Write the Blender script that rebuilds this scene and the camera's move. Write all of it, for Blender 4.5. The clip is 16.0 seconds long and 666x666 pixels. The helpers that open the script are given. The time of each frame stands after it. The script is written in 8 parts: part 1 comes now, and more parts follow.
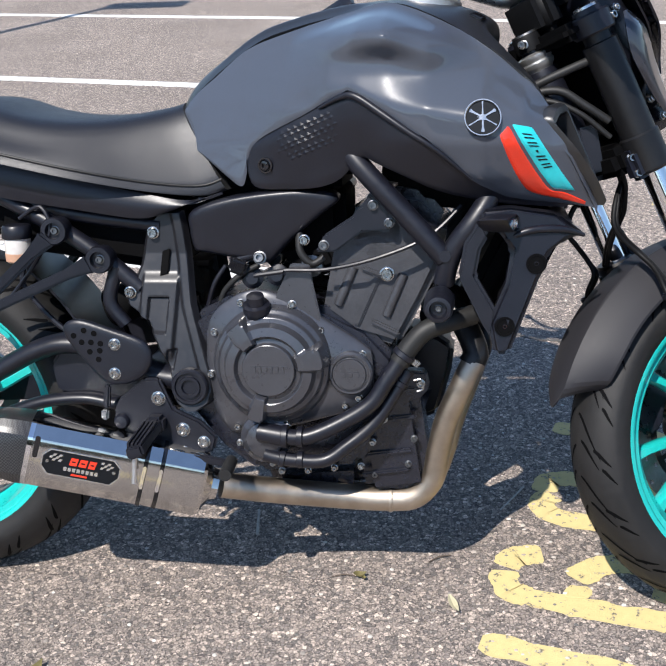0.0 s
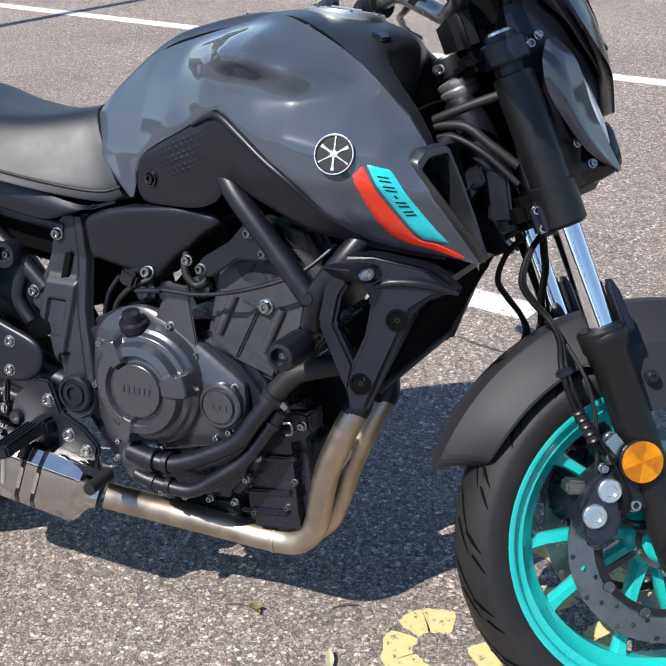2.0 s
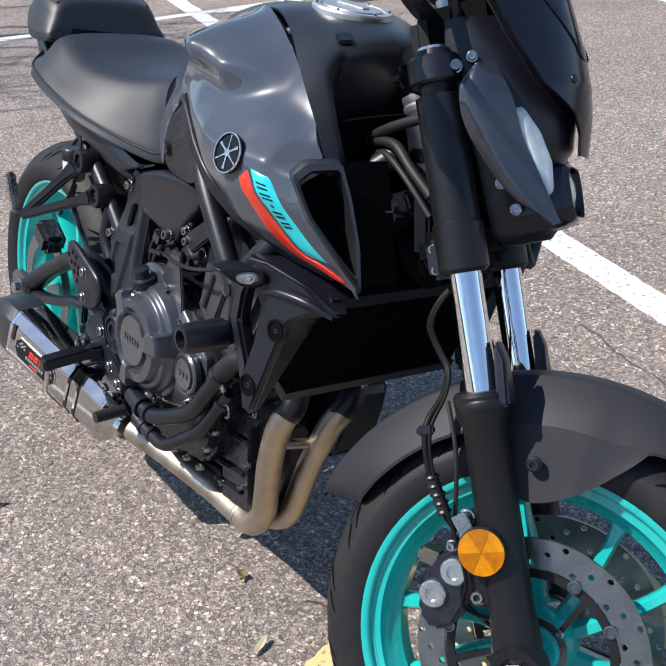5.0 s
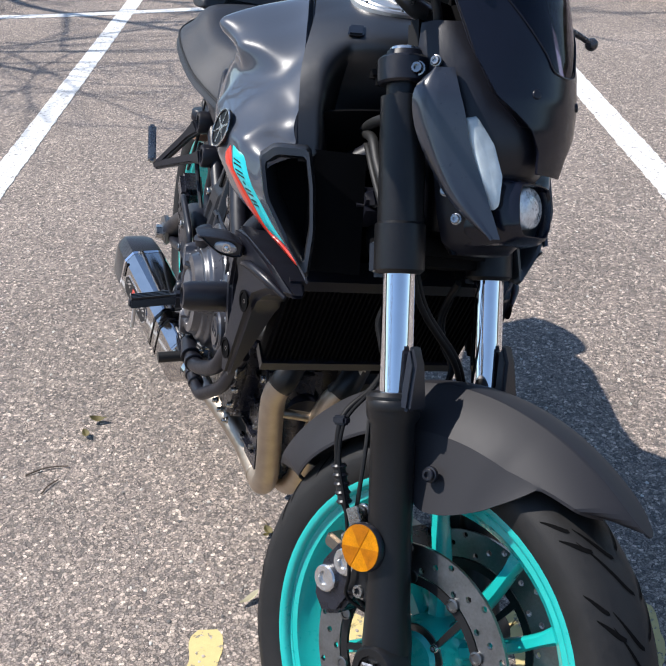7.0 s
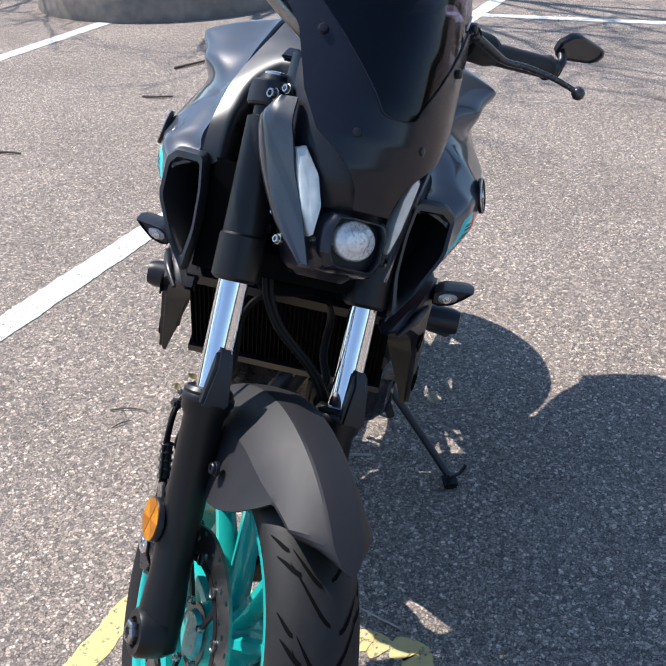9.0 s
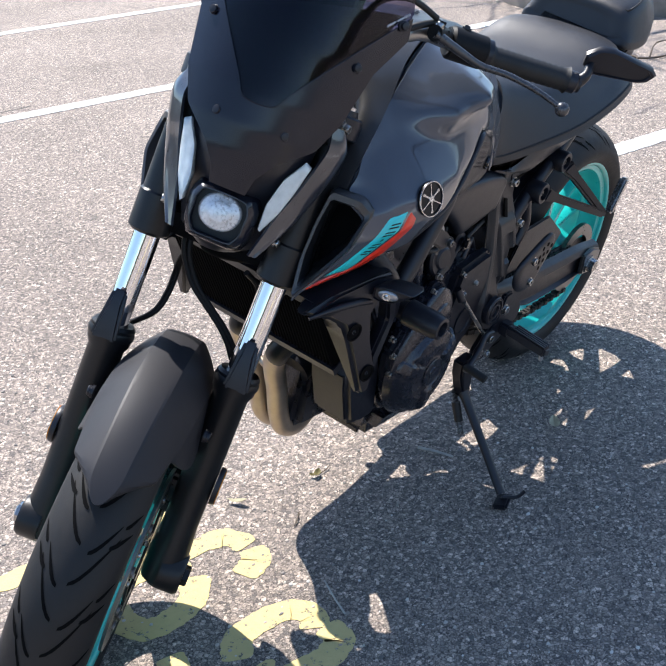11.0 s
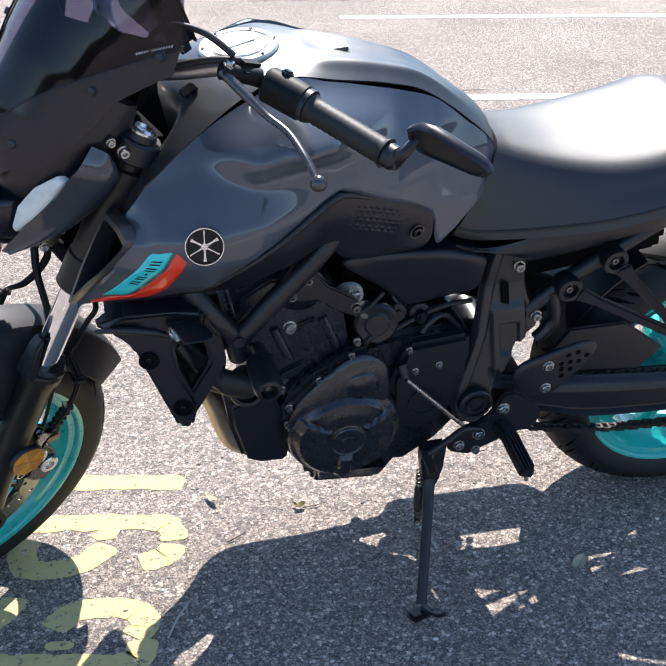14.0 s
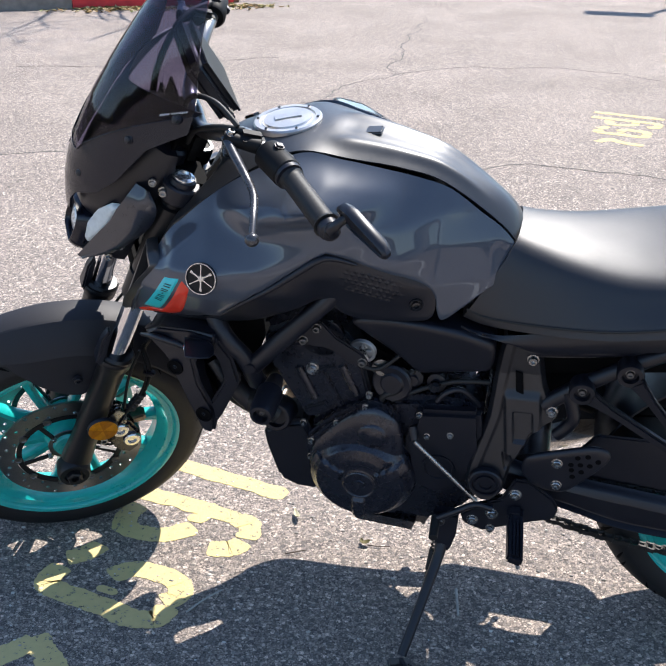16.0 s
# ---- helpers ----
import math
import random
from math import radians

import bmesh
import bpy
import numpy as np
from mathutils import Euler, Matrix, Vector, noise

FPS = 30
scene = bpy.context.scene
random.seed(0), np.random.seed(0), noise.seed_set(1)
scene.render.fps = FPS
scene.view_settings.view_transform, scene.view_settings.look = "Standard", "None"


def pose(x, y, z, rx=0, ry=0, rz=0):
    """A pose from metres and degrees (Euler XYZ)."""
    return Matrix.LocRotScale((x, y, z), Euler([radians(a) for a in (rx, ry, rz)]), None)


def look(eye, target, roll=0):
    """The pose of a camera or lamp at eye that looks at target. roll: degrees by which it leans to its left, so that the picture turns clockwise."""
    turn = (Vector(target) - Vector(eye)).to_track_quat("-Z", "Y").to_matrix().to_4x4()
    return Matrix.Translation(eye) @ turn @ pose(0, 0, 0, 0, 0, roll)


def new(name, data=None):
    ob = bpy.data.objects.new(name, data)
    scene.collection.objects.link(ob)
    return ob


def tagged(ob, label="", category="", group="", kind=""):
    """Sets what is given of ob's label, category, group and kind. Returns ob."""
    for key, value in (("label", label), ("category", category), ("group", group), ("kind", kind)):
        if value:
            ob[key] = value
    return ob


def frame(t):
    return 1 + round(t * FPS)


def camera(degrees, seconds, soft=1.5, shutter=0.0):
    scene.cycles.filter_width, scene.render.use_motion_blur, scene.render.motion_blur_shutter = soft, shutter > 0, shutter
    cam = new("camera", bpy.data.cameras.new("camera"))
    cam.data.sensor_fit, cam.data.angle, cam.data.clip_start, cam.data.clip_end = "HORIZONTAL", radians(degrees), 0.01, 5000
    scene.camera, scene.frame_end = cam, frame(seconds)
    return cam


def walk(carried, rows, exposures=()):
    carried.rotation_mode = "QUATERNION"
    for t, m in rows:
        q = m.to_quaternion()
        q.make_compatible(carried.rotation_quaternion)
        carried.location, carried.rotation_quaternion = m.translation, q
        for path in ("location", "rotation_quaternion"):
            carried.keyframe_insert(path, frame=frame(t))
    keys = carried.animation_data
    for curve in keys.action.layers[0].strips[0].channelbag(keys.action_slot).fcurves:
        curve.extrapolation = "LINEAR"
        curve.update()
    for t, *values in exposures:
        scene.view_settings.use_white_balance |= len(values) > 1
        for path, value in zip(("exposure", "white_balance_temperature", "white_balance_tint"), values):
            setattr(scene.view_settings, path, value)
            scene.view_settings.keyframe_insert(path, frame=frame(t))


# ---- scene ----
cam = camera(34.9, 16.0)
PATH = [
    (0, (0.296, -1.582, 1.246), (0.026, 0.206, 0.393), -3.1),
    (0.5, (0.402, -1.477, 1.262), (0.053, 0.293, 0.398), -2.8),
    (1, (0.531, -1.404, 1.266), (0.081, 0.331, 0.38), -2.4),
    (1.5, (0.711, -1.371, 1.276), (0.108, 0.309, 0.375), -2.4),
    (2, (0.837, -1.267, 1.281), (0.091, 0.351, 0.372), -2.9),
    (2.5, (0.927, -1.127, 1.281), (0.061, 0.427, 0.367), -3.7),
    (3, (1.092, -1.074, 1.273), (0.039, 0.353, 0.349), -4.2),
    (3.5, (1.272, -1.049, 1.289), (0.037, 0.23, 0.373), -4.6),
    (4, (1.342, -0.915, 1.279), (0.018, 0.269, 0.359), -4.7),
    (6.5, (1.618, -0.425, 1.293), (-0.054, 0.152, 0.359), -2.5),
    (7, (1.693, -0.282, 1.286), (-0.022, 0.152, 0.353), -2.6),
    (7.5, (1.864, -0.121, 1.299), (0.112, 0.15, 0.374), -2.7),
    (8, (1.884, 0.047, 1.297), (0.11, 0.142, 0.378), -2.6),
    (8.5, (1.813, 0.239, 1.309), (0.036, 0.147, 0.395), -2.2),
    (9, (1.807, 0.429, 1.311), (0.05, 0.132, 0.402), -1.8),
    (11.5, (1.344, 1.338, 1.286), (0.086, 0.065, 0.394), -1.9),
    (12, (1.126, 1.418, 1.283), (-0.006, 0.031, 0.39), -1.4),
    (12.5, (0.965, 1.521, 1.28), (0.002, 0.012, 0.387), -0.9),
    (13, (0.833, 1.697, 1.301), (0.091, 0.067, 0.41), -0.6),
    (13.5, (0.674, 1.752, 1.298), (0.091, 0.064, 0.398), -0.4),
    (14, (0.462, 1.728, 1.309), (0.019, -0.001, 0.407), -0.3),
    (14.5, (0.304, 1.764, 1.316), (0.044, -0.007, 0.423), -0.2),
    (15, (0.12, 1.919, 1.353), (0.094, 0.117, 0.485), 0.1),
    (15.5, (-0.052, 1.975, 1.376), (0.135, 0.169, 0.537), 0.6),
    (16, (-0.226, 1.921, 1.386), (0.138, 0.129, 0.576), 1.2),
]
walk(cam, [(t, look(eye, target, roll)) for t, eye, target, roll in PATH],
     ((0, 0.44), (4, 0.42), (6.5, 0.38), (9, 0.58), (11.5, 1.06), (13, 1.14), (14.5, 1.04), (16, 0.92)))

# ---- light and world ----
SUN_DIR = Vector((-0.29, -0.68, 1.0)).normalized()
world = bpy.data.worlds.new("sky")
scene.world = world
world.use_nodes = True
wn = world.node_tree
wn.nodes.clear()
sky = wn.nodes.new("ShaderNodeTexSky")
sky.sky_type = 'NISHITA'
sky.sun_disc = False
sky.sun_elevation = math.asin(SUN_DIR.z)
sky.sun_rotation = math.atan2(SUN_DIR.x, SUN_DIR.y)
sky.air_density, sky.dust_density, sky.ozone_density = 1.0, 0.15, 2.5
bgn = wn.nodes.new("ShaderNodeBackground")
bgn.inputs["Strength"].default_value = 0.138
won = wn.nodes.new("ShaderNodeOutputWorld")
wn.links.new(sky.outputs[0], bgn.inputs[0])
wn.links.new(bgn.outputs[0], won.inputs[0])

sun_data = bpy.data.lights.new("sun", 'SUN')
sun_data.energy = 4.9
sun_data.angle = radians(0.53)
sun_data.color = (1.0, 0.950, 0.900)
sun = new("sun", sun_data)
sun.matrix_world = look(SUN_DIR * 20, (0, 0, 0))
scene.view_settings.exposure = 0.0

# ---- materials ----
MATS = {}


def mat(name, color, rough=0.5, metal=0.0, coat=0.0, var=0.0, scale=60.0, bump=0.0, bscale=400.0, spec=0.5, rvar=0.0, trans=0.0, ior=1.45, coat_rough=0.04, sheen=0.0):
    """A surface with colour drift at two scales, roughness drift and fine relief."""
    m = bpy.data.materials.new(name)
    m.use_nodes = True
    nt = m.node_tree
    b = nt.nodes["Principled BSDF"]
    b.inputs["Base Color"].default_value = (*color, 1)
    b.inputs["Roughness"].default_value = rough
    b.inputs["Metallic"].default_value = metal
    b.inputs["Coat Weight"].default_value = coat
    b.inputs["Coat Roughness"].default_value = coat_rough
    b.inputs["Specular IOR Level"].default_value = spec
    b.inputs["Transmission Weight"].default_value = trans
    b.inputs["IOR"].default_value = ior
    b.inputs["Sheen Weight"].default_value = sheen
    b.inputs["Sheen Roughness"].default_value = 0.45
    tc = nt.nodes.new("ShaderNodeTexCoord")
    if var or rvar:
        n1 = nt.nodes.new("ShaderNodeTexNoise")
        n1.inputs["Scale"].default_value = scale
        n1.inputs["Detail"].default_value = 6
        n2 = nt.nodes.new("ShaderNodeTexNoise")
        n2.inputs["Scale"].default_value = scale * 0.12
        n2.inputs["Detail"].default_value = 3
        for n in (n1, n2):
            nt.links.new(tc.outputs["Object"], n.inputs["Vector"])
        add = nt.nodes.new("ShaderNodeMath")
        add.operation = 'ADD'
        nt.links.new(n1.outputs[0], add.inputs[0])
        nt.links.new(n2.outputs[0], add.inputs[1])
        if var:
            mr = nt.nodes.new("ShaderNodeMapRange")
            mr.inputs[1].default_value, mr.inputs[2].default_value = 0.7, 1.3
            mr.inputs[3].default_value, mr.inputs[4].default_value = 1 - var, 1 + var
            nt.links.new(add.outputs[0], mr.inputs[0])
            mul = nt.nodes.new("ShaderNodeVectorMath")
            mul.operation = 'SCALE'
            mul.inputs[0].default_value = color
            nt.links.new(mr.outputs[0], mul.inputs["Scale"])
            nt.links.new(mul.outputs[0], b.inputs["Base Color"])
        if rvar:
            mr2 = nt.nodes.new("ShaderNodeMapRange")
            mr2.inputs[1].default_value, mr2.inputs[2].default_value = 0.7, 1.3
            mr2.inputs[3].default_value, mr2.inputs[4].default_value = max(0.02, rough - rvar), min(1, rough + rvar)
            nt.links.new(add.outputs[0], mr2.inputs[0])
            nt.links.new(mr2.outputs[0], b.inputs["Roughness"])
    if bump:
        n3 = nt.nodes.new("ShaderNodeTexNoise")
        n3.inputs["Scale"].default_value = bscale
        n3.inputs["Detail"].default_value = 4
        nt.links.new(tc.outputs["Object"], n3.inputs["Vector"])
        bp = nt.nodes.new("ShaderNodeBump")
        bp.inputs["Strength"].default_value = bump
        bp.inputs["Distance"].default_value = 0.001
        nt.links.new(n3.outputs[0], bp.inputs["Height"])
        nt.links.new(bp.outputs[0], b.inputs["Normal"])
    MATS[name] = m
    return m


def asphalt_nodes(m, tint, paint=None):
    """Exposed-aggregate asphalt; with paint, a worn coat of it over the stones."""
    nt = m.node_tree
    b = nt.nodes["Principled BSDF"]
    geo = nt.nodes.new("ShaderNodeNewGeometry")
    pos = geo.outputs["Position"]
    warp = nt.nodes.new("ShaderNodeTexNoise")
    warp.inputs["Scale"].default_value = 260
    nt.links.new(pos, warp.inputs["Vector"])
    wadd = nt.nodes.new("ShaderNodeMixRGB")
    wadd.blend_type = 'ADD'
    wadd.inputs[0].default_value = 0.0045
    nt.links.new(pos, wadd.inputs[1])
    nt.links.new(warp.outputs["Color"], wadd.inputs[2])
    # crushed stones packed close, each with a tone of its own, broken up by grit and pits
    grit = nt.nodes.new("ShaderNodeTexNoise")
    grit.inputs["Scale"].default_value = 330
    grit.inputs["Detail"].default_value = 6
    grit.inputs["Roughness"].default_value = 0.7
    nt.links.new(pos, grit.inputs["Vector"])
    gr = nt.nodes.new("ShaderNodeMapRange")
    gr.inputs[1].default_value, gr.inputs[2].default_value = 0.36, 0.66
    gr.inputs[3].default_value, gr.inputs[4].default_value = 0.50, 1.42
    nt.links.new(grit.outputs[0], gr.inputs[0])
    base, hsum = None, grit.outputs[0]
    for sc, stops in ((140.0, ((0.0, (0.10, 0.098, 0.096)), (0.35, (0.185, 0.176, 0.165)), (0.6, (0.245, 0.225, 0.20)), (0.85, (0.34, 0.31, 0.275)), (1.0, (0.52, 0.48, 0.42)))),
                      (270.0, ((0.0, (0.09, 0.088, 0.086)), (0.5, (0.215, 0.20, 0.183)), (0.85, (0.31, 0.285, 0.255)), (1.0, (0.46, 0.425, 0.375))))):
        vo = nt.nodes.new("ShaderNodeTexVoronoi")
        vo.inputs["Scale"].default_value = sc
        nt.links.new(wadd.outputs[0], vo.inputs["Vector"])
        sep = nt.nodes.new("ShaderNodeSeparateColor")
        nt.links.new(vo.outputs["Color"], sep.inputs[0])
        ramp = nt.nodes.new("ShaderNodeValToRGB")
        el = ramp.color_ramp.elements
        el[0].color, el[1].color = (*stops[0][1], 1), (*stops[-1][1], 1)
        for p, c in stops[1:-1]:
            k = el.new(p)
            k.color = (*c, 1)
        nt.links.new(sep.outputs[0], ramp.inputs[0])
        if base is None:
            base, first = ramp.outputs[0], sep
        else:
            fine = nt.nodes.new("ShaderNodeMath")
            fine.operation = 'GREATER_THAN'
            fine.inputs[1].default_value = 0.45
            nt.links.new(first.outputs[2], fine.inputs[0])
            mixs = nt.nodes.new("ShaderNodeMixRGB")
            nt.links.new(fine.outputs[0], mixs.inputs[0])
            nt.links.new(base, mixs.inputs[1])
            nt.links.new(ramp.outputs[0], mixs.inputs[2])
            base = mixs.outputs[0]
        hh = nt.nodes.new("ShaderNodeMath")
        hh.operation = 'MULTIPLY_ADD'
        hh.inputs[1].default_value = 0.35
        nt.links.new(sep.outputs[1], hh.inputs[0])
        nt.links.new(hsum, hh.inputs[2])
        hsum = hh.outputs[0]
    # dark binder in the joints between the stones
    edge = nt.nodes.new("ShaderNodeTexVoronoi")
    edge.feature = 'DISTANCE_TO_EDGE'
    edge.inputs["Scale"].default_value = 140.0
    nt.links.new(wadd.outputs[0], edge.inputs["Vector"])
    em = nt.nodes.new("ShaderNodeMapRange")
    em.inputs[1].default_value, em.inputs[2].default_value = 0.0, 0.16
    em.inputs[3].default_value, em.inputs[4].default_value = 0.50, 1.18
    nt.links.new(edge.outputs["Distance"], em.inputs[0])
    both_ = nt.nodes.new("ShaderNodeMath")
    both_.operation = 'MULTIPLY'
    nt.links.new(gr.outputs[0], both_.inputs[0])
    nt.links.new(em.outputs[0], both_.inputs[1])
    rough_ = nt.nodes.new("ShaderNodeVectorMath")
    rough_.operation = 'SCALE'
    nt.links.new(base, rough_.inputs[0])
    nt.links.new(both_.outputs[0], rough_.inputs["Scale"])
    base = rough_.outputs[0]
    # broad stains
    big = nt.nodes.new("ShaderNodeTexNoise")
    big.inputs["Scale"].default_value = 1.3
    big.inputs["Detail"].default_value = 5
    nt.links.new(pos, big.inputs["Vector"])
    bm_ = nt.nodes.new("ShaderNodeMapRange")
    bm_.inputs[1].default_value, bm_.inputs[2].default_value = 0.3, 0.7
    bm_.inputs[3].default_value, bm_.inputs[4].default_value = 0.86, 1.12
    nt.links.new(big.outputs[0], bm_.inputs[0])
    col = nt.nodes.new("ShaderNodeVectorMath")
    col.operation = 'SCALE'
    nt.links.new(base, col.inputs[0])
    nt.links.new(bm_.outputs[0], col.inputs["Scale"])
    tin = nt.nodes.new("ShaderNodeMixRGB")
    tin.blend_type = 'MULTIPLY'
    tin.inputs[0].default_value = 1.0
    tin.inputs[2].default_value = (*tint, 1)
    nt.links.new(col.outputs[0], tin.inputs[1])
    out = tin.outputs[0]
    if paint:
        wear = nt.nodes.new("ShaderNodeTexNoise")
        wear.inputs["Scale"].default_value = 55
        wear.inputs["Detail"].default_value = 8
        nt.links.new(pos, wear.inputs["Vector"])
        wadd2 = nt.nodes.new("ShaderNodeMath")
        wadd2.operation = 'MULTIPLY_ADD'
        wadd2.inputs[1].default_value = 0.25
        nt.links.new(sep.outputs[1], wadd2.inputs[0])
        nt.links.new(wear.outputs[0], wadd2.inputs[2])
        wr = nt.nodes.new("ShaderNodeMapRange")
        wr.inputs[1].default_value, wr.inputs[2].default_value = paint[1], paint[1] + 0.06
        wr.inputs[3].default_value, wr.inputs[4].default_value = 1.0, 0.15
        nt.links.new(wadd2.outputs[0], wr.inputs[0])
        soil = nt.nodes.new("ShaderNodeMixRGB")
        soil.inputs[1].default_value = (*paint[0], 1)
        soil.inputs[2].default_value = (*[c * 0.78 for c in paint[0]], 1)
        nt.links.new(wear.outputs[0], soil.inputs[0])
        pm = nt.nodes.new("ShaderNodeMixRGB")
        nt.links.new(wr.outputs[0], pm.inputs[0])
        nt.links.new(out, pm.inputs[1])
        nt.links.new(soil.outputs[0], pm.inputs[2])
        out = pm.outputs[0]
    nt.links.new(out, b.inputs["Base Color"])
    b.inputs["Roughness"].default_value = 0.85
    b.inputs["Specular IOR Level"].default_value = 0.3
    bp = nt.nodes.new("ShaderNodeBump")
    bp.inputs["Strength"].default_value = 0.95 if not paint else 0.45
    bp.inputs["Distance"].default_value = 0.0025
    nt.links.new(hsum, bp.inputs["Height"])
    nt.links.new(bp.outputs[0], b.inputs["Normal"])


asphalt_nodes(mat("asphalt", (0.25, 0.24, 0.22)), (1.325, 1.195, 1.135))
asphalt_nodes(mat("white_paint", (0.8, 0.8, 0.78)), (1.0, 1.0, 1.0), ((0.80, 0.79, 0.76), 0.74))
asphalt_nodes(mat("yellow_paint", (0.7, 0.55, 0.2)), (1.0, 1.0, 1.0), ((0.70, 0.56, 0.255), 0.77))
mat("gray_paint", (0.057, 0.066, 0.085), 0.30, 0.0, 1.0, 0.02, 1500, rvar=0.01, coat_rough=0.015, spec=0.22)
mat("matte_black", (0.0074, 0.0080, 0.0130), 0.36, var=0.12, scale=300, bump=0.10, bscale=1600, rvar=0.05, spec=0.55)
mat("satin_black", (0.0072, 0.0077, 0.0127), 0.39, var=0.15, scale=120, rvar=0.07, spec=0.55)
mat("gloss_black", (0.007, 0.007, 0.009), 0.12, coat=0.5, var=0.1, scale=80, rvar=0.03)
# deep_black mostly puts the shade of gaps, holes and hollows into colour
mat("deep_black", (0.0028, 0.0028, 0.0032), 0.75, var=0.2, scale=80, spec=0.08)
mat("hose_black", (0.0045, 0.0045, 0.005), 0.55, var=0.2, scale=120, spec=0.25)
mat("polished_steel", (0.54, 0.53, 0.52), 0.10, 1.0, var=0.06, scale=40, rvar=0.03)
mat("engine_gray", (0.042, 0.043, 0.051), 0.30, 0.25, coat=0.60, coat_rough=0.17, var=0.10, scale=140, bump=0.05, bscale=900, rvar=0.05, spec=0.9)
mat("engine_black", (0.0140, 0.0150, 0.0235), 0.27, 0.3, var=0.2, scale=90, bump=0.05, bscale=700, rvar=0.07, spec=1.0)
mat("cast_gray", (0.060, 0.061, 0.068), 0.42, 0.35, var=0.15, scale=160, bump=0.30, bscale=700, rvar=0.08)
mat("fender_gray", (0.0185, 0.018, 0.0215), 0.58, 0.10, coat=0.05, coat_rough=0.5, var=0.03, scale=900, rvar=0.02, spec=0.42)
mat("fork_black", (0.0105, 0.0105, 0.0115), 0.38, 0.2, var=0.15, scale=200, rvar=0.06)
mat("chrome", (0.80, 0.80, 0.82), 0.05, 1.0, var=0.05, scale=30, rvar=0.02)
mat("steel", (0.40, 0.395, 0.385), 0.27, 1.0, var=0.15, scale=200, rvar=0.08)
mat("dark_steel", (0.20, 0.20, 0.20), 0.35, 1.0, var=0.2, scale=150, rvar=0.1)
mat("titanium", (0.46, 0.39, 0.315), 0.47, 1.0, var=0.18, scale=40, rvar=0.08)
mat("disc_steel", (0.26, 0.26, 0.26), 0.36, 1.0, var=0.15, scale=300, rvar=0.08)
mat("bronze", (0.26, 0.22, 0.18), 0.4, 1.0, var=0.2, scale=120)
mat("teal", (0.012, 0.44, 0.405), 0.30, 0.0, 0.7, 0.06, 120, rvar=0.04)
mat("rubber", (0.0125, 0.012, 0.012), 0.62, var=0.3, scale=90, bump=0.2, bscale=500, rvar=0.08, spec=0.45)
mat("rubber_grip", (0.012, 0.012, 0.012), 0.55, var=0.2, scale=200, bump=0.2, bscale=900)
mat("vinyl", (0.0055, 0.0056, 0.0088), 0.48, coat=0.15, coat_rough=0.5, sheen=0.03, var=0.12, scale=150, bump=0.20, bscale=2200, rvar=0.04, spec=0.72)
mat("cyan_vinyl", (0.02, 0.56, 0.60), 0.3, coat=0.6, var=0.04, scale=200)
mat("red_vinyl", (0.72, 0.035, 0.012), 0.3, coat=0.6, var=0.05, scale=200)
mat("ink", (0.006, 0.007, 0.009), 0.35, var=0.1, scale=200, spec=0.3)
mat("white_ink", (0.75, 0.75, 0.74), 0.5, var=0.1, scale=200)
mat("silver_plastic", (0.62, 0.62, 0.62), 0.22, 0.9, var=0.05, scale=300, rvar=0.04)
mat("amber", (0.50, 0.185, 0.0004), 0.3, coat=0.15, var=0.3, scale=700, spec=0.25)
mat("amber_dark", (0.36, 0.115, 0.0004), 0.3, coat=0.15, var=0.3, scale=700, spec=0.25)
mat("drl_white", (0.60, 0.66, 0.66), 0.25, coat=0.8, var=0.16, scale=70)
mat("lens", (0.92, 0.94, 0.95), 0.03, trans=1.0, ior=1.45)
mat("smoke", (0.145, 0.135, 0.215), 0.03, trans=1.0, ior=1.03, coat=0.5)
mat("reservoir", (0.82, 0.77, 0.72), 0.25, trans=0.40, var=0.1, scale=90)
carbon = mat("carbon", (0.016, 0.016, 0.018), 0.32, coat=0.25)
ctc, cck = carbon.node_tree.nodes.new("ShaderNodeTexCoord"), carbon.node_tree.nodes.new("ShaderNodeTexChecker")
cck.inputs["Scale"].default_value = 380
cck.inputs["Color1"].default_value, cck.inputs["Color2"].default_value = (0.045, 0.045, 0.047, 1), (0.006, 0.006, 0.007, 1)
carbon.node_tree.links.new(ctc.outputs["Object"], cck.inputs["Vector"])
carbon.node_tree.links.new(cck.outputs["Color"], carbon.node_tree.nodes["Principled BSDF"].inputs["Base Color"])
mat("chain_metal", (0.026, 0.024, 0.022), 0.6, 0.2, var=0.3, scale=300)
mat("concrete", (0.235, 0.205, 0.175), 0.85, var=0.3, scale=14, bump=0.5, bscale=120)
mat("leaf_dry", (0.15, 0.125, 0.045), 0.7, var=0.3, scale=90)
mat("twig_wood", (0.10, 0.075, 0.055), 0.8, var=0.3, scale=80)
mat("bark", (0.16, 0.13, 0.11), 0.9, var=0.3, scale=20, bump=0.6, bscale=60)
mat("crack_tar", (0.085, 0.080, 0.075), 0.9, var=0.3, scale=60)
mat("mulch", (0.16, 0.12, 0.08), 0.95, var=0.5, scale=30, bump=0.8, bscale=80)
mat("red_kerb", (0.60, 0.035, 0.04), 0.55, var=0.2, scale=12, bump=0.3, bscale=90)
mat("twig_pale", (0.42, 0.40, 0.36), 0.8, var=0.25, scale=90)
mat("leaf_pale", (0.46, 0.42, 0.28), 0.7, var=0.25, scale=90)
mat("galvanised", (0.42, 0.43, 0.44), 0.45, 0.8, var=0.15, scale=20)


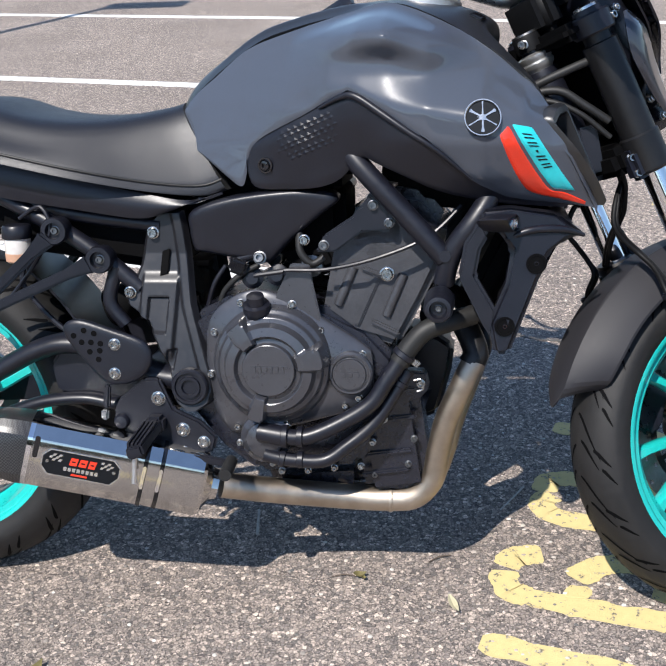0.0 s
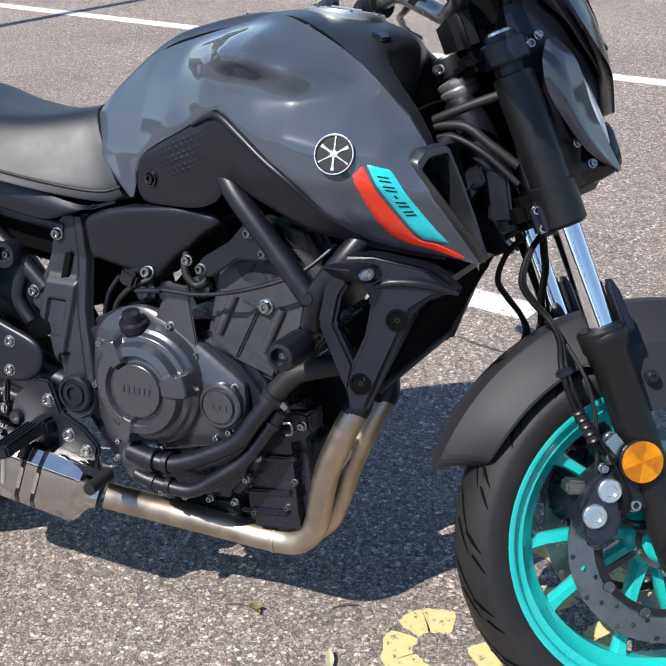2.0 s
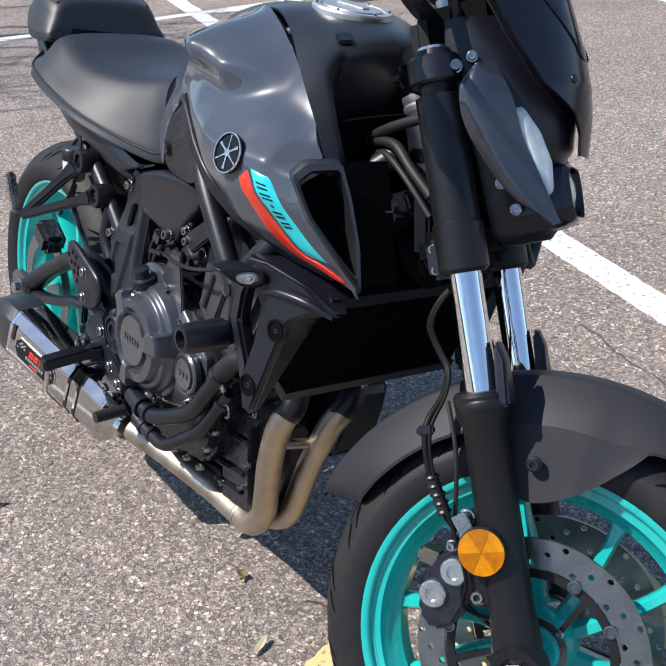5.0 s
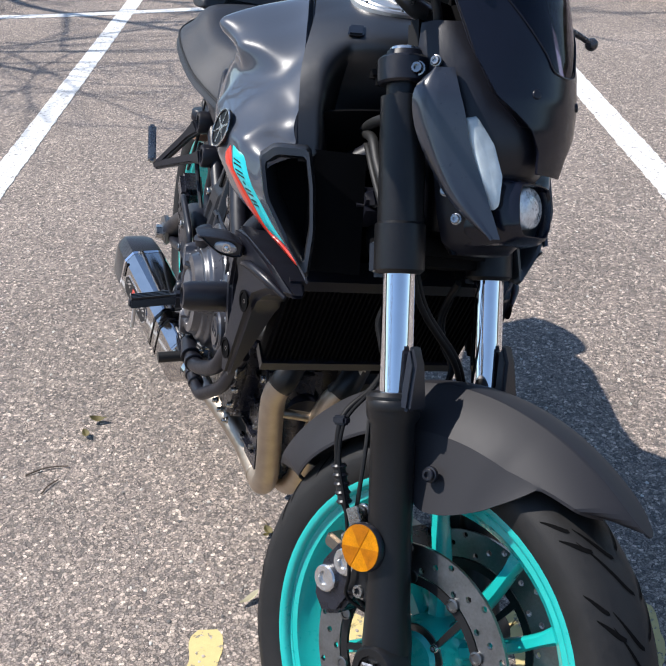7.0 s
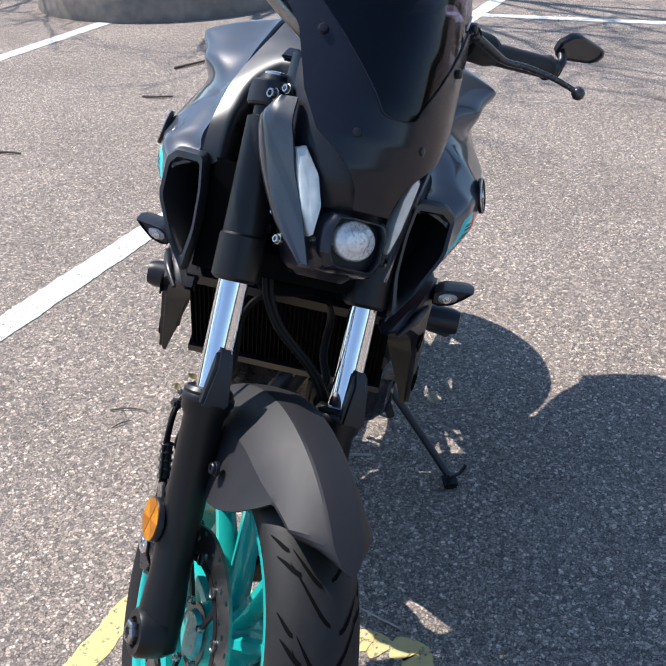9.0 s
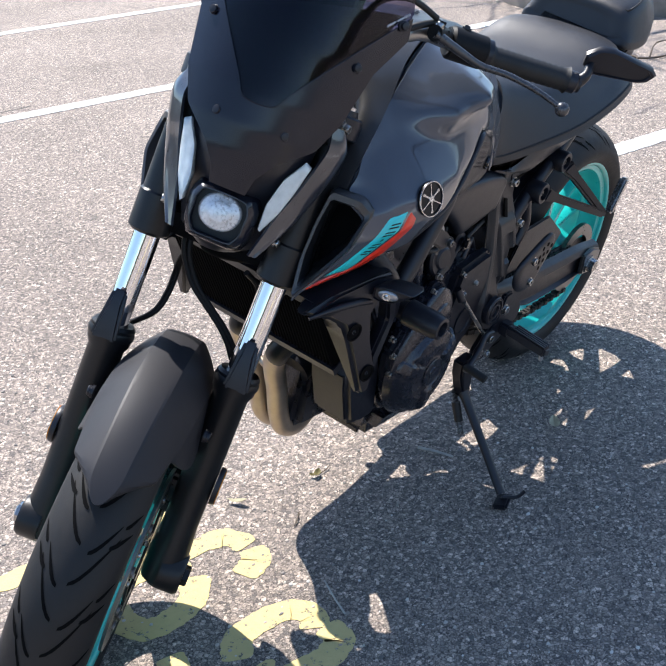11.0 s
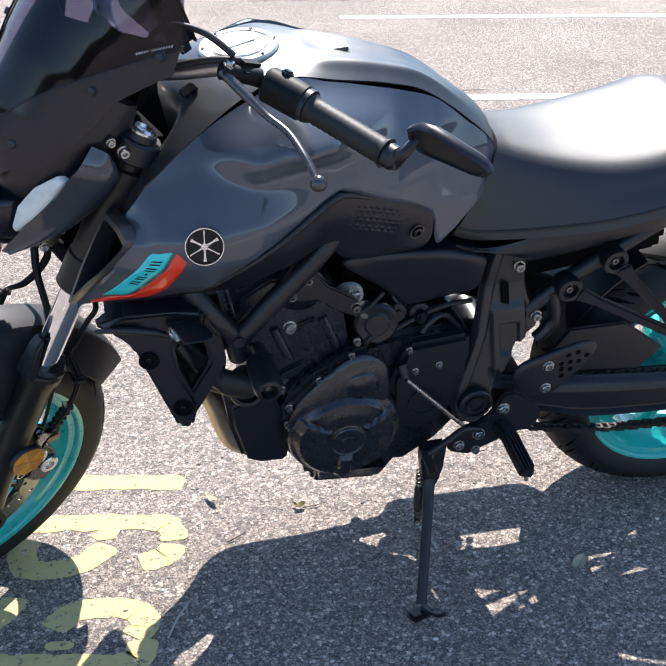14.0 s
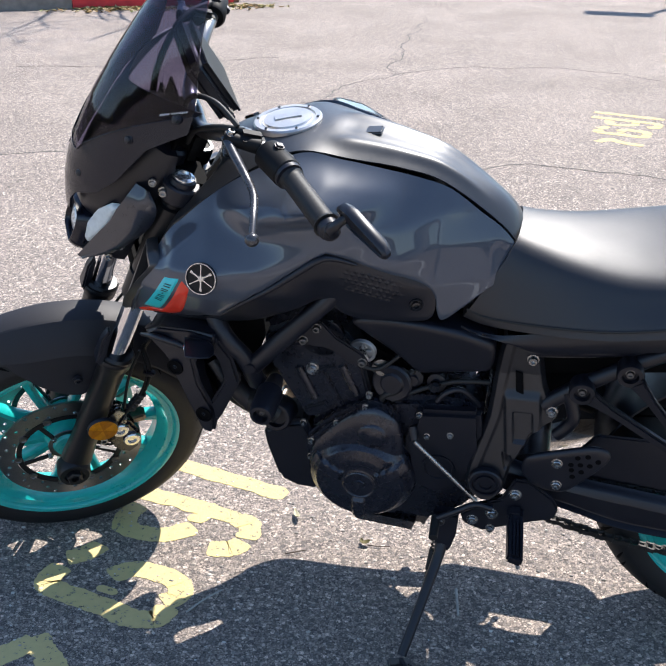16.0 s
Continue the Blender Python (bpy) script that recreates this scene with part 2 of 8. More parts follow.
def island_colors(m, stops):
    """Gives every loose piece of one mesh a colour of its own."""
    nt = m.node_tree
    b = nt.nodes["Principled BSDF"]
    geo = nt.nodes.new("ShaderNodeNewGeometry")
    ramp = nt.nodes.new("ShaderNodeValToRGB")
    el = ramp.color_ramp.elements
    el[0].position, el[0].color = stops[0][0], (*stops[0][1], 1)
    el[1].position, el[1].color = stops[-1][0], (*stops[-1][1], 1)
    for p, c in stops[1:-1]:
        el.new(p).color = (*c, 1)
    nt.links.new(geo.outputs["Random Per Island"], ramp.inputs[0])
    nt.links.new(ramp.outputs[0], b.inputs["Base Color"])


island_colors(mat("pebble", (0.3, 0.28, 0.25), 0.75, bump=0.2, bscale=500), ((0.0, (0.12, 0.115, 0.11)), (0.3, (0.28, 0.25, 0.22)), (0.55, (0.42, 0.34, 0.28)), (0.8, (0.52, 0.48, 0.42)), (1.0, (0.68, 0.65, 0.60))))
island_colors(mat("leaf_litter", (0.3, 0.2, 0.1), 0.8), ((0.0, (0.30, 0.16, 0.06)), (0.4, (0.42, 0.28, 0.12)), (0.7, (0.22, 0.26, 0.08)), (1.0, (0.55, 0.42, 0.25))))
mat("cover_gray", (0.0125, 0.0130, 0.0150), 0.40, coat=0.35, coat_rough=0.34, var=0.1, scale=200, rvar=0.04, spec=0.8)
mat("cheek_gray", (0.021, 0.025, 0.036), 0.30, coat=1.0, coat_rough=0.05, var=0.04, scale=900, rvar=0.03)
mat("headlamp_glass", (0.66, 0.68, 0.69), 0.30, 0.35, coat=1.0, var=0.30, scale=260, rvar=0.06, bump=0.5, bscale=240)
mat("brake_fluid", (0.62, 0.36, 0.24), 0.30, trans=0.25, var=0.1, scale=90)
mat("carrier_black", (0.014, 0.014, 0.015), 0.45, 0.3, var=0.2, scale=90)
mat("signal_glass", (0.30, 0.31, 0.33), 0.10, 0.5, coat=1.0, var=0.15, scale=200, rvar=0.03)
mat("bracket_black", (0.0115, 0.0118, 0.0150), 0.40, var=0.15, scale=120, rvar=0.06, spec=0.65)
mat("lever_black", (0.085, 0.085, 0.090), 0.28, 0.7, var=0.1, scale=120, rvar=0.04)
mat("screen_black", (0.0072, 0.0082, 0.0150), 0.20, var=0.1, scale=200, rvar=0.03, spec=0.5)
mat("bar_silver", (0.34, 0.335, 0.33), 0.30, 0.95, var=0.08, scale=120, rvar=0.05)
mat("cap_metal", (0.58, 0.57, 0.56), 0.42, 0.9, var=0.06, scale=300, rvar=0.05)
mat("horizon_dark", (0.050, 0.048, 0.032), 0.95, var=0.5, scale=0.6, bump=0.8, bscale=1.5)

# ---- mesh helpers ----


def finish(bm, name, material, sharp=38.0):
    bmesh.ops.recalc_face_normals(bm, faces=bm.faces)
    me = bpy.data.meshes.new(name)
    bm.to_mesh(me)
    bm.free()
    me.shade_smooth()
    me.set_sharp_from_angle(angle=radians(sharp))
    me.materials.append(MATS[material] if isinstance(material, str) else material)
    return me


def part(name, bm, material, parent, label="", sharp=38.0):
    ob = new(name, finish(bm, name, material, sharp))
    ob.parent = parent
    if label:
        ob["label"] = label
    return ob


def thing(name, label, category, group="", m=None):
    ob = new(name)
    if m is not None:
        ob.matrix_world = m
    return tagged(ob, label, category, group)


def crom(points, n=6, closed=False):
    """Catmull-Rom through points, n steps a span."""
    p = [Vector(q) for q in points]
    out = []
    last = len(p) if closed else len(p) - 1
    for i in range(last):
        if closed:
            a, b, c, d = p[i - 1], p[i], p[(i + 1) % len(p)], p[(i + 2) % len(p)]
        else:
            a, b, c, d = p[max(i - 1, 0)], p[i], p[i + 1], p[min(i + 2, len(p) - 1)]
        for k in range(n):
            t = k / n
            out.append(0.5 * (2 * b + (c - a) * t + (2 * a - 5 * b + 4 * c - d) * t * t + (3 * b - a - 3 * c + d) * t ** 3))
    if not closed:
        out.append(p[-1])
    return out


def loft(rings, bm=None, cap=True, closed=True):
    bm = bm or bmesh.new()
    vs = [[bm.verts.new(p) for p in r] for r in rings]
    n = len(rings[0])
    for a, b in zip(vs, vs[1:]):
        for i in range(n if closed else n - 1):
            j = (i + 1) % n
            bm.faces.new((a[i], a[j], b[j], b[i]))
    if cap:
        bm.faces.new(vs[0][::-1])
        bm.faces.new(vs[-1])
    return bm


def tube(points, r, n=12, steps=6, bm=None, cap=True, smooth=True, flat=1.0):
    """A round bar along points; r one number or one for each point."""
    pts = [Vector(p) for p in points]
    rs = r if isinstance(r, (list, tuple)) else [r] * len(pts)
    if smooth and len(pts) > 2:
        line = crom(pts, steps)
        rad = [rs[min(i // steps, len(rs) - 1)] + (rs[min(i // steps + 1, len(rs) - 1)] - rs[min(i // steps, len(rs) - 1)]) * ((i % steps) / steps) for i in range(len(line))]
    else:
        line, rad = pts, list(rs)
    rings = []
    d = (line[1] - line[0]).normalized()
    up = Vector((0, 0, 1)) if abs(d.z) < 0.9 else Vector((1, 0, 0))
    side = d.cross(up).normalized()
    for i, p in enumerate(line):
        t = (line[min(i + 1, len(line) - 1)] - line[max(i - 1, 0)]).normalized()
        side = (side - t * side.dot(t)).normalized()
        nrm = t.cross(side)
        rings.append([p + (side * math.cos(2 * math.pi * k / n) + nrm * math.sin(2 * math.pi * k / n) * flat) * rad[i] for k in range(n)])
    return loft(rings, bm, cap)


def frame_of(axis):
    a = Vector(axis).normalized()
    up = Vector((0, 0, 1)) if abs(a.z) < 0.9 else Vector((1, 0, 0))
    x = up.cross(a).normalized()
    return x, a.cross(x), a


def lathe(profile, origin, axis, n=32, bm=None, cap=True):
    """profile: (distance along the axis, radius)."""
    x, y, a = frame_of(axis)
    o = Vector(origin)
    rings = [[o + a * h + (x * math.cos(2 * math.pi * k / n) + y * math.sin(2 * math.pi * k / n)) * max(r, 1e-4) for k in range(n)] for h, r in profile]
    return loft(rings, bm, cap)


def prism(outline, y0, y1, bevel=0.0, side=1, bm=None, f=None, seg=2):
    """A plate: an outline in x, z, from y0 to y1 on one side of the machine. f(x, z) adds to y."""
    bm2 = bmesh.new()
    rings = [[Vector((x, side * (y + (f(x, z) if f else 0)), z)) for x, z in outline] for y in (y0, y1)]
    loft(rings, bm2, True)
    if bevel:
        bmesh.ops.recalc_face_normals(bm2, faces=bm2.faces)
        es = [e for e in bm2.edges if len(e.link_faces) == 2 and e.calc_face_angle(0) > 0.5]
        bmesh.ops.bevel(bm2, geom=es, offset=bevel, segments=seg, affect='EDGES', clamp_overlap=True)
    return merge(bm, bm2)


def merge(bm, other):
    if bm is None:
        return other
    me = bpy.data.meshes.new("tmp")
    other.to_mesh(me)
    other.free()
    bm.from_mesh(me)
    bpy.data.meshes.remove(me)
    return bm


def block(center, size, bevel=0.004, rot=(0, 0, 0), bm=None, seg=2, taper=None):
    b = bmesh.new()
    bmesh.ops.create_cube(b, size=1.0)
    for v in b.verts:
        v.co = Vector((v.co.x * size[0], v.co.y * size[1], v.co.z * size[2]))
        if taper and v.co.z > 0:
            v.co.x *= taper[0]
            v.co.y *= taper[1]
    if bevel:
        bmesh.ops.bevel(b, geom=list(b.edges), offset=bevel, segments=seg, affect='EDGES', clamp_overlap=True)
    b.transform(pose(*center, *rot))
    return merge(bm, b)


def thicken(b, thick):
    """Gives an open surface a second skin and closed edges."""
    b.normal_update()
    olds = list(b.verts)
    twin = {v: b.verts.new(v.co - v.normal * thick) for v in olds}
    rims = [e for e in b.edges if len(e.link_faces) == 1]
    for f in list(b.faces):
        b.faces.new([twin[v] for v in reversed(f.verts)])
    for e in rims:
        v0, v1 = e.verts
        b.faces.new((v0, v1, twin[v1], twin[v0]))


def sheet(fn, nu, nv, thick, bm=None, closed_u=False):
    """A curved panel with thickness: fn(u, v) for u, v in 0..1."""
    b = bmesh.new()
    vs = [[b.verts.new(fn(i / nu, j / nv)) for j in range(nv + 1)] for i in range(nu if closed_u else nu + 1)]
    m = len(vs)
    for i in range(nu):
        for j in range(nv):
            q = (vs[i][j], vs[(i + 1) % m][j], vs[(i + 1) % m][j + 1], vs[i][j + 1])
            b.faces.new(q)
    bmesh.ops.remove_doubles(b, verts=b.verts, dist=2e-5)
    bmesh.ops.dissolve_degenerate(b, edges=b.edges, dist=1e-6)
    bmesh.ops.recalc_face_normals(b, faces=b.faces)
    if thick:
        thicken(b, thick)
    return merge(bm, b)


def seam(table, u):
    """The points at u (0..1) of the upper and the lower line of a panel."""
    n = len(table) - 1
    s = min(u * n, n - 1e-6)
    i = int(s)
    t = s - i
    out = []
    for k in (0, 2):
        a, b, c, d = (Vector(table[max(0, min(n, i + j))][k:k + 2]) for j in (-1, 0, 1, 2))
        out.append(0.5 * (2 * b + (c - a) * t + (2 * a - 5 * b + 4 * c - d) * t * t + (3 * b - a - 3 * c + d) * t ** 3))
    return out


def bolt(p, axis, r=0.009, h=0.006, bm=None, n=14, socket=True):
    r *= 0.80
    prof = [(-0.004, r * 1.25), (0.0005, r * 1.25), (0.001, r), (h * 0.8, r), (h, r * 0.86)]
    if socket:
        prof += [(h, r * 0.5), (h * 0.45, r * 0.45), (h * 0.45, 0.0002)]
    else:
        prof += [(h * 1.1, r * 0.4)]
    return lathe(prof, p, axis, n, bm)


def paint_stroke(points, w, z, bm=None):
    """A flat painted stroke on the ground with a little thickness, ragged at its edges."""
    bm2 = bmesh.new()
    line = [Vector((*p, 0)) for p in points]
    pts = []
    for a, b in zip(line, line[1:]):
        k = max(3, int((b - a).length / 0.014)) if (b - a).length < 1.0 else int((b - a).length / 0.03)
        pts += [a.lerp(b, i / k) for i in range(k)]
    pts.append(line[-1])
    left, right = [], []
    for i, p in enumerate(pts):
        t = (pts[min(i + 1, len(pts) - 1)] - pts[max(i - 1, 0)]).normalized()
        nrm = Vector((-t.y, t.x, 0))
        j1, j2 = (noise.noise(p * 23 + o) * 0.005 + noise.noise(p * 110 + o) * 0.004 for o in (Vector(), Vector((9, 3, 1))))
        end = min(i, len(pts) - 1 - i)
        if end < 2:
            j1 -= (0.010, 0.002)[end] * min(1.0, w / 0.05)
            j2 -= (0.010, 0.002)[end] * min(1.0, w / 0.05)
        left.append(p + nrm * (w / 2 + j1))
        right.append(p - nrm * (w / 2 + j2))
    low = [q + Vector((0, 0, 0.0005)) for q in left + right[::-1]]
    top = [q + Vector((0, 0, z)) for q in left + right[::-1]]
    loft([low, top], bm2, False)
    n = len(pts)
    bm2.verts.ensure_lookup_table()
    for i in range(n - 1):
        bm2.faces.new([bm2.verts[2 * n + k] for k in (i, i + 1, 2 * n - 2 - i, 2 * n - 1 - i)])
    return merge(bm, bm2)


def pillow(outline, y0, y1, y2, side=1, p=4.0, f=None, n=4, center=None, relief=None, bm=None):
    """A moulded cover: a rounded outline in x, z, a rim from y0 to y1 and a face that swells to y2."""
    pts = crom([(x, z, 0) for x, z in outline], n, True)
    c = Vector(center + (0,)) if center else sum(pts, Vector()) / len(pts)
    rings = []
    for g, y in [(0.98, y0), (1.0, y1 - 0.002)] + [(g, None) for g in (0.995, 0.98, 0.95, 0.90, 0.82, 0.72, 0.6, 0.45, 0.3, 0.15, 0.02)]:
        ring = []
        for q in pts:
            w = c + (q - c) * g
            yy = y if y is not None else y1 + (y2 - y1) * (1 - g ** p) ** (1 / 1.6)
            if relief and y is None:
                yy += relief(w.x, w.y)
            ring.append(Vector((w.x, side * (yy + (f(w.x, w.y) if f else 0)), w.y)))
        rings.append(ring)
    return loft(rings, bm)

# ---- ground ----
bm = bmesh.new()
ring = [0.0, 1.5, 4, 10, 30, 100, 400, 1500]
vs0 = bm.verts.new((0, 0, 0))
prev = None
for r in ring[1:]:
    row = [bm.verts.new((r * math.cos(a * math.pi / 16), r * math.sin(a * math.pi / 16), 0)) for a in range(32)]
    for i in range(32):
        if prev is None:
            bm.faces.new((vs0, row[i], row[(i + 1) % 32]))
        else:
            bm.faces.new((prev[i], row[i], row[(i + 1) % 32], prev[(i + 1) % 32]))
    prev = row
ground = new("ground", finish(bm, "ground", "asphalt"))
tagged(ground, "weathered gray asphalt parking lot with exposed pebbly aggregate", "ground", kind="structure")

# stall lines, all running the same way, 14 degrees off the machine's own heading
LINE_SLOPE = -0.25


def stall_line(y_at_0, x0, x1, w=0.105):
    ob = new("parking_line", finish(paint_stroke([(x, y_at_0 + LINE_SLOPE * x) for x in (x0, (x0 + x1) / 2, x1)], w, 0.003), "parking_line", "white_paint"))
    tagged(ob, "white painted parking stall line on gray asphalt", "parking line", "parking lines", "structure")


for y_at_0, x0, x1 in ((1.355, -6.0, 0.26), (3.92, -6.0, 3.0), (6.24, -6.0, 3.0), (-1.095, -6.6, -0.55), (-3.44, -6.0, -0.93), (-5.63, -6.0, -1.39), (-7.75, -6.0, -1.85)):
    stall_line(y_at_0, x0, x1)
# the cross line at the stalls' heads
ob = new("parking_line", finish(paint_stroke([(-5.75, -1.2), (-5.35, 0.0), (-5.0, 1.5), (-4.4, 4.0)], 0.1, 0.004), "parking_line", "white_paint"))
tagged(ob, "white painted line across the heads of the parking stalls", "parking line", "parking lines", "structure")

# an added dark ring round the lot, out of view, that darkens horizon reflections
belt = bmesh.new()
ring_n = 180
rows = []
for lev, (rad, hgt) in enumerate(((60.0, 0.0), (60.0, 2.4), (61.5, 4.4), (64.0, 5.2), (68.0, 0.0))):
    row = []
    for i in range(ring_n):
        a = 2 * math.pi * i / ring_n
        p = Vector((math.cos(a), math.sin(a), 0))
        k = 1 + 0.35 * noise.noise(p * 5 + Vector((lev * 3, 0, 0))) + 0.25 * noise.noise(p * 17 + Vector((0, lev * 3, 0)))
        row.append(p * (rad + 1.5 * noise.noise(p * 11 + Vector((0, 0, lev)))) + Vector((0, 0, hgt * k)))
    rows.append(row)
loft([list(r) for r in rows], belt, cap=False)
horizon_ring = new("backdrop", finish(belt, "backdrop", "horizon_dark", 20))
tagged(horizon_ring, "added dark horizon ring, unseen, for reflections", "backdrop", kind="structure")

# ---- painted stall numbers ----
def digit_bm(strokes, dx=0.0, dy=0.0, w=0.053):
    b = None
    for i, st in enumerate(strokes):
        pts = [(p.x, p.y) for p in crom([(x + dx, y + dy, 0) for x, y in st], 4)] if len(st) > 2 else [(x + dx, y + dy) for x, y in st]
        b = paint_stroke(pts, w, 0.0012 + 0.00005 * i, b)
    return b


ONE = [[(0.72, -0.282), (0.306, -0.176)]]
SIX = [[(0.74, -0.135), (0.385, -0.054)], [(0.392, -0.056), (0.362, -0.040), (0.349, -0.012), (0.349, 0.018)],
       [(0.352, 0.030), (0.372, 0.062), (0.421, 0.072)],
       [(0.478, -0.050), (0.480, -0.018)],
       [(0.478, 0.000), (0.520, 0.040), (0.590, 0.050), (0.632, 0.030), (0.640, -0.020), (0.625, -0.055)]]
FIVE = [[(0.588, 0.215), (0.550, 0.178), (0.489, 0.183), (0.440, 0.204), (0.430, 0.245), (0.450, 0.272)],
        [(0.436, 0.282), (0.448, 0.325), (0.500, 0.330), (0.566, 0.310), (0.692, 0.280), (0.712, 0.248), (0.700, 0.205)],
        [(0.706, 0.176), (0.672, 0.150), (0.655, 0.112)],
        [(0.574, 0.250), (0.578, 0.270)]]
TWO = [[(0.715, 0.520), (0.683, 0.478), (0.652, 0.440)], [(0.655, 0.425), (0.612, 0.470), (0.560, 0.515), (0.470, 0.545)]]
STALL = Vector((-0.60, -2.30))
for k, order in ((0, (ONE, SIX, FIVE, TWO)), (1, (ONE, SIX, FIVE, TWO)), (2, (ONE, SIX, TWO, FIVE)), (3, (ONE, TWO, SIX, FIVE)), (-1, (ONE, SIX, FIVE, TWO))):
    num = new("painted_number")
    tagged(num, "worn yellow stencilled stall number on asphalt", "road marking", "stall numbers", "structure")
    for strokes in order:
        dg = new("digit", finish(digit_bm(strokes, STALL.x * k, STALL.y * k), "digit", "yellow_paint"))
        dg.parent = num

# ---- cracks in the surface ----
random.seed(5)


def crack(points, w=0.010):
    line = [Vector((*p, 0)) for p in points]
    pts = []
    for a, b in zip(line, line[1:]):
        n = max(2, int((b - a).length / 0.07))
        side = Vector((a.y - b.y, b.x - a.x, 0)).normalized()
        for i in range(n):
            p = a.lerp(b, i / n)
            pts.append(p + side * (noise.noise(p * 2.2) * 0.09 + random.uniform(-0.012, 0.012)))
    pts.append(line[-1])
    ob = new("crack", finish(paint_stroke([(p.x, p.y) for p in pts], w, 0.0014), "crack", "crack_tar"))
    tagged(ob, "thin dark crack across the gray asphalt", "crack", "asphalt cracks", "structure")


crack([(0.95, -2.95), (0.383, -3.09), (-0.122, -3.45), (-0.786, -3.345), (-1.6, -3.2)])
crack([(2.9, -2.75), (2.50, -2.91), (2.27, -3.06), (1.75, -3.1)])
crack([(1.35, -4.6), (1.20, -5.03), (0.948, -5.77), (1.05, -7.4), (1.12, -9.0)], 0.009)
crack([(-0.2, -6.4), (-0.69, -6.33), (-0.987, -6.11), (-1.58, -5.93), (-2.5, -5.8)], 0.008)
crack([(0.948, -5.77), (0.4, -6.3), (-0.2, -6.4)], 0.008)
crack([(3.6, -5.2), (3.0, -5.4), (2.3, -5.9), (1.9, -6.2)], 0.009)
crack([(0.60, 1.02), (0.25, 1.06), (-0.2, 1.16)], 0.007)

# ---- kerbed island with a bare tree ----


def stadium(cx, cy, r, back, n=28):
    """Outline of an island with a round nose towards +x and a straight back."""
    out = [(cx + r * math.cos(a), cy + r * math.sin(a)) for a in (-math.pi / 2 + math.pi * i / n for i in range(n + 1))]
    return out + [(back, cy + r), (back, cy - r)]


def kerb_island(name, label, cx, cy, r, back, h, m=None):
    ob = thing(name, label, "kerb", "", m)
    tagged(ob, label, "kerb", kind="structure")
    prof = [(0.0, 0.0), (0.004, h * 0.85), (0.022, h), (0.14, h), (0.15, h * 0.6)]
    rings = [[Vector((x, y, z)) for x, y in stadium(cx, cy, r - d, back + d)] for d, z in prof]
    part("kerb_ring", loft(rings, cap=False), "concrete", ob, "weathered gray concrete kerb")
    bed = bmesh.new()
    pts = [Vector((x, y, h * 0.72)) for x, y in stadium(cx, cy, r - 0.13, back + 0.13)]
    bed.faces.new([bed.verts.new(p) for p in pts])
    part("soil_bed", bed, "mulch", ob, "brown mulched soil")
    return ob


kerb_island("kerb_island", "rounded gray concrete kerb round a planting island", -5.93, -2.03, 0.92, -9.5, 0.17)


def branch(bm, p, d, length, r, depth, rng):
    """One limb that bends and forks until it is a twig."""
    pts, rad = [p], [r]
    n = 4
    for i in range(n):
        d = (d + Vector((rng.uniform(-1, 1), rng.uniform(-1, 1), rng.uniform(-0.5, 0.9))) * 0.22).normalized()
        p = p + d * length / n
        pts.append(p)
        rad.append(r * (1 - 0.38 * (i + 1) / n))
    tube(pts, rad, 7 if depth < 2 else 4, 2 if depth < 4 else 1, bm)
    if depth < 5:
        for k in range(3 if depth < 4 else 2):
            q = pts[2 + k % 3]
            side = Vector((rng.uniform(-1, 1), rng.uniform(-1, 1), rng.uniform(-0.25, 0.7)))
            branch(bm, q, (d * 0.75 + side.normalized() * 0.9).normalized(), length * rng.uniform(0.55, 0.80), rad[2] * 0.72, depth + 1, rng)


def bare_tree(x, y, z, height, reach, seed):
    rng = random.Random(seed)
    ob = thing("bare_tree", "leafless tree with gray bark and spreading branches", "tree", m=pose(x, y, z))
    top = Vector((0.1, 0.15, height * 0.45))
    part("trunk", tube([(0, 0, -0.1), (0.02, 0.03, 0.25), (0.05, 0.05, height * 0.25), top], [0.15, 0.10, 0.085, 0.06], 14, 5), "bark", ob)
    crown = bmesh.new()
    for k in range(10):
        a = k * 2 * math.pi * 0.382 + rng.uniform(-0.3, 0.3)
        branch(crown, Vector((0.05, 0.08, height * (0.27 + 0.022 * k))), Vector((math.cos(a), math.sin(a), 0.25 + 0.05 * k)).normalized(), reach * rng.uniform(0.5, 0.62), 0.032, 1, rng)
    branch(crown, top, Vector((0.1, 0, 1)), height * 0.3, 0.05, 1, rng)
    part("crown", crown, "bark", ob, "bare gray branches and twigs")
    return ob


bare_tree(-7.35, -2.6, 0.12, 6.2, 4.0, 3)
# unseen second island and tree, added only to cast more branch shadows
kerb_island("kerb_island", "rounded gray concrete kerb round a planting island", -7.2, -6.1, 0.92, -10.4, 0.17)
bare_tree(-8.9, -6.0, 0.12, 6.0, 3.0, 7)

# ---- lamp posts on round concrete bases ----


def lamp_post(x, y):
    ob = thing("lamp_post", "tall metal lamp post on a round concrete base", "lamp post", "lamp posts", pose(x, y, 0))
    part("concrete_base", lathe([(0, 0.315), (0.72, 0.305), (0.76, 0.285), (0.77, 0.0)], (0, 0, 0), (0, 0, 1), 40), "concrete", ob, "round weathered concrete base")
    part("base_plate", lathe([(0.77, 0.16), (0.79, 0.16), (0.795, 0.06)], (0, 0, 0), (0, 0, 1), 24), "galvanised", ob)
    part("pole", tube([(0, 0, 0.77), (0, 0, 3.2), (0, 0, 5.75)], [0.055, 0.048, 0.04], 16, 2), "galvanised", ob)
    part("lamp_head", block((0.28, 0, 5.75), (0.7, 0.3, 0.12), 0.02), "galvanised", ob)
    return ob


lamp_post(-4.47, 3.55)
# unseen copy, added so its head's shadow falls on the far ground
lamp_post(-2.75, -13.9)
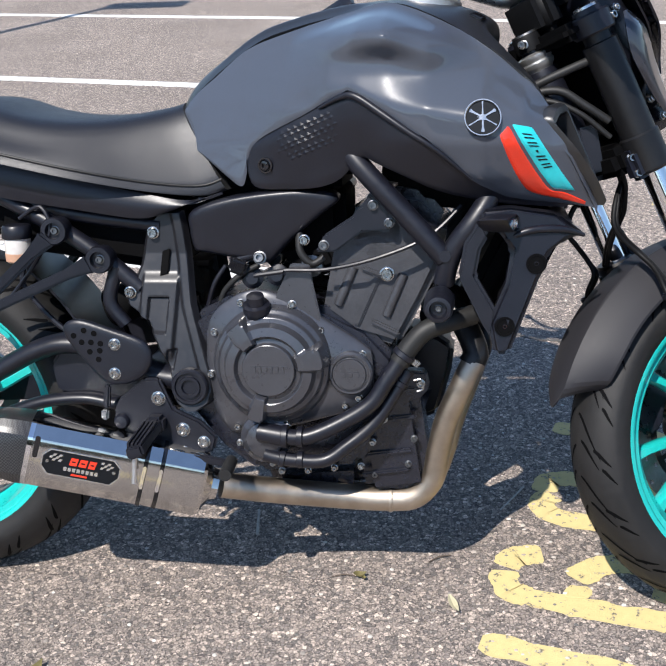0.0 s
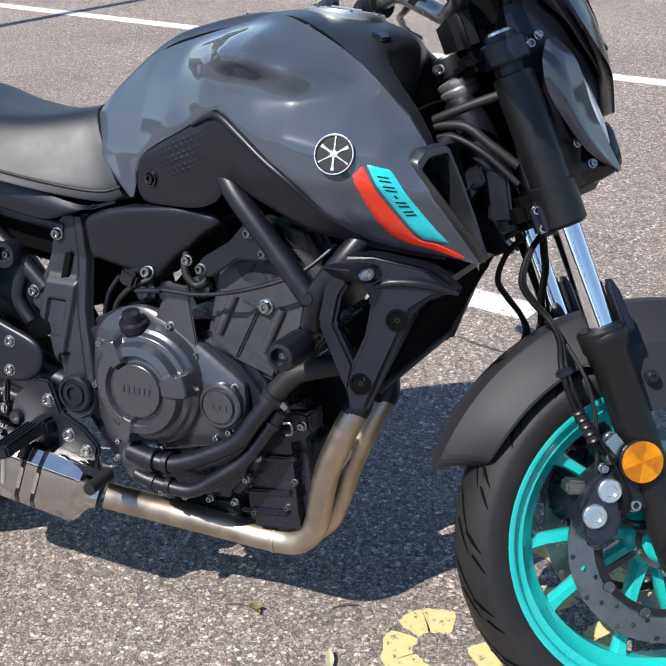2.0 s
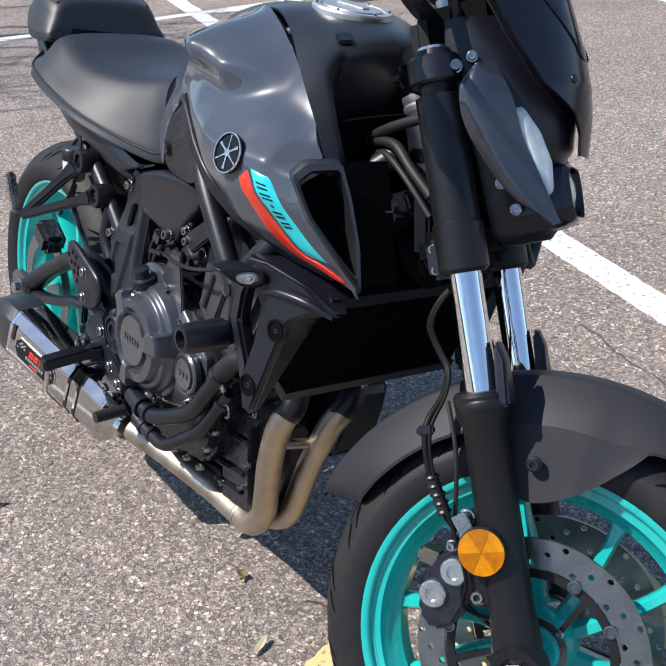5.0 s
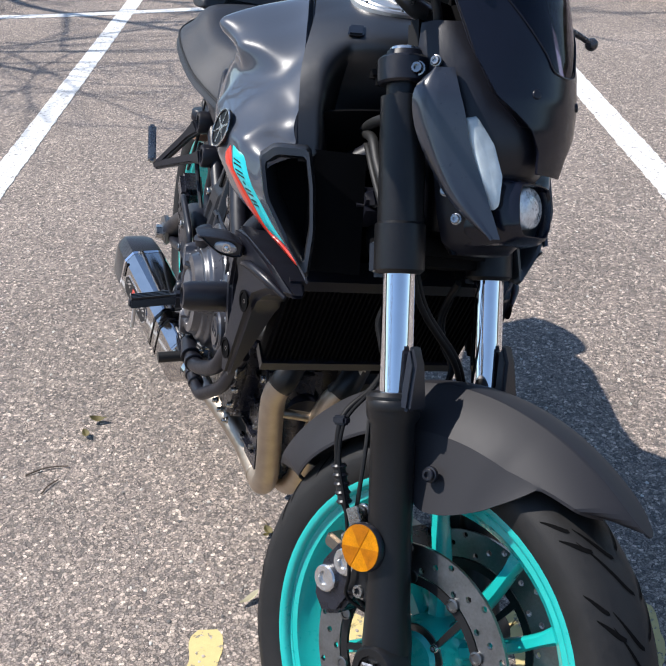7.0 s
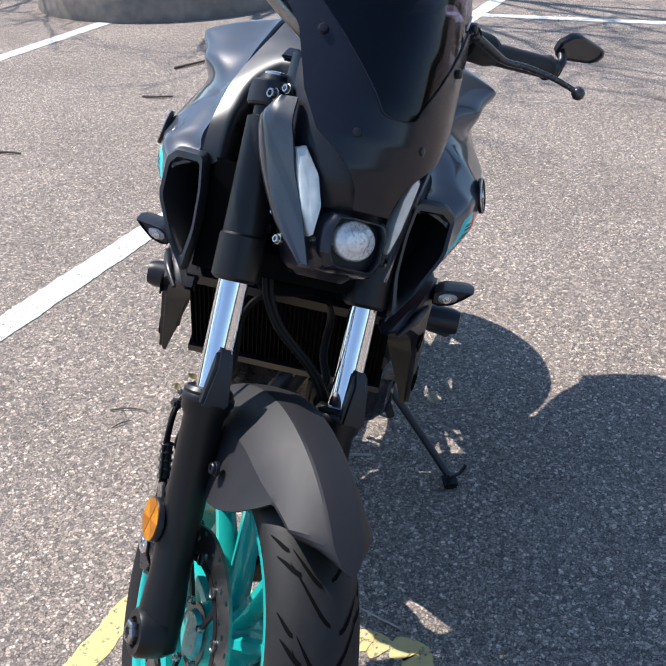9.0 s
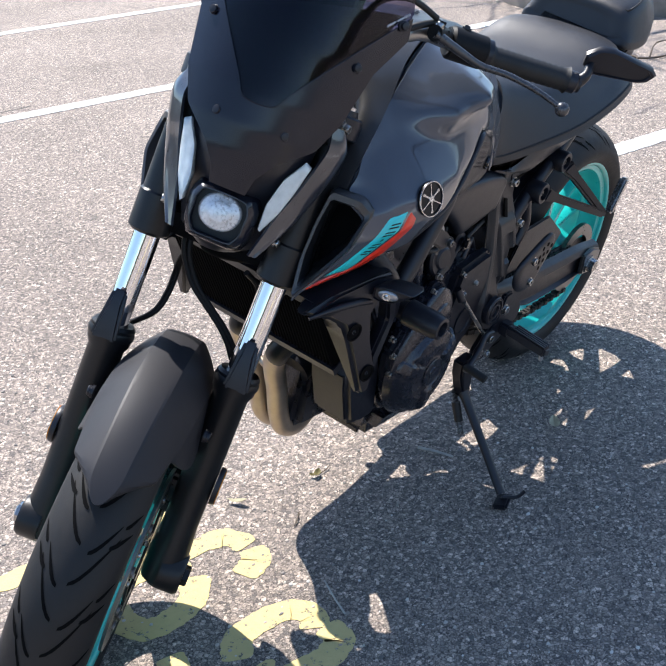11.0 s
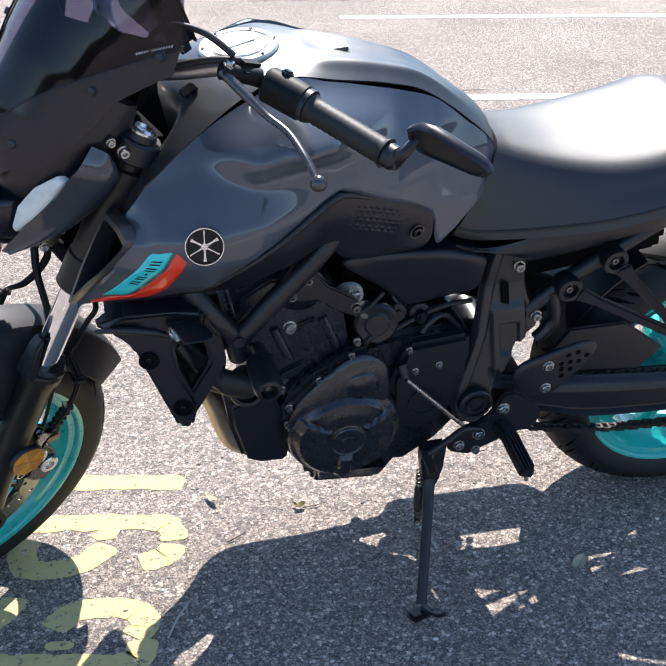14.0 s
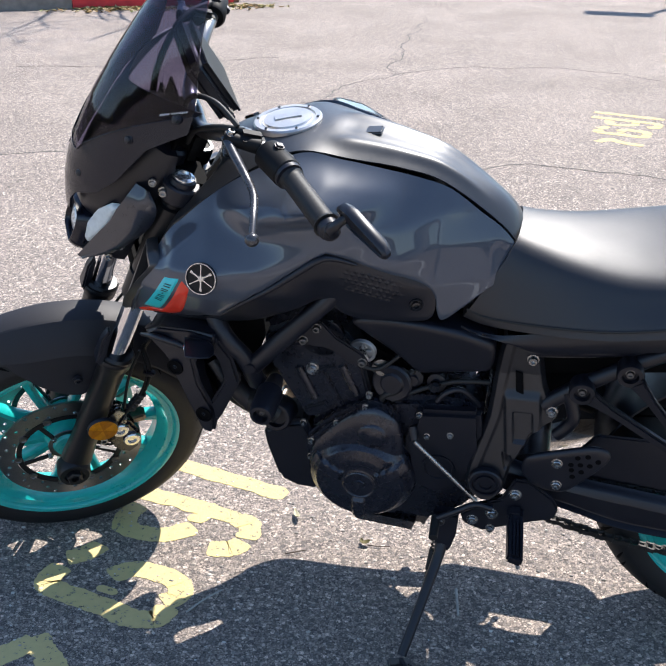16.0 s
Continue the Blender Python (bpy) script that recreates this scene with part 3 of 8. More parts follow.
# white strokes and a joint behind the lamp post
for a, b in (((-5.45, 3.15), (-5.0, 3.5)), ((-4.70, 2.66), (-4.53, 2.95)), ((-6.6, 3.2), (-5.2, 3.72))):
    ob = new("parking_line", finish(paint_stroke([a, b], 0.10, 0.003), "parking_line", "white_paint"))
    tagged(ob, "short white painted line on gray asphalt", "parking line", "parking lines", "structure")

# ---- far kerb, part of it painted red, with leaf litter ----
far = thing("kerb", "low gray concrete kerb with a red painted stretch", "kerb")
tagged(far, "low gray concrete kerb with a red painted stretch", "kerb", kind="structure")


def kerb_run(a, b, h, w):
    a, b = Vector((*a, 0)), Vector((*b, 0))
    d = (b - a).normalized()
    s = Vector((-d.y, d.x, 0)) * w
    if s.y > 0:
        s = -s
    return loft([[p, p + Vector((0, 0, h * 0.88)), p + s * 0.12 + Vector((0, 0, h)), p + s + Vector((0, 0, h)), p + s] for p in (a, b)])


part("kerb_stone", kerb_run((7.5, -6.4), (4.60, -8.35), 0.20, 0.2), "concrete", far)
part("kerb_stone", kerb_run((4.595, -8.353), (3.2, -9.29), 0.20, 0.2), "red_kerb", far, "red painted kerb stone")
verge = new("verge", finish(kerb_run((7.4, -6.65), (3.2, -9.50), 0.17, 6.0), "verge", "mulch"))
tagged(verge, "brown soil strip behind the kerb", "verge", kind="structure")
rng = random.Random(8)
lit = bmesh.new()


def leaf_faces(bm, m, length, w, curl):
    """A pointed leaf: a folded blade with a curl along it and a short stalk."""
    us = [0.0, 0.2, 0.45, 0.7, 1.0]
    rows = []
    for u in us:
        half = w * math.sin(math.pi * min(0.999, u ** 0.8)) * 0.5 + 0.0006
        zc = curl * (u - 0.5) ** 2 * length * 4
        rows.append([bm.verts.new(m @ Vector((length * (u - 0.5), y, zc + abs(y) * 0.6 + 0.001))) for y in (-half, 0.0, half)])
    for a, b in zip(rows, rows[1:]):
        for i in range(2):
            bm.faces.new((a[i], a[i + 1], b[i + 1], b[i]))


for i in range(420):
    t = rng.random()
    x, y = 4.62 + (2.9 - 4.62) * t, -8.30 + (-9.35 + 8.30) * t
    leaf_faces(lit, pose(x + rng.gauss(0.0, 0.15), y + abs(rng.gauss(0, 0.13)) - 0.02, 0.004, rng.uniform(-20, 20), rng.uniform(-20, 20), rng.uniform(0, 360)), rng.uniform(0.04, 0.09), rng.uniform(0.02, 0.045), rng.uniform(0.0, 0.3))
litter = new("leaf_litter", finish(lit, "leaf_litter", "leaf_litter"))
tagged(litter, "dry brown and green leaves swept along the kerb", "leaf litter", kind="stuff")
# tree added out of view, meant to shade the far kerb
bare_tree(4.6, -11.6, 0.1, 6.0, 3.6, 12)

# ---- fallen leaves and twigs near the machine ----


def fallen_leaf(x, y, rz, length, w, curl, material, label):
    b = bmesh.new()
    leaf_faces(b, Matrix(), length, w, curl)
    b.normal_update()
    thicken(b, 0.0004)
    ob = new("fallen_leaf", finish(b, "fallen_leaf", material))
    ob.matrix_world = pose(x, y, 0.004, 4, 5, rz)
    tagged(ob, label, "leaf", "fallen leaves")
    return ob


def fallen_twig(points, r, material, label):
    o = Vector((*points[0], 0))
    pts = [Vector((*p, r * 0.8 + 0.002 + 0.002 * (i % 2))) - o for i, p in enumerate(points)]
    ob = new("fallen_twig", finish(tube(pts, [r * (1 - 0.4 * i / len(pts)) for i in range(len(pts))], 7, 4), "fallen_twig", material))
    ob.matrix_world = pose(o.x, o.y, 0)
    tagged(ob, label, "twig", "fallen twigs")
    return ob


fallen_leaf(0.085, -0.020, 20, 0.026, 0.015, 0.3, "leaf_dry", "small curled olive green leaf on the asphalt")
fallen_leaf(0.094, -0.027, 110, 0.015, 0.008, 0.3, "leaf_dry", "small curled olive green leaf on the asphalt")
fallen_leaf(0.260, -0.092, -65, 0.044, 0.014, 0.2, "leaf_pale", "narrow pale dry leaf lying on the asphalt")
fallen_leaf(-0.384, 0.298, 40, 0.045, 0.024, 0.3, "leaf_pale", "pale dry leaf lying in the shade")
fallen_leaf(-0.430, -0.305, 75, 0.040, 0.020, 0.3, "leaf_dry", "curled brown dry leaf on the asphalt")
fallen_leaf(-0.378, -0.335, 15, 0.030, 0.016, 0.3, "leaf_dry", "curled brown dry leaf on the asphalt")
fallen_twig([(0.080, -0.020), (0.055, -0.018), (0.030, -0.026)], 0.0013, "twig_wood", "thin brown leaf stalk on the asphalt")
fallen_twig([(0.394, 0.293), (0.372, 0.250), (0.345, 0.207)], 0.0022, "twig_pale", "thin bleached stick in the shade")
fallen_twig([(-0.129, 0.095), (-0.134, 0.130), (-0.142, 0.178)], 0.0035, "twig_pale", "short bleached stick beside the stand")
fallen_twig([(0.250, 0.054), (0.230, 0.046), (0.211, 0.032)], 0.0016, "twig_wood", "thin brown twig on the asphalt")
fallen_twig([(-0.186, -0.440), (-0.208, -0.424), (-0.226, -0.404)], 0.0018, "twig_wood", "thin brown twig on the asphalt")
fallen_twig([(-0.264, -0.470), (-0.276, -0.425), (-0.270, -0.380)], 0.0020, "twig_wood", "thin brown twig on the asphalt")
fallen_twig([(-2.228, -1.660), (-2.221, -1.60), (-2.216, -1.550)], 0.006, "twig_wood", "dark broken twig on the asphalt")
fallen_twig([(-3.15, -1.32), (-3.14, -1.24), (-3.16, -1.17)], 0.006, "twig_wood", "dark broken twig on the asphalt")
bigtwig = fallen_twig([(-3.74, -1.33), (-3.86, -1.24), (-3.97, -1.16), (-4.05, -1.02), (-4.30, -0.97)], 0.0075, "twig_wood", "forked dead branch lying on the asphalt")
fork = part("side_shoot", tube([(-0.23, 0.17, 0.012), (-0.12, 0.28, 0.05), (-0.05, 0.31, 0.03)], [0.005, 0.004, 0.002], 6, 3), "twig_wood", bigtwig)
fork = part("side_shoot", tube([(-0.30, 0.28, 0.012), (-0.45, 0.25, 0.06), (-0.62, 0.30, 0.05)], [0.005, 0.004, 0.002], 6, 3), "twig_wood", bigtwig)

# ---- loose aggregate standing proud of the surface ----
rng = random.Random(21)
verts, faces = [], []
for i in range(5200):
    x, y = rng.gauss(0.0, 1.25), rng.gauss(0.1, 1.2)
    r, a = rng.uniform(0.0022, 0.0055), rng.uniform(0, 6.28)
    base = len(verts)
    n = 6
    k0 = [rng.uniform(0.7, 1.2) for _ in range(n)]
    for h, f in ((0.0, 1.0), (0.55, 0.86), (0.8, 0.45)):
        for j in range(n):
            verts.append((x + r * f * k0[j] * math.cos(a + j * 1.047), y + r * f * k0[j] * 0.75 * math.sin(a + j * 1.047), h * r * 0.7 - 0.0002))
    for lev in (0, 1):
        for j in range(n):
            p, q = base + lev * n + j, base + lev * n + (j + 1) % n
            faces.append((p, q, q + n, p + n))
    faces.append(tuple(base + 2 * n + j for j in range(n)))
me = bpy.data.meshes.new("loose_aggregate")
me.from_pydata(verts, [], faces)
me.materials.append(MATS["pebble"])
grit = new("loose_aggregate", me)
tagged(grit, "small angular pebbles standing proud of the asphalt", "gravel", kind="stuff")

# ---- motorcycle ----
LEAN = 11.47
bike = thing("motorcycle", "gray and black motorcycle with teal wheels leaning on its side stand", "motorcycle", m=pose(0, 0, 0, -LEAN, 0, 0))

# steering: the front end is turned to the left about the raked head
AXIS0, RAKE, STEER = Vector((0.6863, 0, 0.2638)), radians(24.8), radians(30.9)
UPAX = Vector((-math.sin(RAKE), 0, math.cos(RAKE)))
FWD0, LAT0 = Vector((math.cos(RAKE), 0, math.sin(RAKE))), Vector((0, 1, 0))
FWD = FWD0 * math.cos(STEER) + LAT0 * math.sin(STEER)
LAT = LAT0 * math.cos(STEER) - FWD0 * math.sin(STEER)
FRONT_M = Matrix(((FWD.x, LAT.x, UPAX.x, AXIS0.x), (FWD.y, LAT.y, UPAX.y, AXIS0.y), (FWD.z, LAT.z, UPAX.z, AXIS0.z), (0, 0, 0, 1)))
AXLE_F = 0.0505


def front(bm):
    """Takes a mesh drawn in (ahead, left, along the head's axis) to its steered place."""
    bm.transform(FRONT_M)
    return bm


# half width of the bodywork at x, by height
BODY = [
    (-0.21, ((0.84, 0.050), (0.81, 0.062), (0.74, 0.085), (0.68, 0.09))),
    (-0.15, ((0.90, 0.052), (0.86, 0.075), (0.80, 0.10), (0.74, 0.115), (0.68, 0.12))),
    (-0.07, ((0.948, 0.062), (0.91, 0.09), (0.86, 0.115), (0.80, 0.137), (0.74, 0.14), (0.68, 0.14))),
    (0.0, ((0.975, 0.072), (0.94, 0.105), (0.90, 0.14), (0.85, 0.165), (0.80, 0.167), (0.74, 0.152), (0.68, 0.145))),
    (0.07, ((0.992, 0.085), (0.958, 0.158), (0.94, 0.178), (0.915, 0.180), (0.885, 0.188), (0.83, 0.187), (0.77, 0.172), (0.68, 0.155))),
    (0.115, ((1.0, 0.09), (0.972, 0.178), (0.957, 0.213), (0.942, 0.210), (0.92, 0.193), (0.90, 0.195), (0.87, 0.206), (0.83, 0.202), (0.77, 0.178), (0.68, 0.16))),
    (0.16, ((1.008, 0.10), (0.975, 0.195), (0.958, 0.234), (0.944, 0.232), (0.920, 0.200), (0.90, 0.203), (0.86, 0.219), (0.80, 0.214), (0.74, 0.186), (0.68, 0.165))),
    (0.22, ((0.988, 0.115), (0.958, 0.180), (0.938, 0.214), (0.924, 0.212), (0.900, 0.201), (0.885, 0.210), (0.85, 0.236), (0.80, 0.232), (0.74, 0.196), (0.68, 0.165))),
    (0.30, ((0.945, 0.135), (0.91, 0.165), (0.88, 0.205), (0.84, 0.243), (0.80, 0.241), (0.75, 0.215), (0.71, 0.175), (0.68, 0.16))),
    (0.36, ((0.897, 0.148), (0.87, 0.185), (0.84, 0.225), (0.80, 0.23), (0.75, 0.205), (0.70, 0.165), (0.68, 0.155))),
    (0.40, ((0.85, 0.152), (0.83, 0.203), (0.79, 0.21), (0.74, 0.19), (0.70, 0.16))),
    (0.475, ((0.80, 0.19), (0.75, 0.17), (0.70, 0.147))),
]
gx, gz = np.linspace(-0.24, 0.52, 153), np.linspace(0.62, 1.06, 89)
cols = [np.interp(gz, [z for z, _ in prof][::-1], [y for _, y in prof][::-1]) for _, prof in BODY]
GRID = np.array([[np.interp(x, [b[0] for b in BODY], [c[j] for c in cols]) for j in range(len(gz))] for x in gx])
for _ in range(2):
    pad = np.pad(GRID, 1, mode="edge")
    GRID = (pad[:-2, 1:-1] + pad[2:, 1:-1] + pad[1:-1, :-2] + pad[1:-1, 2:] + 2 * pad[1:-1, 1:-1]) / 6


def width(x, z):
    i = min(max((x - gx[0]) / (gx[1] - gx[0]), 0), len(gx) - 1.001)
    j = min(max((z - gz[0]) / (gz[1] - gz[0]), 0), len(gz) - 1.001)
    a, b = int(i), int(j)
    u, v = i - a, j - b
    return float(GRID[a, b] * (1 - u) * (1 - v) + GRID[a + 1, b] * u * (1 - v) + GRID[a, b + 1] * (1 - u) * v + GRID[a + 1, b + 1] * u * v)


def body_panel(table, side, proud, nu, nv, thick):
    """A panel that lies on the bodywork between two lines."""
    def fn(u, v):
        up, lo = seam(table, u)
        p = up.lerp(lo, v)
        edge = min(1.0, 10 * min(v, 1 - v, u, 1 - u))
        return Vector((p.x, side * (width(p.x, p.y) + proud - 0.003 * (1 - edge) ** 2), p.y))
    return sheet(fn, nu, nv, thick)


TANK = [(-0.204, 0.813, -0.200, 0.806), (-0.192, 0.842, -0.150, 0.780), (-0.166, 0.876, -0.108, 0.749), (-0.13, 0.905, -0.079, 0.731), (-0.098, 0.931, -0.069, 0.752), (-0.071, 0.948, -0.066, 0.775), (-0.032, 0.962, -0.045, 0.805),
        (0.05, 0.985, 0.03, 0.842), (0.10, 0.997, 0.088, 0.872), (0.161, 1.008, 0.115, 0.873), (0.248, 0.975, 0.19, 0.823), (0.317, 0.932, 0.225, 0.803),
        (0.372, 0.886, 0.273, 0.753), (0.400, 0.849, 0.327, 0.720), (0.405, 0.828, 0.36, 0.712), (0.433, 0.777, 0.42, 0.704), (0.475, 0.699, 0.474, 0.695)]
KNEE = [(-0.069, 0.788, -0.069, 0.770), (-0.058, 0.800, -0.057, 0.731), (0.0, 0.829, 0.0, 0.727), (0.055, 0.855, 0.05, 0.731), (0.09, 0.871, 0.085, 0.745), (0.115, 0.872, 0.117, 0.777),
        (0.15, 0.849, 0.145, 0.768), (0.19, 0.822, 0.18, 0.752), (0.235, 0.793, 0.232, 0.728), (0.285, 0.748, 0.283, 0.714), (0.34, 0.722, 0.34, 0.704), (0.43, 0.708, 0.43, 0.697)]
STRIP = [(-0.206, 0.80, 0.050, 0.820), (-0.198, 0.83, 0.055, 0.855), (-0.165, 0.877, 0.056, 0.902), (-0.07, 0.949, 0.061, 0.970), (0.0, 0.975, 0.071, 0.995), (0.08, 0.992, 0.086, 1.012), (0.161, 1.007, 0.099, 1.017),
         (0.22, 0.989, 0.113, 1.013), (0.27, 0.962, 0.124, 1.003), (0.317, 0.932, 0.139, 0.982), (0.350, 0.905, 0.146, 0.945), (0.372, 0.886, 0.150, 0.912), (0.390, 0.862, 0.151, 0.880), (0.402, 0.842, 0.151, 0.850), (0.404, 0.830, 0.150, 0.832)]


def strip_point(u, v):
    line = STRIP
    n = len(line) - 1
    s = min(u * n, n - 1e-6)
    i = int(s)
    t = s - i
    q = [line[max(0, min(n, i + j))] for j in (-1, 0, 1, 2)]
    x, ze, ye, zc = [0.5 * (2 * b + (c - a) * t + (2 * a - 5 * b + 4 * c - d) * t * t + (3 * b - a - 3 * c + d) * t ** 3) for a, b, c, d in zip(*q)]
    w = 2 * v - 1
    near = max(0.0, min(1.0, (0.125 - x) / 0.03)) * max(0.0, min(1.0, (x + 0.15) / 0.06))
    ridge = 0.004 * near * math.exp(-((abs(w) - 0.62) / 0.16) ** 2) - 0.005 * near * math.exp(-(w / 0.35) ** 2)
    # the deep hollow behind the steering head
    t = max(0.0, min(1.0, (0.84 - abs(w)) / 0.30)) * max(0.0, min(1.0, (x - 0.235) / 0.05)) * max(0.0, min(1.0, (0.962 - ze - 0.03 * (1 - abs(w))) / 0.075))
    hollow = t * t * (3 - 2 * t)
    ye += 0.010 * max(0.0, min(1.0, (x - 0.22) / 0.06))
    return Vector((x - 0.085 * hollow, w * (ye - 0.0003), ze - 0.0018 + (zc - ze) * (1 - abs(w) ** 1.9) + ridge - 0.02 * hollow))


top_cover = part("tank_top_cover", sheet(strip_point, 110, 64, 0.003), "cover_gray", bike, "dark gray satin centre cover of the fuel tank")
EDGE_X, EDGE_Y = [r[0] for r in STRIP], [r[2] for r in STRIP]


def tank_cover(side):
    """The painted cover: along its top it meets the centre cover, with a turned-in lip."""
    def fn(u, v):
        up, lo = seam(TANK, u)
        lip = v < 0.02
        p = up.lerp(lo, max(0.0, (v - 0.02) / 0.98))
        y = width(p.x, p.y) + 0.003
        if p.x < 0.41 and up.y > 0.82:
            hold = min(1.0, (up.y - 0.82) / 0.04) * max(0.0, min(1.0, (0.394 - up.x) / 0.035))
            ye = float(np.interp(up.x, EDGE_X, EDGE_Y)) + 0.002
            k = min(1.0, v / 0.22)
            k = k * k * (3 - 2 * k)
            flat = ye + (width(lo.x, lo.y) - ye) * min(1.0, v * 1.6)
            y += hold * ((flat * (1 - k) + y * k if v > 0 else ye) - y)
        edge = min(1.0, 12 * min(1 - v, u, 1 - u))
        y -= 0.003 * (1 - edge) ** 2
        if lip:
            return Vector((p.x, side * (y - 0.004), p.y - 0.012))
        return Vector((p.x, side * y, p.y))
    return sheet(fn, 160, 51, 0.003)


for side in (1, -1):
    part("tank_side_cover", tank_cover(side), "gray_paint", bike, "glossy gray painted tank side cover")
    part("knee_panel", body_panel(KNEE, side, 0.0005, 54, 14, 0.003), "matte_black", bike, "matte black knee panel")

# seat
SEAT = [(-0.194, 0.860, -0.110, 0.722, 0.112, 0.072), (-0.225, 0.852, -0.15, 0.712, 0.118, 0.080), (-0.295, 0.842, -0.235, 0.722, 0.142, 0.104), (-0.378, 0.842, -0.34, 0.745, 0.174, 0.130), (-0.453, 0.853, -0.44, 0.768, 0.184, 0.138), (-0.52, 0.874, -0.515, 0.785, 0.182, 0.132), (-0.57, 0.874, -0.575, 0.795, 0.168, 0.122), (-0.63, 0.860, -0.635, 0.81, 0.125, 0.09)]


def seat_rings(table):
    rows = [tuple(v) for v in table]
    rings = []
    for s in np.linspace(0, len(rows) - 1.0001, 28):
        i, t = int(s), s - int(s)
        q = [rows[max(0, min(len(rows) - 1, i + j))] for j in (-1, 0, 1, 2)]
        xt, zt, xb, zb, w, ws = [0.5 * (2 * b + (c - a) * t + (2 * a - 5 * b + 4 * c - d) * t * t + (3 * b - a - 3 * c + d) * t ** 3) for a, b, c, d in zip(*q)]
        half = [(0, zt), (ws * 0.55, zt - 0.002), (ws * 0.95, zt - 0.012), (ws + (w - ws) * 0.45, zt - 0.042), (w * 0.97, zt - (zt - zb) * 0.72), (w, zb + 0.012), (w - 0.012, zb), (0, zb)]
        pts = [(y, z) for y, z in half] + [(-y, z) for y, z in half[-2:0:-1]]
        rings.append([Vector((xt + (xb - xt) * ((zt - z) / (zt - zb)), y, z)) for y, z in pts])
    return rings


def smooth_ring_loft(rings):
    return loft([crom(r, 3, True) for r in rings])


rider = part("rider_seat", smooth_ring_loft(seat_rings(SEAT)), "vinyl", bike, "black vinyl rider seat", 60)
for s in (1, -1):
    part("piping", tube([Vector((r[5].x, s * (r[5].y - 0.0005), r[5].z + 0.006)) for r in seat_rings(SEAT)], 0.0024, 8, 1), "rubber_grip", rider)
PILLION = [(-0.612, 0.906, -0.600, 0.866, 0.100, 0.070), (-0.622, 0.930, -0.602, 0.850, 0.128, 0.102), (-0.68, 0.946, -0.68, 0.848, 0.132, 0.106), (-0.75, 0.956, -0.75, 0.870, 0.112, 0.085), (-0.82, 0.956, -0.83, 0.892, 0.07, 0.05)]
pillion = part("pillion_seat", smooth_ring_loft(seat_rings(PILLION)), "vinyl", bike, "black vinyl pillion seat", 60)
rim_pts = [r[2] for r in seat_rings(PILLION)[8:]]
part("piping", tube([Vector((q.x, -q.y, q.z + 0.001)) for q in rim_pts[::-1]] + [Vector((q.x, q.y, q.z + 0.001)) for q in rim_pts], 0.0022, 8, 1), "rubber_grip", pillion)


# wheels, drawn about the y axis
def tyre_profile(r, w, r_in):
    pts = []
    for a in np.linspace(-78, 78, 19):
        pts.append((w / 2 * math.sin(radians(a)) / math.sin(radians(78)), r - (w * 0.42) * (1 - math.cos(radians(a)))))
    return [(-w * 0.36, r_in)] + [(-w * 0.44, r_in + 0.012)] + pts + [(w * 0.44, r_in + 0.012)] + [(w * 0.36, r_in)]


def wheel_mesh_tyre(r, w, r_in):
    prof = tyre_profile(r, w, r_in)
    b = bmesh.new()
    n = 72
    rings = [[Vector((q * math.cos(2 * math.pi * k / n), y, q * math.sin(2 * math.pi * k / n))) for y, q in prof] for k in range(n)]
    vs = [[b.verts.new(p) for p in rg] for rg in rings]
    for k in range(n):
        for j in range(len(prof)):
            jj = (j + 1) % len(prof)
            b.faces.new((vs[k][j], vs[k][jj], vs[(k + 1) % n][jj], vs[(k + 1) % n][j]))
    return b


def ring_mesh(prof, n=72, bm=None):
    """A closed profile (y, radius) swept about the y axis."""
    b = bmesh.new()
    vs = [[b.verts.new((q * math.cos(2 * math.pi * k / n), y, q * math.sin(2 * math.pi * k / n))) for y, q in prof] for k in range(n)]
    for k in range(n):
        for j in range(len(prof)):
            jj = (j + 1) % len(prof)
            b.faces.new((vs[k][j], vs[k][jj], vs[(k + 1) % n][jj], vs[(k + 1) % n][j]))
    return merge(bm, b)


def rim_profile(w, r):
    h = w / 2
    return [(-h, r), (-h + 0.006, r), (-h + 0.010, r - 0.016), (-h * 0.45, r - 0.022), (-h * 0.3, r - 0.034), (h * 0.3, r - 0.034), (h * 0.45, r - 0.022), (h - 0.010, r - 0.016), (h - 0.006, r), (h, r),
            (h, r - 0.007), (h - 0.003, r - 0.011), (h - 0.010, r - 0.013), (h - 0.012, r - 0.024), (h * 0.5, r - 0.031), (h * 0.28, r - 0.044), (-h * 0.28, r - 0.044), (-h * 0.5, r - 0.031), (-h + 0.012, r - 0.024), (-h + 0.010, r - 0.013), (-h + 0.003, r - 0.011), (-h, r - 0.007)]


def spoke(angle, r0, r1, w0, w1, d0, d1):
    """One arm of a cast wheel, swept back a little on its way to the rim, where it spreads."""
    rows = []
    for t in (0, 0.25, 0.6, 0.8, 0.92, 1):
        r = r0 + (r1 - r0) * t
        w = (w0 + (w1 - w0) * t) / 2 * (1 + (1.5 if t == 1 else 0.55 if t == 0.92 else 0.1 if t == 0.8 else 0))
        d = (d0 + (d1 - d0) * t) / 2
        sec = [(-w, -d * 0.55), (-w * 0.6, -d), (w * 0.6, -d), (w, -d * 0.55), (w, d * 0.55), (w * 0.6, d), (-w * 0.6, d), (-w, d * 0.55)]
        rows.append([Vector((r, y, c)) for c, y in sec])
    b = loft(rows)
    for v in b.verts:
        v.co = Matrix.Rotation(angle - radians(7.5) * (v.co.x - r0) / (r1 - r0), 4, 'Y') @ v.co
    return b


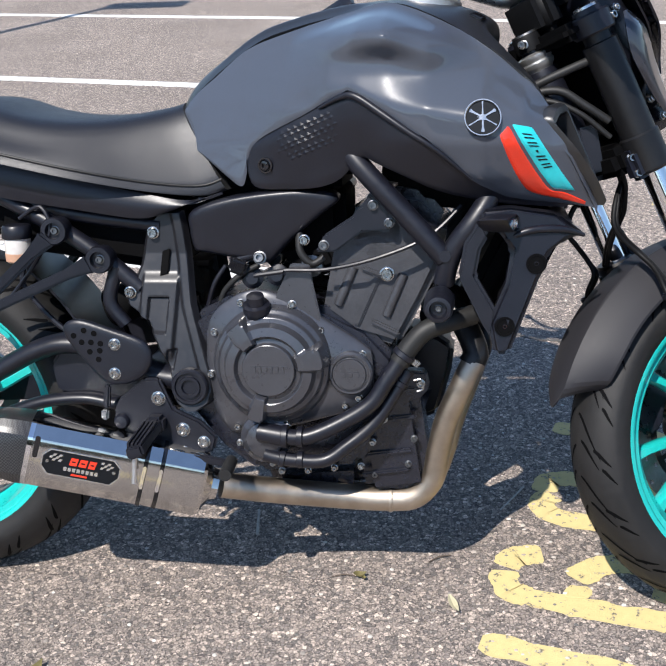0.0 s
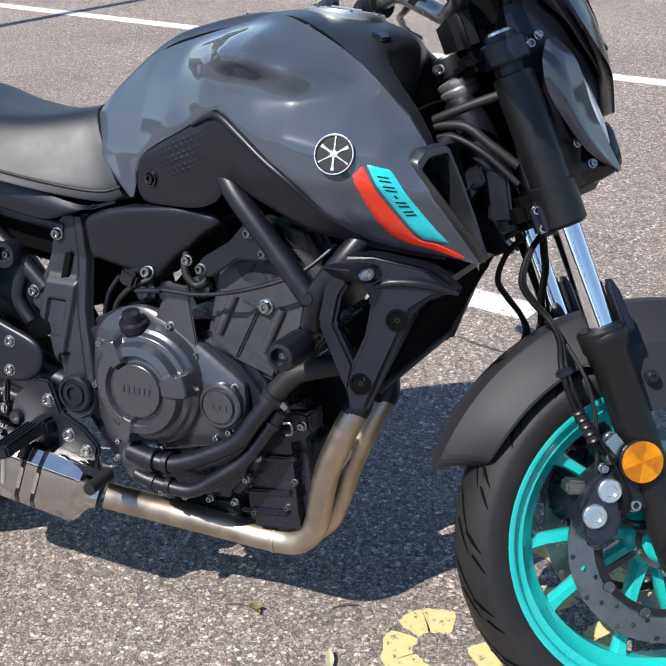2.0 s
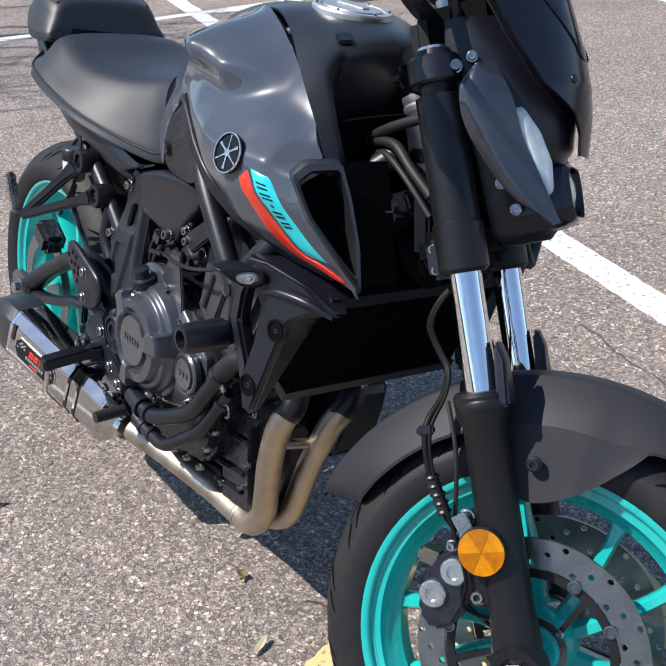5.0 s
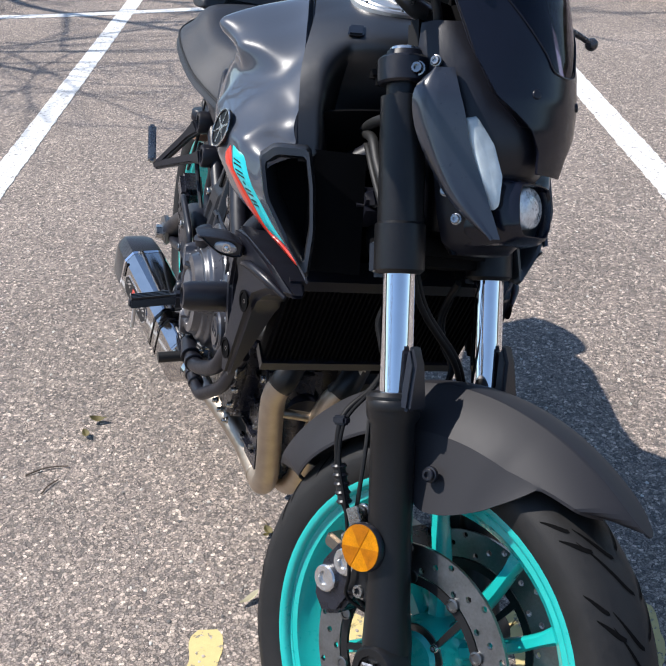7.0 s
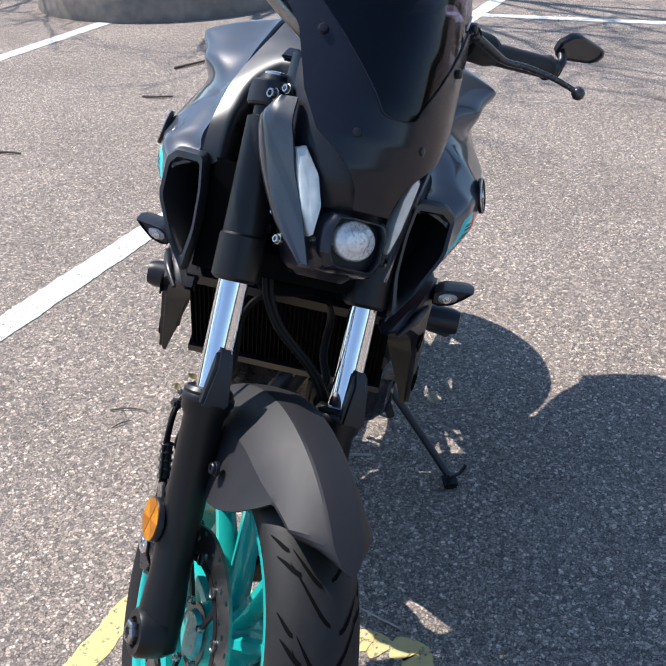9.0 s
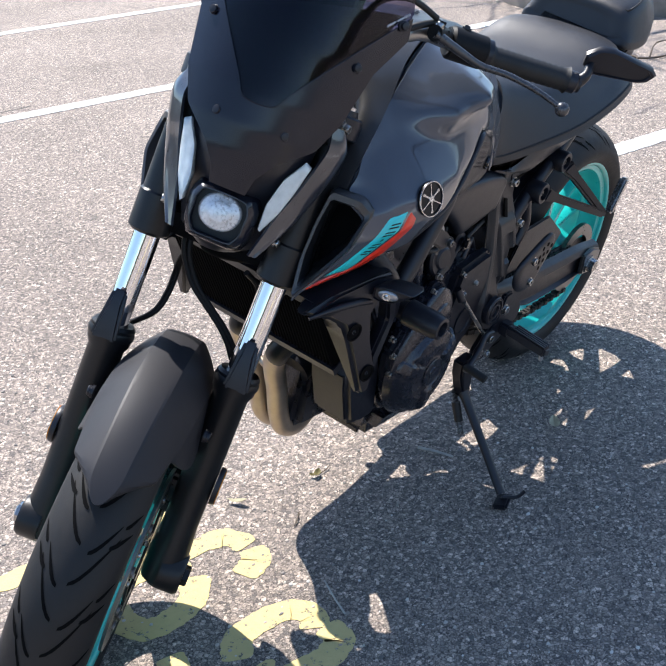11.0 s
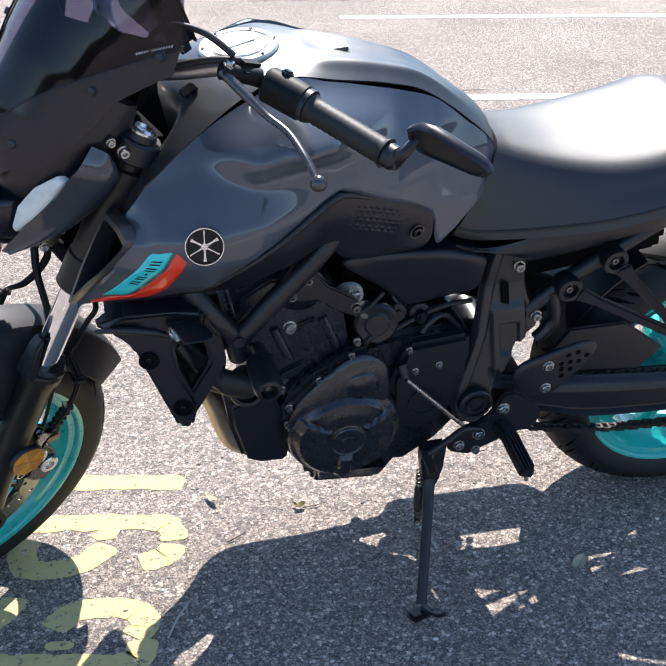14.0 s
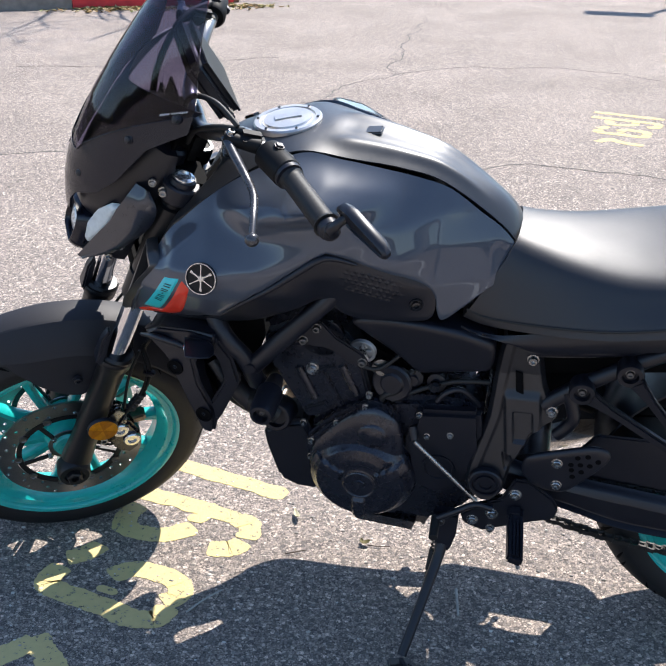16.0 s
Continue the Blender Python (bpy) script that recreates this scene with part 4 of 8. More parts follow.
def disc_mesh(r, r_in, y, th, holes=40):
    """A drilled brake disc with a slotted inner edge, about the y axis."""
    b = bmesh.new()
    n, rows = 42, 3
    step = 2 * math.pi / n
    for i in range(n):
        for j in range(rows):
            ra, rb = r_in + (r - r_in) * j / rows, r_in + (r - r_in) * (j + 1) / rows
            a0, a1 = i * step, (i + 1) * step
            am, rm = (a0 + a1) / 2, (ra + rb) / 2
            ring_out = [(a0, ra), (am, ra), (a1, ra), (a1, rm), (a1, rb), (am, rb), (a0, rb), (a0, rm)]
            hole = (i + j) % 3 == 0
            layers = []
            for yy in (y - th / 2, y + th / 2):
                outer = [b.verts.new((q * math.cos(a), yy, q * math.sin(a))) for a, q in ring_out]
                if hole:
                    cx, cz = rm * math.cos(am), rm * math.sin(am)
                    inner = []
                    for k in range(8):
                        a = am + math.pi + math.pi / 4 + k * math.pi / 4 - math.pi / 2
                        d = Vector((math.cos(ring_out[k][0]) * ring_out[k][1] - cx, math.sin(ring_out[k][0]) * ring_out[k][1] - cz)).normalized() * 0.0043
                        inner.append(b.verts.new((cx + d.x, yy, cz + d.y)))
                    for k in range(8):
                        b.faces.new((outer[k], outer[(k + 1) % 8], inner[(k + 1) % 8], inner[k]))
                    layers.append(inner)
                else:
                    b.faces.new(outer)
            if hole:
                for k in range(8):
                    b.faces.new((layers[0][k], layers[0][(k + 1) % 8], layers[1][(k + 1) % 8], layers[1][k]))
    for q in (r_in, r):
        loop = [[b.verts.new((q * math.cos(i * step / 2), yy, q * math.sin(i * step / 2))) for i in range(2 * n)] for yy in (y - th / 2, y + th / 2)]
        for i in range(2 * n):
            b.faces.new((loop[0][i], loop[0][(i + 1) % (2 * n)], loop[1][(i + 1) % (2 * n)], loop[1][i]))
    bmesh.ops.remove_doubles(b, verts=b.verts, dist=1e-5)
    return b


def tyre_radius(y, r, w):
    a = math.asin(min(1, abs(y) / (w / 2) * math.sin(radians(78))))
    return r - (w * 0.42) * (1 - math.cos(a))


def tread(r, w, n, m):
    """Curved near-black slashes a hair above the rubber, painting the shade in grooves, one mesh."""
    b = bmesh.new()
    kinds = ((0.00, 0.015, 0.16, 0.36), (0.075, 0.09, 0.10, 0.33), (0.10, 0.28, 0.06, 0.45), (0.155, 0.36, 0.06, 0.47))
    for i in range(n):
        for s in (1, -1):
            off = 0.5 if s > 0 else 0.0
            for a0, y0, da, y1 in kinds:
                prev = None
                for k in range(7):
                    t = k / 6
                    yy = w * (y0 + (y1 - y0) * t)
                    ang = (i + off) * 2 * math.pi / n + a0 * 2 + da * 1.6 * t ** 1.5
                    half = 0.0046 * math.sin(math.pi * (0.16 + 0.76 * t)) / r
                    rr = tyre_radius(yy, r, w) + 0.0006
                    row = [b.verts.new(m @ Vector((rr * math.cos(ang + h), s * yy, rr * math.sin(ang + h)))) for h in (-half, half)]
                    if prev:
                        b.faces.new((prev[0], prev[1], row[1], row[0]))
                    prev = row
    return b


FW = FRONT_M @ Matrix.Translation((AXLE_F, 0, 0)) @ Matrix.Rotation(-RAKE, 4, 'Y')
front_tyre = part("front_tyre", wheel_mesh_tyre(0.300, 0.12, 0.222), "rubber", bike, "black rubber front tyre", 50)
front_tyre.data.transform(FW)
tagged(part("tread_shade", tread(0.300, 0.12, 18, FW), "deep_black", front_tyre), kind="stuff")
RW = Matrix.Translation((-0.687, 0, 0.312))
rear_tyre = part("rear_tyre", wheel_mesh_tyre(0.315, 0.18, 0.222), "rubber", bike, "black rubber rear tyre", 50)
rear_tyre.data.transform(RW)
tagged(part("tread_shade", tread(0.315, 0.18, 18, RW), "deep_black", rear_tyre), kind="stuff")


def placed(bm, m):
    bm.transform(m)
    return bm


front_wheel = part("front_wheel", placed(ring_mesh(rim_profile(0.105, 0.234)), FW), "teal", bike, "teal painted cast front wheel")
rear_wheel = part("rear_wheel", placed(ring_mesh(rim_profile(0.15, 0.234)), RW), "teal", bike, "teal painted cast rear wheel")
for i in range(10):
    a = radians(72 * (i // 2) + 214 + (15.5 if i % 2 else -15.5))
    part("spoke", placed(spoke(a, 0.045, 0.198, 0.022, 0.014, 0.036, 0.026), FW), "teal", front_wheel)
    part("spoke", placed(spoke(a, 0.055, 0.198, 0.024, 0.016, 0.046, 0.034), RW), "teal", rear_wheel)
part("hub", placed(lathe([(-0.055, 0.03), (-0.045, 0.038), (-0.02, 0.05), (0.02, 0.05), (0.045, 0.038), (0.055, 0.03)], (0, 0, 0), (0, 1, 0), 36), FW), "teal", front_wheel)
part("hub", placed(lathe([(-0.08, 0.04), (-0.03, 0.06), (0.03, 0.06), (0.08, 0.045)], (0, 0, 0), (0, 1, 0), 36), RW), "teal", rear_wheel)
for s in (1, -1):
    part("brake_disc", placed(disc_mesh(0.149, 0.112, s * 0.060, 0.005), FW), "disc_steel", front_wheel, "drilled steel brake disc")
    part("disc_carrier", placed(ring_mesh([(s * 0.0585, 0.110), (s * 0.0625, 0.110), (s * 0.0625, 0.099), (s * 0.0585, 0.099)], 60), FW), "carrier_black", front_wheel)
    for i in range(5):
        a = 2 * math.pi * i / 5 + 0.3
        arm = loft([[Vector((q * math.cos(a + o), s * yy, q * math.sin(a + o))) for q, o, yy in ((0.040, -0.30, 0.052), (0.104, -0.10, 0.0585), (0.104, -0.10, 0.0625), (0.040, -0.30, 0.058))], [Vector((q * math.cos(a + o), s * yy, q * math.sin(a + o))) for q, o, yy in ((0.040, -0.14, 0.052), (0.104, -0.01, 0.0585), (0.104, -0.01, 0.0625), (0.040, -0.14, 0.058))]])
        part("carrier_arm", placed(arm, FW), "carrier_black", front_wheel)
        hb_ = Vector((0.046 * math.cos(a - 0.2), s * 0.058, 0.046 * math.sin(a - 0.2)))
        part("disc_bolt", placed(bolt(hb_, (0, s, 0), 0.0058, 0.005), FW), "steel", front_wheel)
    for i in range(10):
        a = 2 * math.pi * i / 10 + 0.45
        part("bobbin", placed(lathe([(0, 0.0085), (0.003, 0.0085), (0.0035, 0.006), (0.002, 0.005), (0.002, 0.0001)], (0.108 * math.cos(a), s * 0.0632, 0.108 * math.sin(a)), (0, s, 0), 16), FW), "dark_steel", front_wheel)
    part("speed_ring", placed(ring_mesh([(s * 0.046, 0.044), (s * 0.049, 0.044), (s * 0.049, 0.034), (s * 0.046, 0.034)], 48), FW), "dark_steel", front_wheel)

# forks
for s in (1, -1):
    leg = part("fork_slider", front(lathe([(-0.03, 0.018), (-0.02, 0.030), (0.03, 0.031), (0.08, 0.0275), (0.30, 0.0275), (0.31, 0.033), (0.335, 0.034), (0.34, 0.030)], (AXLE_F - 0.003, s * 0.1, 0), (0, 0, 1), 28)), "fork_black", bike, "satin black lower fork leg")
    part("fork_tube", front(lathe([(0.335, 0.0205), (0.50, 0.0205)], (AXLE_F, s * 0.1, 0), (0, 0, 1), 28)), "chrome", bike, "polished chrome fork tube")
    part("upper_fork_sleeve", front(lathe([(0.485, 0.026), (0.49, 0.0315), (0.545, 0.0315), (0.548, 0.0285), (0.70, 0.0285), (0.702, 0.022), (0.715, 0.022)], (AXLE_F, s * 0.1, 0), (0, 0, 1), 28)), "fork_black", bike, "satin black upper fork sleeve")
part("lower_triple_clamp", front(block((0.028, 0, 0.520), (0.070, 0.20, 0.045), 0.012)), "deep_black", bike)
part("upper_triple_clamp", front(block((0.03, 0, 0.735), (0.07, 0.22, 0.028), 0.010)), "deep_black", bike)
part("steering_head", lathe([(0.505, 0.03), (0.52, 0.032), (0.69, 0.029), (0.700, 0.027)], AXIS0, UPAX, 24), "satin_black", bike)


# front mudguard
def fender(u, v):
    w = (2 * v - 1) * 1.4
    aw = min(1.0, abs(w))
    deg = 33.5 + 110.5 * u - 7 * aw ** 1.5 * max(0, (u - 0.72) / 0.28) ** 1.3 + 7 * aw ** 2 * max(0, (0.2 - u) / 0.2)
    a = radians(deg)
    half = 0.070 * (1 - 0.30 * max(0, (u - 0.80) / 0.20) ** 2.0 - 0.25 * max(0, (u - 0.95) / 0.05) ** 2 - 0.22 * max(0, (0.30 - u) / 0.30) - 0.42 * max(0, (0.06 - u) / 0.06) ** 2)
    brk = 0.36 + 0.10 * u
    ridge = 0.003 * (1 - (aw / brk) ** 2) * min(1.0, u * 5) if aw < brk else 0.0
    q = max(0.0, (aw - brk) / (1 - brk))
    drop = (0.056 - 0.03 * max(0, (0.25 - u) / 0.25)) * (0.78 * q + 0.22 * q ** 3)
    out = max(0.0, abs(w) - 1.0) / 0.4
    skirt = max(0.0, 1 - ((deg - 80) / (27.0 if deg < 80 else 15.0)) ** 2) ** 0.8
    r = 0.349 - drop + ridge - out * (0.004 + 0.090 * skirt)
    side = math.copysign(aw * half + out * 0.016 * skirt ** 0.5, w)
    return Vector((r * math.cos(a), side, r * math.sin(a)))


fb = sheet(fender, 72, 56, 0.003)
fb.transform(Matrix.Translation((AXLE_F, 0, 0)))
part("front_mudguard", front(fb), "fender_gray", bike, "matte graphite front mudguard", 12)


# ---- frame, engine and running gear ----
def both(name, make, material, label="", parent=bike, sharp=38.0):
    """The same part on both sides: make(side)."""
    return [part(name, make(s), material, parent, label, sharp) for s in (1, -1)]


def P3(x, z, y, side=1):
    return Vector((x, side * y, z))


# crankcase and cylinders
CASE = [(-0.17, 0.52), (-0.10, 0.556), (0.05, 0.535), (0.12, 0.50), (0.165, 0.45), (0.16, 0.38), (0.13, 0.30), (0.10, 0.262), (-0.07, 0.245), (-0.13, 0.29), (-0.185, 0.36), (-0.195, 0.46)]
part("crankcase", prism(CASE, -0.137, 0.127, 0.012), "engine_black", bike, "black cast engine crankcase")
pan = block((0.024, 0.012, 0.212), (0.180, 0.20, 0.085), 0.026, (0, -5, 0))
for v in pan.verts:
    if v.co.z < 0.21:
        v.co.x = 0.024 + (v.co.x - 0.024) * 0.90
        v.co.y = 0.012 + (v.co.y - 0.012) * 0.86
pan = part("oil_pan", pan, "engine_black", bike)
for i in range(5):
    part("pan_rib", block((0.085 - 0.034 * i, 0.0, 0.172), (0.007, 0.12, 0.012), 0.002, (0, -5, 0)), "engine_black", pan)
CYL = [(0.045, 0.525), (0.068, 0.64), (0.10, 0.672), (0.185, 0.684), (0.243, 0.648), (0.236, 0.60), (0.212, 0.55), (0.168, 0.466), (0.095, 0.488)]
part("cylinder_block", prism(CYL, -0.131, 0.118, 0.012), "cast_gray", bike, "gray cast cylinder block")
CAM = [(0.085, 0.655), (0.105, 0.705), (0.15, 0.728), (0.215, 0.715), (0.252, 0.672), (0.24, 0.64), (0.17, 0.66)]
part("cam_cover", prism(CAM, -0.112, 0.105, 0.016), "engine_black", bike)
# black plate that darkens the gray block's left face for its shade
part("cylinder_shade_plate", prism([(0.135 + (x - 0.135) * 0.97, 0.575 + (z - 0.575) * 0.97) for x, z in CYL], 0.112, 0.121, 0.004), "engine_black", bike)
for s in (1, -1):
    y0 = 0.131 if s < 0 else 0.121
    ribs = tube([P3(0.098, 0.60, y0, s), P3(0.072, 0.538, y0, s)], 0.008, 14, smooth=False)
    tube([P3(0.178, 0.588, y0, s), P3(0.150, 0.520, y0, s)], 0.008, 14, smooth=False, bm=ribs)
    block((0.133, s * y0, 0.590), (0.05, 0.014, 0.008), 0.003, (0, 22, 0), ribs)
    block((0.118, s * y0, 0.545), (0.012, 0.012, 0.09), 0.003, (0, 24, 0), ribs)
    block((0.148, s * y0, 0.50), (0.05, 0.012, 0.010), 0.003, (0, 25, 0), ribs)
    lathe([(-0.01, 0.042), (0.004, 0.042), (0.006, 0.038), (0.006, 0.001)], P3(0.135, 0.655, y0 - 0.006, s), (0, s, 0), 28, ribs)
    # ribs gray on the sunlit right, black on the left for its shade
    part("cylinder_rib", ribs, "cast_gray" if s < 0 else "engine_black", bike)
    eb = bolt(P3(0.152, 0.589, y0 + 0.004, s), (0, s, 0), 0.012, 0.008)
    part("engine_bolt", eb, "steel", bike)

# right-hand clutch cover
COVR = [(-0.095, 0.556), (-0.14, 0.512), (-0.147, 0.42), (-0.135, 0.36), (-0.105, 0.322), (-0.02, 0.332), (0.05, 0.350), (0.10, 0.368), (0.128, 0.40), (0.128, 0.455), (0.118, 0.474), (0.055, 0.516), (0.0, 0.550), (-0.05, 0.566)]
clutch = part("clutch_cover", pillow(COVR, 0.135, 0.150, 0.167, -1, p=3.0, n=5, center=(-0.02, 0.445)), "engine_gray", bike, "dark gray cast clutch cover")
CC = Vector((-0.034, -0.162, 0.4445))


def step01(a, b, x):
    t = max(0.0, min(1.0, (x - a) / (b - a)))
    return t * t * (3 - 2 * t)


def clutch_fn(u, v):
    """Stepped clutch housing with three pads across its ring."""
    r, a = 0.100 * (1 - u), 2 * math.pi * v
    h = float(np.interp(r, [0, 0.042, 0.0445, 0.051, 0.056, 0.070, 0.0755, 0.083, 0.087, 0.094, 0.100], [0.042, 0.042, 0.034, 0.033, 0.042, 0.039, 0.026, 0.024, 0.017, 0.012, -0.004]))
    for c, wide in ((14, 0.014), (128, 0.012), (-107, 0.010)):
        d = (math.degrees(a) - c + 180) % 360 - 180
        if abs(d) < 80:
            side = abs(math.sin(radians(d))) * r
            w = wide * (0.75 + 0.45 * step01(0.045, 0.080, r))
            k = step01(w + 0.0035, w, side) * step01(0.043, 0.050, r) * step01(0.096, 0.088, r)
            h += (0.0465 - 0.09 * max(0.0, r - 0.06) - h) * k
    return CC + Vector((r * math.cos(a), -h, r * math.sin(a)))


part("dome", sheet(clutch_fn, 90, 150, 0.0), "engine_gray", clutch, "", 30)
bars = None
for i in range(6):
    bars = block((-0.057 + 0.0092 * i, -0.2045, 0.4465), (0.0062, 0.0022, 0.011), 0.0006, bm=bars)
tagged(part("raised_mark", bars, "engine_gray", clutch), kind="stuff")
cap = part("timing_cap", lathe([(0, 0.036), (0.010, 0.036), (0.013, 0.033), (0.013, 0.030), (0.010, 0.029), (0.010, 0.026), (0.015, 0.025), (0.015, 0.001)], (0.094, -0.160, 0.432), (0, -1, 0), 40), "engine_gray", clutch)
mk = None
for i in range(3):
    mk = block((0.083 + 0.011 * i, -0.1755, 0.432), (0.008, 0.002, 0.009), 0.0005, bm=mk)
tagged(part("raised_mark", mk, "engine_gray", clutch), kind="stuff")
for x, z in ((-0.084, 0.545), (-0.130, 0.496), (0.046, 0.501), (0.112, 0.461), (0.105, 0.388), (0.083, 0.374), (-0.016, 0.345), (-0.098, 0.335), (-0.139, 0.425), (0.0, 0.543)):
    part("cover_bolt", bolt((x, -0.156, z), (0, -1, 0), 0.0070, 0.008), "steel", clutch)
part("oil_filler", lathe([(0, 0.018), (0.02, 0.018), (0.022, 0.022), (0.034, 0.022), (0.036, 0.015), (0.05, 0.014), (0.052, 0.001)], (-0.055, -0.165, 0.515), (0.0, -0.35, 1), 20), "satin_black", clutch)
LEV = [(0.0, 0.61), (0.03, 0.608), (0.034, 0.58), (0.048, 0.51), (0.04, 0.498), (0.005, 0.54), (-0.03, 0.55)]
part("cable_bracket", prism(LEV, 0.150, 0.156, 0.002, -1), "engine_gray", clutch)
part("clutch_cable", tube([(-0.06, -0.16, 0.59), (-0.01, -0.165, 0.60), (0.06, -0.17, 0.603), (0.14, -0.175, 0.622), (0.22, -0.17, 0.655), (0.27, -0.15, 0.70)], 0.0033, 8), "satin_black", bike)
part("cable_end", tube([(-0.055, -0.164, 0.592), (-0.01, -0.167, 0.599)], 0.0040, 8, smooth=False), "satin_black", bike)

# left-hand covers
COVL = [(0.05, 0.541), (0.11, 0.502), (0.165, 0.445), (0.165, 0.40), (0.15, 0.34), (0.115, 0.285), (0.055, 0.262), (-0.01, 0.272), (-0.035, 0.32), (-0.035, 0.40), (-0.015, 0.47), (-0.008, 0.515), (0.02, 0.542)]
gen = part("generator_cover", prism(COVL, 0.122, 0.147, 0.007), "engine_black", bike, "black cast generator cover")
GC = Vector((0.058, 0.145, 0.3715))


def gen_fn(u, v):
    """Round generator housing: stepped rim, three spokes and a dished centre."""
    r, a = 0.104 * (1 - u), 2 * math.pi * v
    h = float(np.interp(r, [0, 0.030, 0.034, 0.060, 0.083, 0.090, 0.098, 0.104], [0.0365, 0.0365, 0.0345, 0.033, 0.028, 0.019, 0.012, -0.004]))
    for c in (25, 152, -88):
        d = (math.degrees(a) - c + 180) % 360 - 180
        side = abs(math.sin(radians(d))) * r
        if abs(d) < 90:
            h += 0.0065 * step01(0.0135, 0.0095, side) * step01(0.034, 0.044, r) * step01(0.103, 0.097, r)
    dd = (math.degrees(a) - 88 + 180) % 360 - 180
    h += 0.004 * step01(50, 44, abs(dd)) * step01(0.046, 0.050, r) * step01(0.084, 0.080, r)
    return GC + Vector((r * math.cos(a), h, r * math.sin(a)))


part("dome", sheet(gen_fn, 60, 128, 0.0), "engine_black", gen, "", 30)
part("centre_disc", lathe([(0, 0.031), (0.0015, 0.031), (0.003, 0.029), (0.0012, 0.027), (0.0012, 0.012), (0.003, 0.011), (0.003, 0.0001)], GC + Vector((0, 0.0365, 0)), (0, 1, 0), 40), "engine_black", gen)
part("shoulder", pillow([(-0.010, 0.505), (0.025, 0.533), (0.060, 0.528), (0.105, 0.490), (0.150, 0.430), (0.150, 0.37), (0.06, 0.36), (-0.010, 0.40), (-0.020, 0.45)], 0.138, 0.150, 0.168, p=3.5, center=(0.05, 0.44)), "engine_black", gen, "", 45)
part("boss", lathe([(0, 0.030), (0.006, 0.028), (0.010, 0.022), (0.011, 0.001)], (0.036, 0.160, 0.478), (0, 1, 0), 32), "engine_black", gen)
part("raised_mark", block((0.092, 0.1785, 0.428), (0.03, 0.003, 0.009), 0.001, (0, 25, 0)), "engine_black", gen)
for x, z in ((0.051, 0.530), (0.006, 0.503), (0.155, 0.436), (0.105, 0.487), (0.157, 0.398), (0.138, 0.345), (-0.024, 0.33), (0.168, 0.478), (0.044, 0.560), (0.120, 0.452)):
    part("cover_bolt", bolt((x, 0.147, z), (0, 1, 0), 0.0064, 0.007), "steel", gen)
SPR = [(-0.022, 0.462), (-0.045, 0.535), (-0.155, 0.545), (-0.165, 0.44), (-0.13, 0.37), (-0.085, 0.340), (-0.03, 0.36)]
spr = part("sprocket_cover", prism(SPR, 0.118, 0.149, 0.009), "satin_black", bike, "black plastic sprocket cover")
part("recess", lathe([(0, 0.03), (0.004, 0.030), (0.004, 0.026), (-0.002, 0.024), (-0.002, 0.001)], (-0.085, 0.148, 0.41), (0, 1, 0), 32), "satin_black", spr)
for x, z in ((-0.104, 0.490), (-0.062, 0.482), (-0.047, 0.529)):
    part("cover_bolt", bolt((x, 0.149, z), (0, 1, 0), 0.0062, 0.006), "steel", spr)
part("horn", lathe([(-0.03, 0.012), (-0.012, 0.018), (-0.006, 0.036), (0.004, 0.037), (0.008, 0.033), (0.006, 0.022), (0.010, 0.018), (0.010, 0.001)], (0.006, 0.122, 0.575), (0.1, 1, 0.12), 36), "satin_black", bike, "round black horn")
part("horn_stay", block((-0.005, 0.12, 0.53), (0.016, 0.008, 0.06), 0.003, (0, 15, 0)), "satin_black", bike)

# engine mounts and frame tubes
MOUNT = [(0.040, 0.628), (0.054, 0.655), (0.10, 0.685), (0.125, 0.715), (0.145, 0.712), (0.172, 0.68), (0.16, 0.662), (0.115, 0.66), (0.072, 0.628)]
for s in (1, -1):
    mp = part("engine_mount", prism(MOUNT, 0.148, 0.157, 0.003, s), "satin_black", bike)
    for x, z in ((0.054, 0.639), (0.133, 0.702), (0.158, 0.674)):
        part("mount_bolt", bolt(P3(x, z, 0.157, s), (0, s, 0), 0.0085, 0.008), "dark_steel", mp)
    fr = part("frame_tube", tube([P3(0.085, 0.80, 0.155, s), P3(0.121, 0.758, 0.172, s), P3(0.185, 0.690, 0.178, s), P3(0.246, 0.622, 0.179, s)], 0.0165, 18), "satin_black", bike, "satin black steel frame tube")
    part("frame_tube", tube([P3(0.243, 0.582, 0.172, s), P3(0.258, 0.635, 0.180, s), P3(0.300, 0.695, 0.178, s), P3(0.36, 0.79, 0.11, s), P3(0.40, 0.85, 0.05, s)], 0.0165, 18), "satin_black", bike, "satin black steel frame tube")
    part("lug", tube([P3(0.246, 0.628, 0.165, s), P3(0.246, 0.628, 0.198, s)], 0.009, 14, smooth=False), "satin_black", fr)
    sx = 0.238 if s < 0 else 0.213
    sz = 0.559 if s < 0 else 0.579
    sl = part("crash_slider", lathe([(0.155, 0.014), (0.19, 0.019), (0.195, 0.0235), (0.250, 0.0225), (0.262, 0.019), (0.263, 0.0135), (0.250, 0.0115), (0.250, 0.001)], (sx, 0, sz), (0, s, 0), 28), "satin_black", bike, "black plastic crash slider")
    part("slider_bolt", bolt(P3(sx, sz, 0.2505, s), (0, s, 0), 0.006, 0.004), "dark_steel", sl)


# airbox covers
def air_y(x, z):
    return 0.116 + (z - 0.589) / 0.115 * 0.018


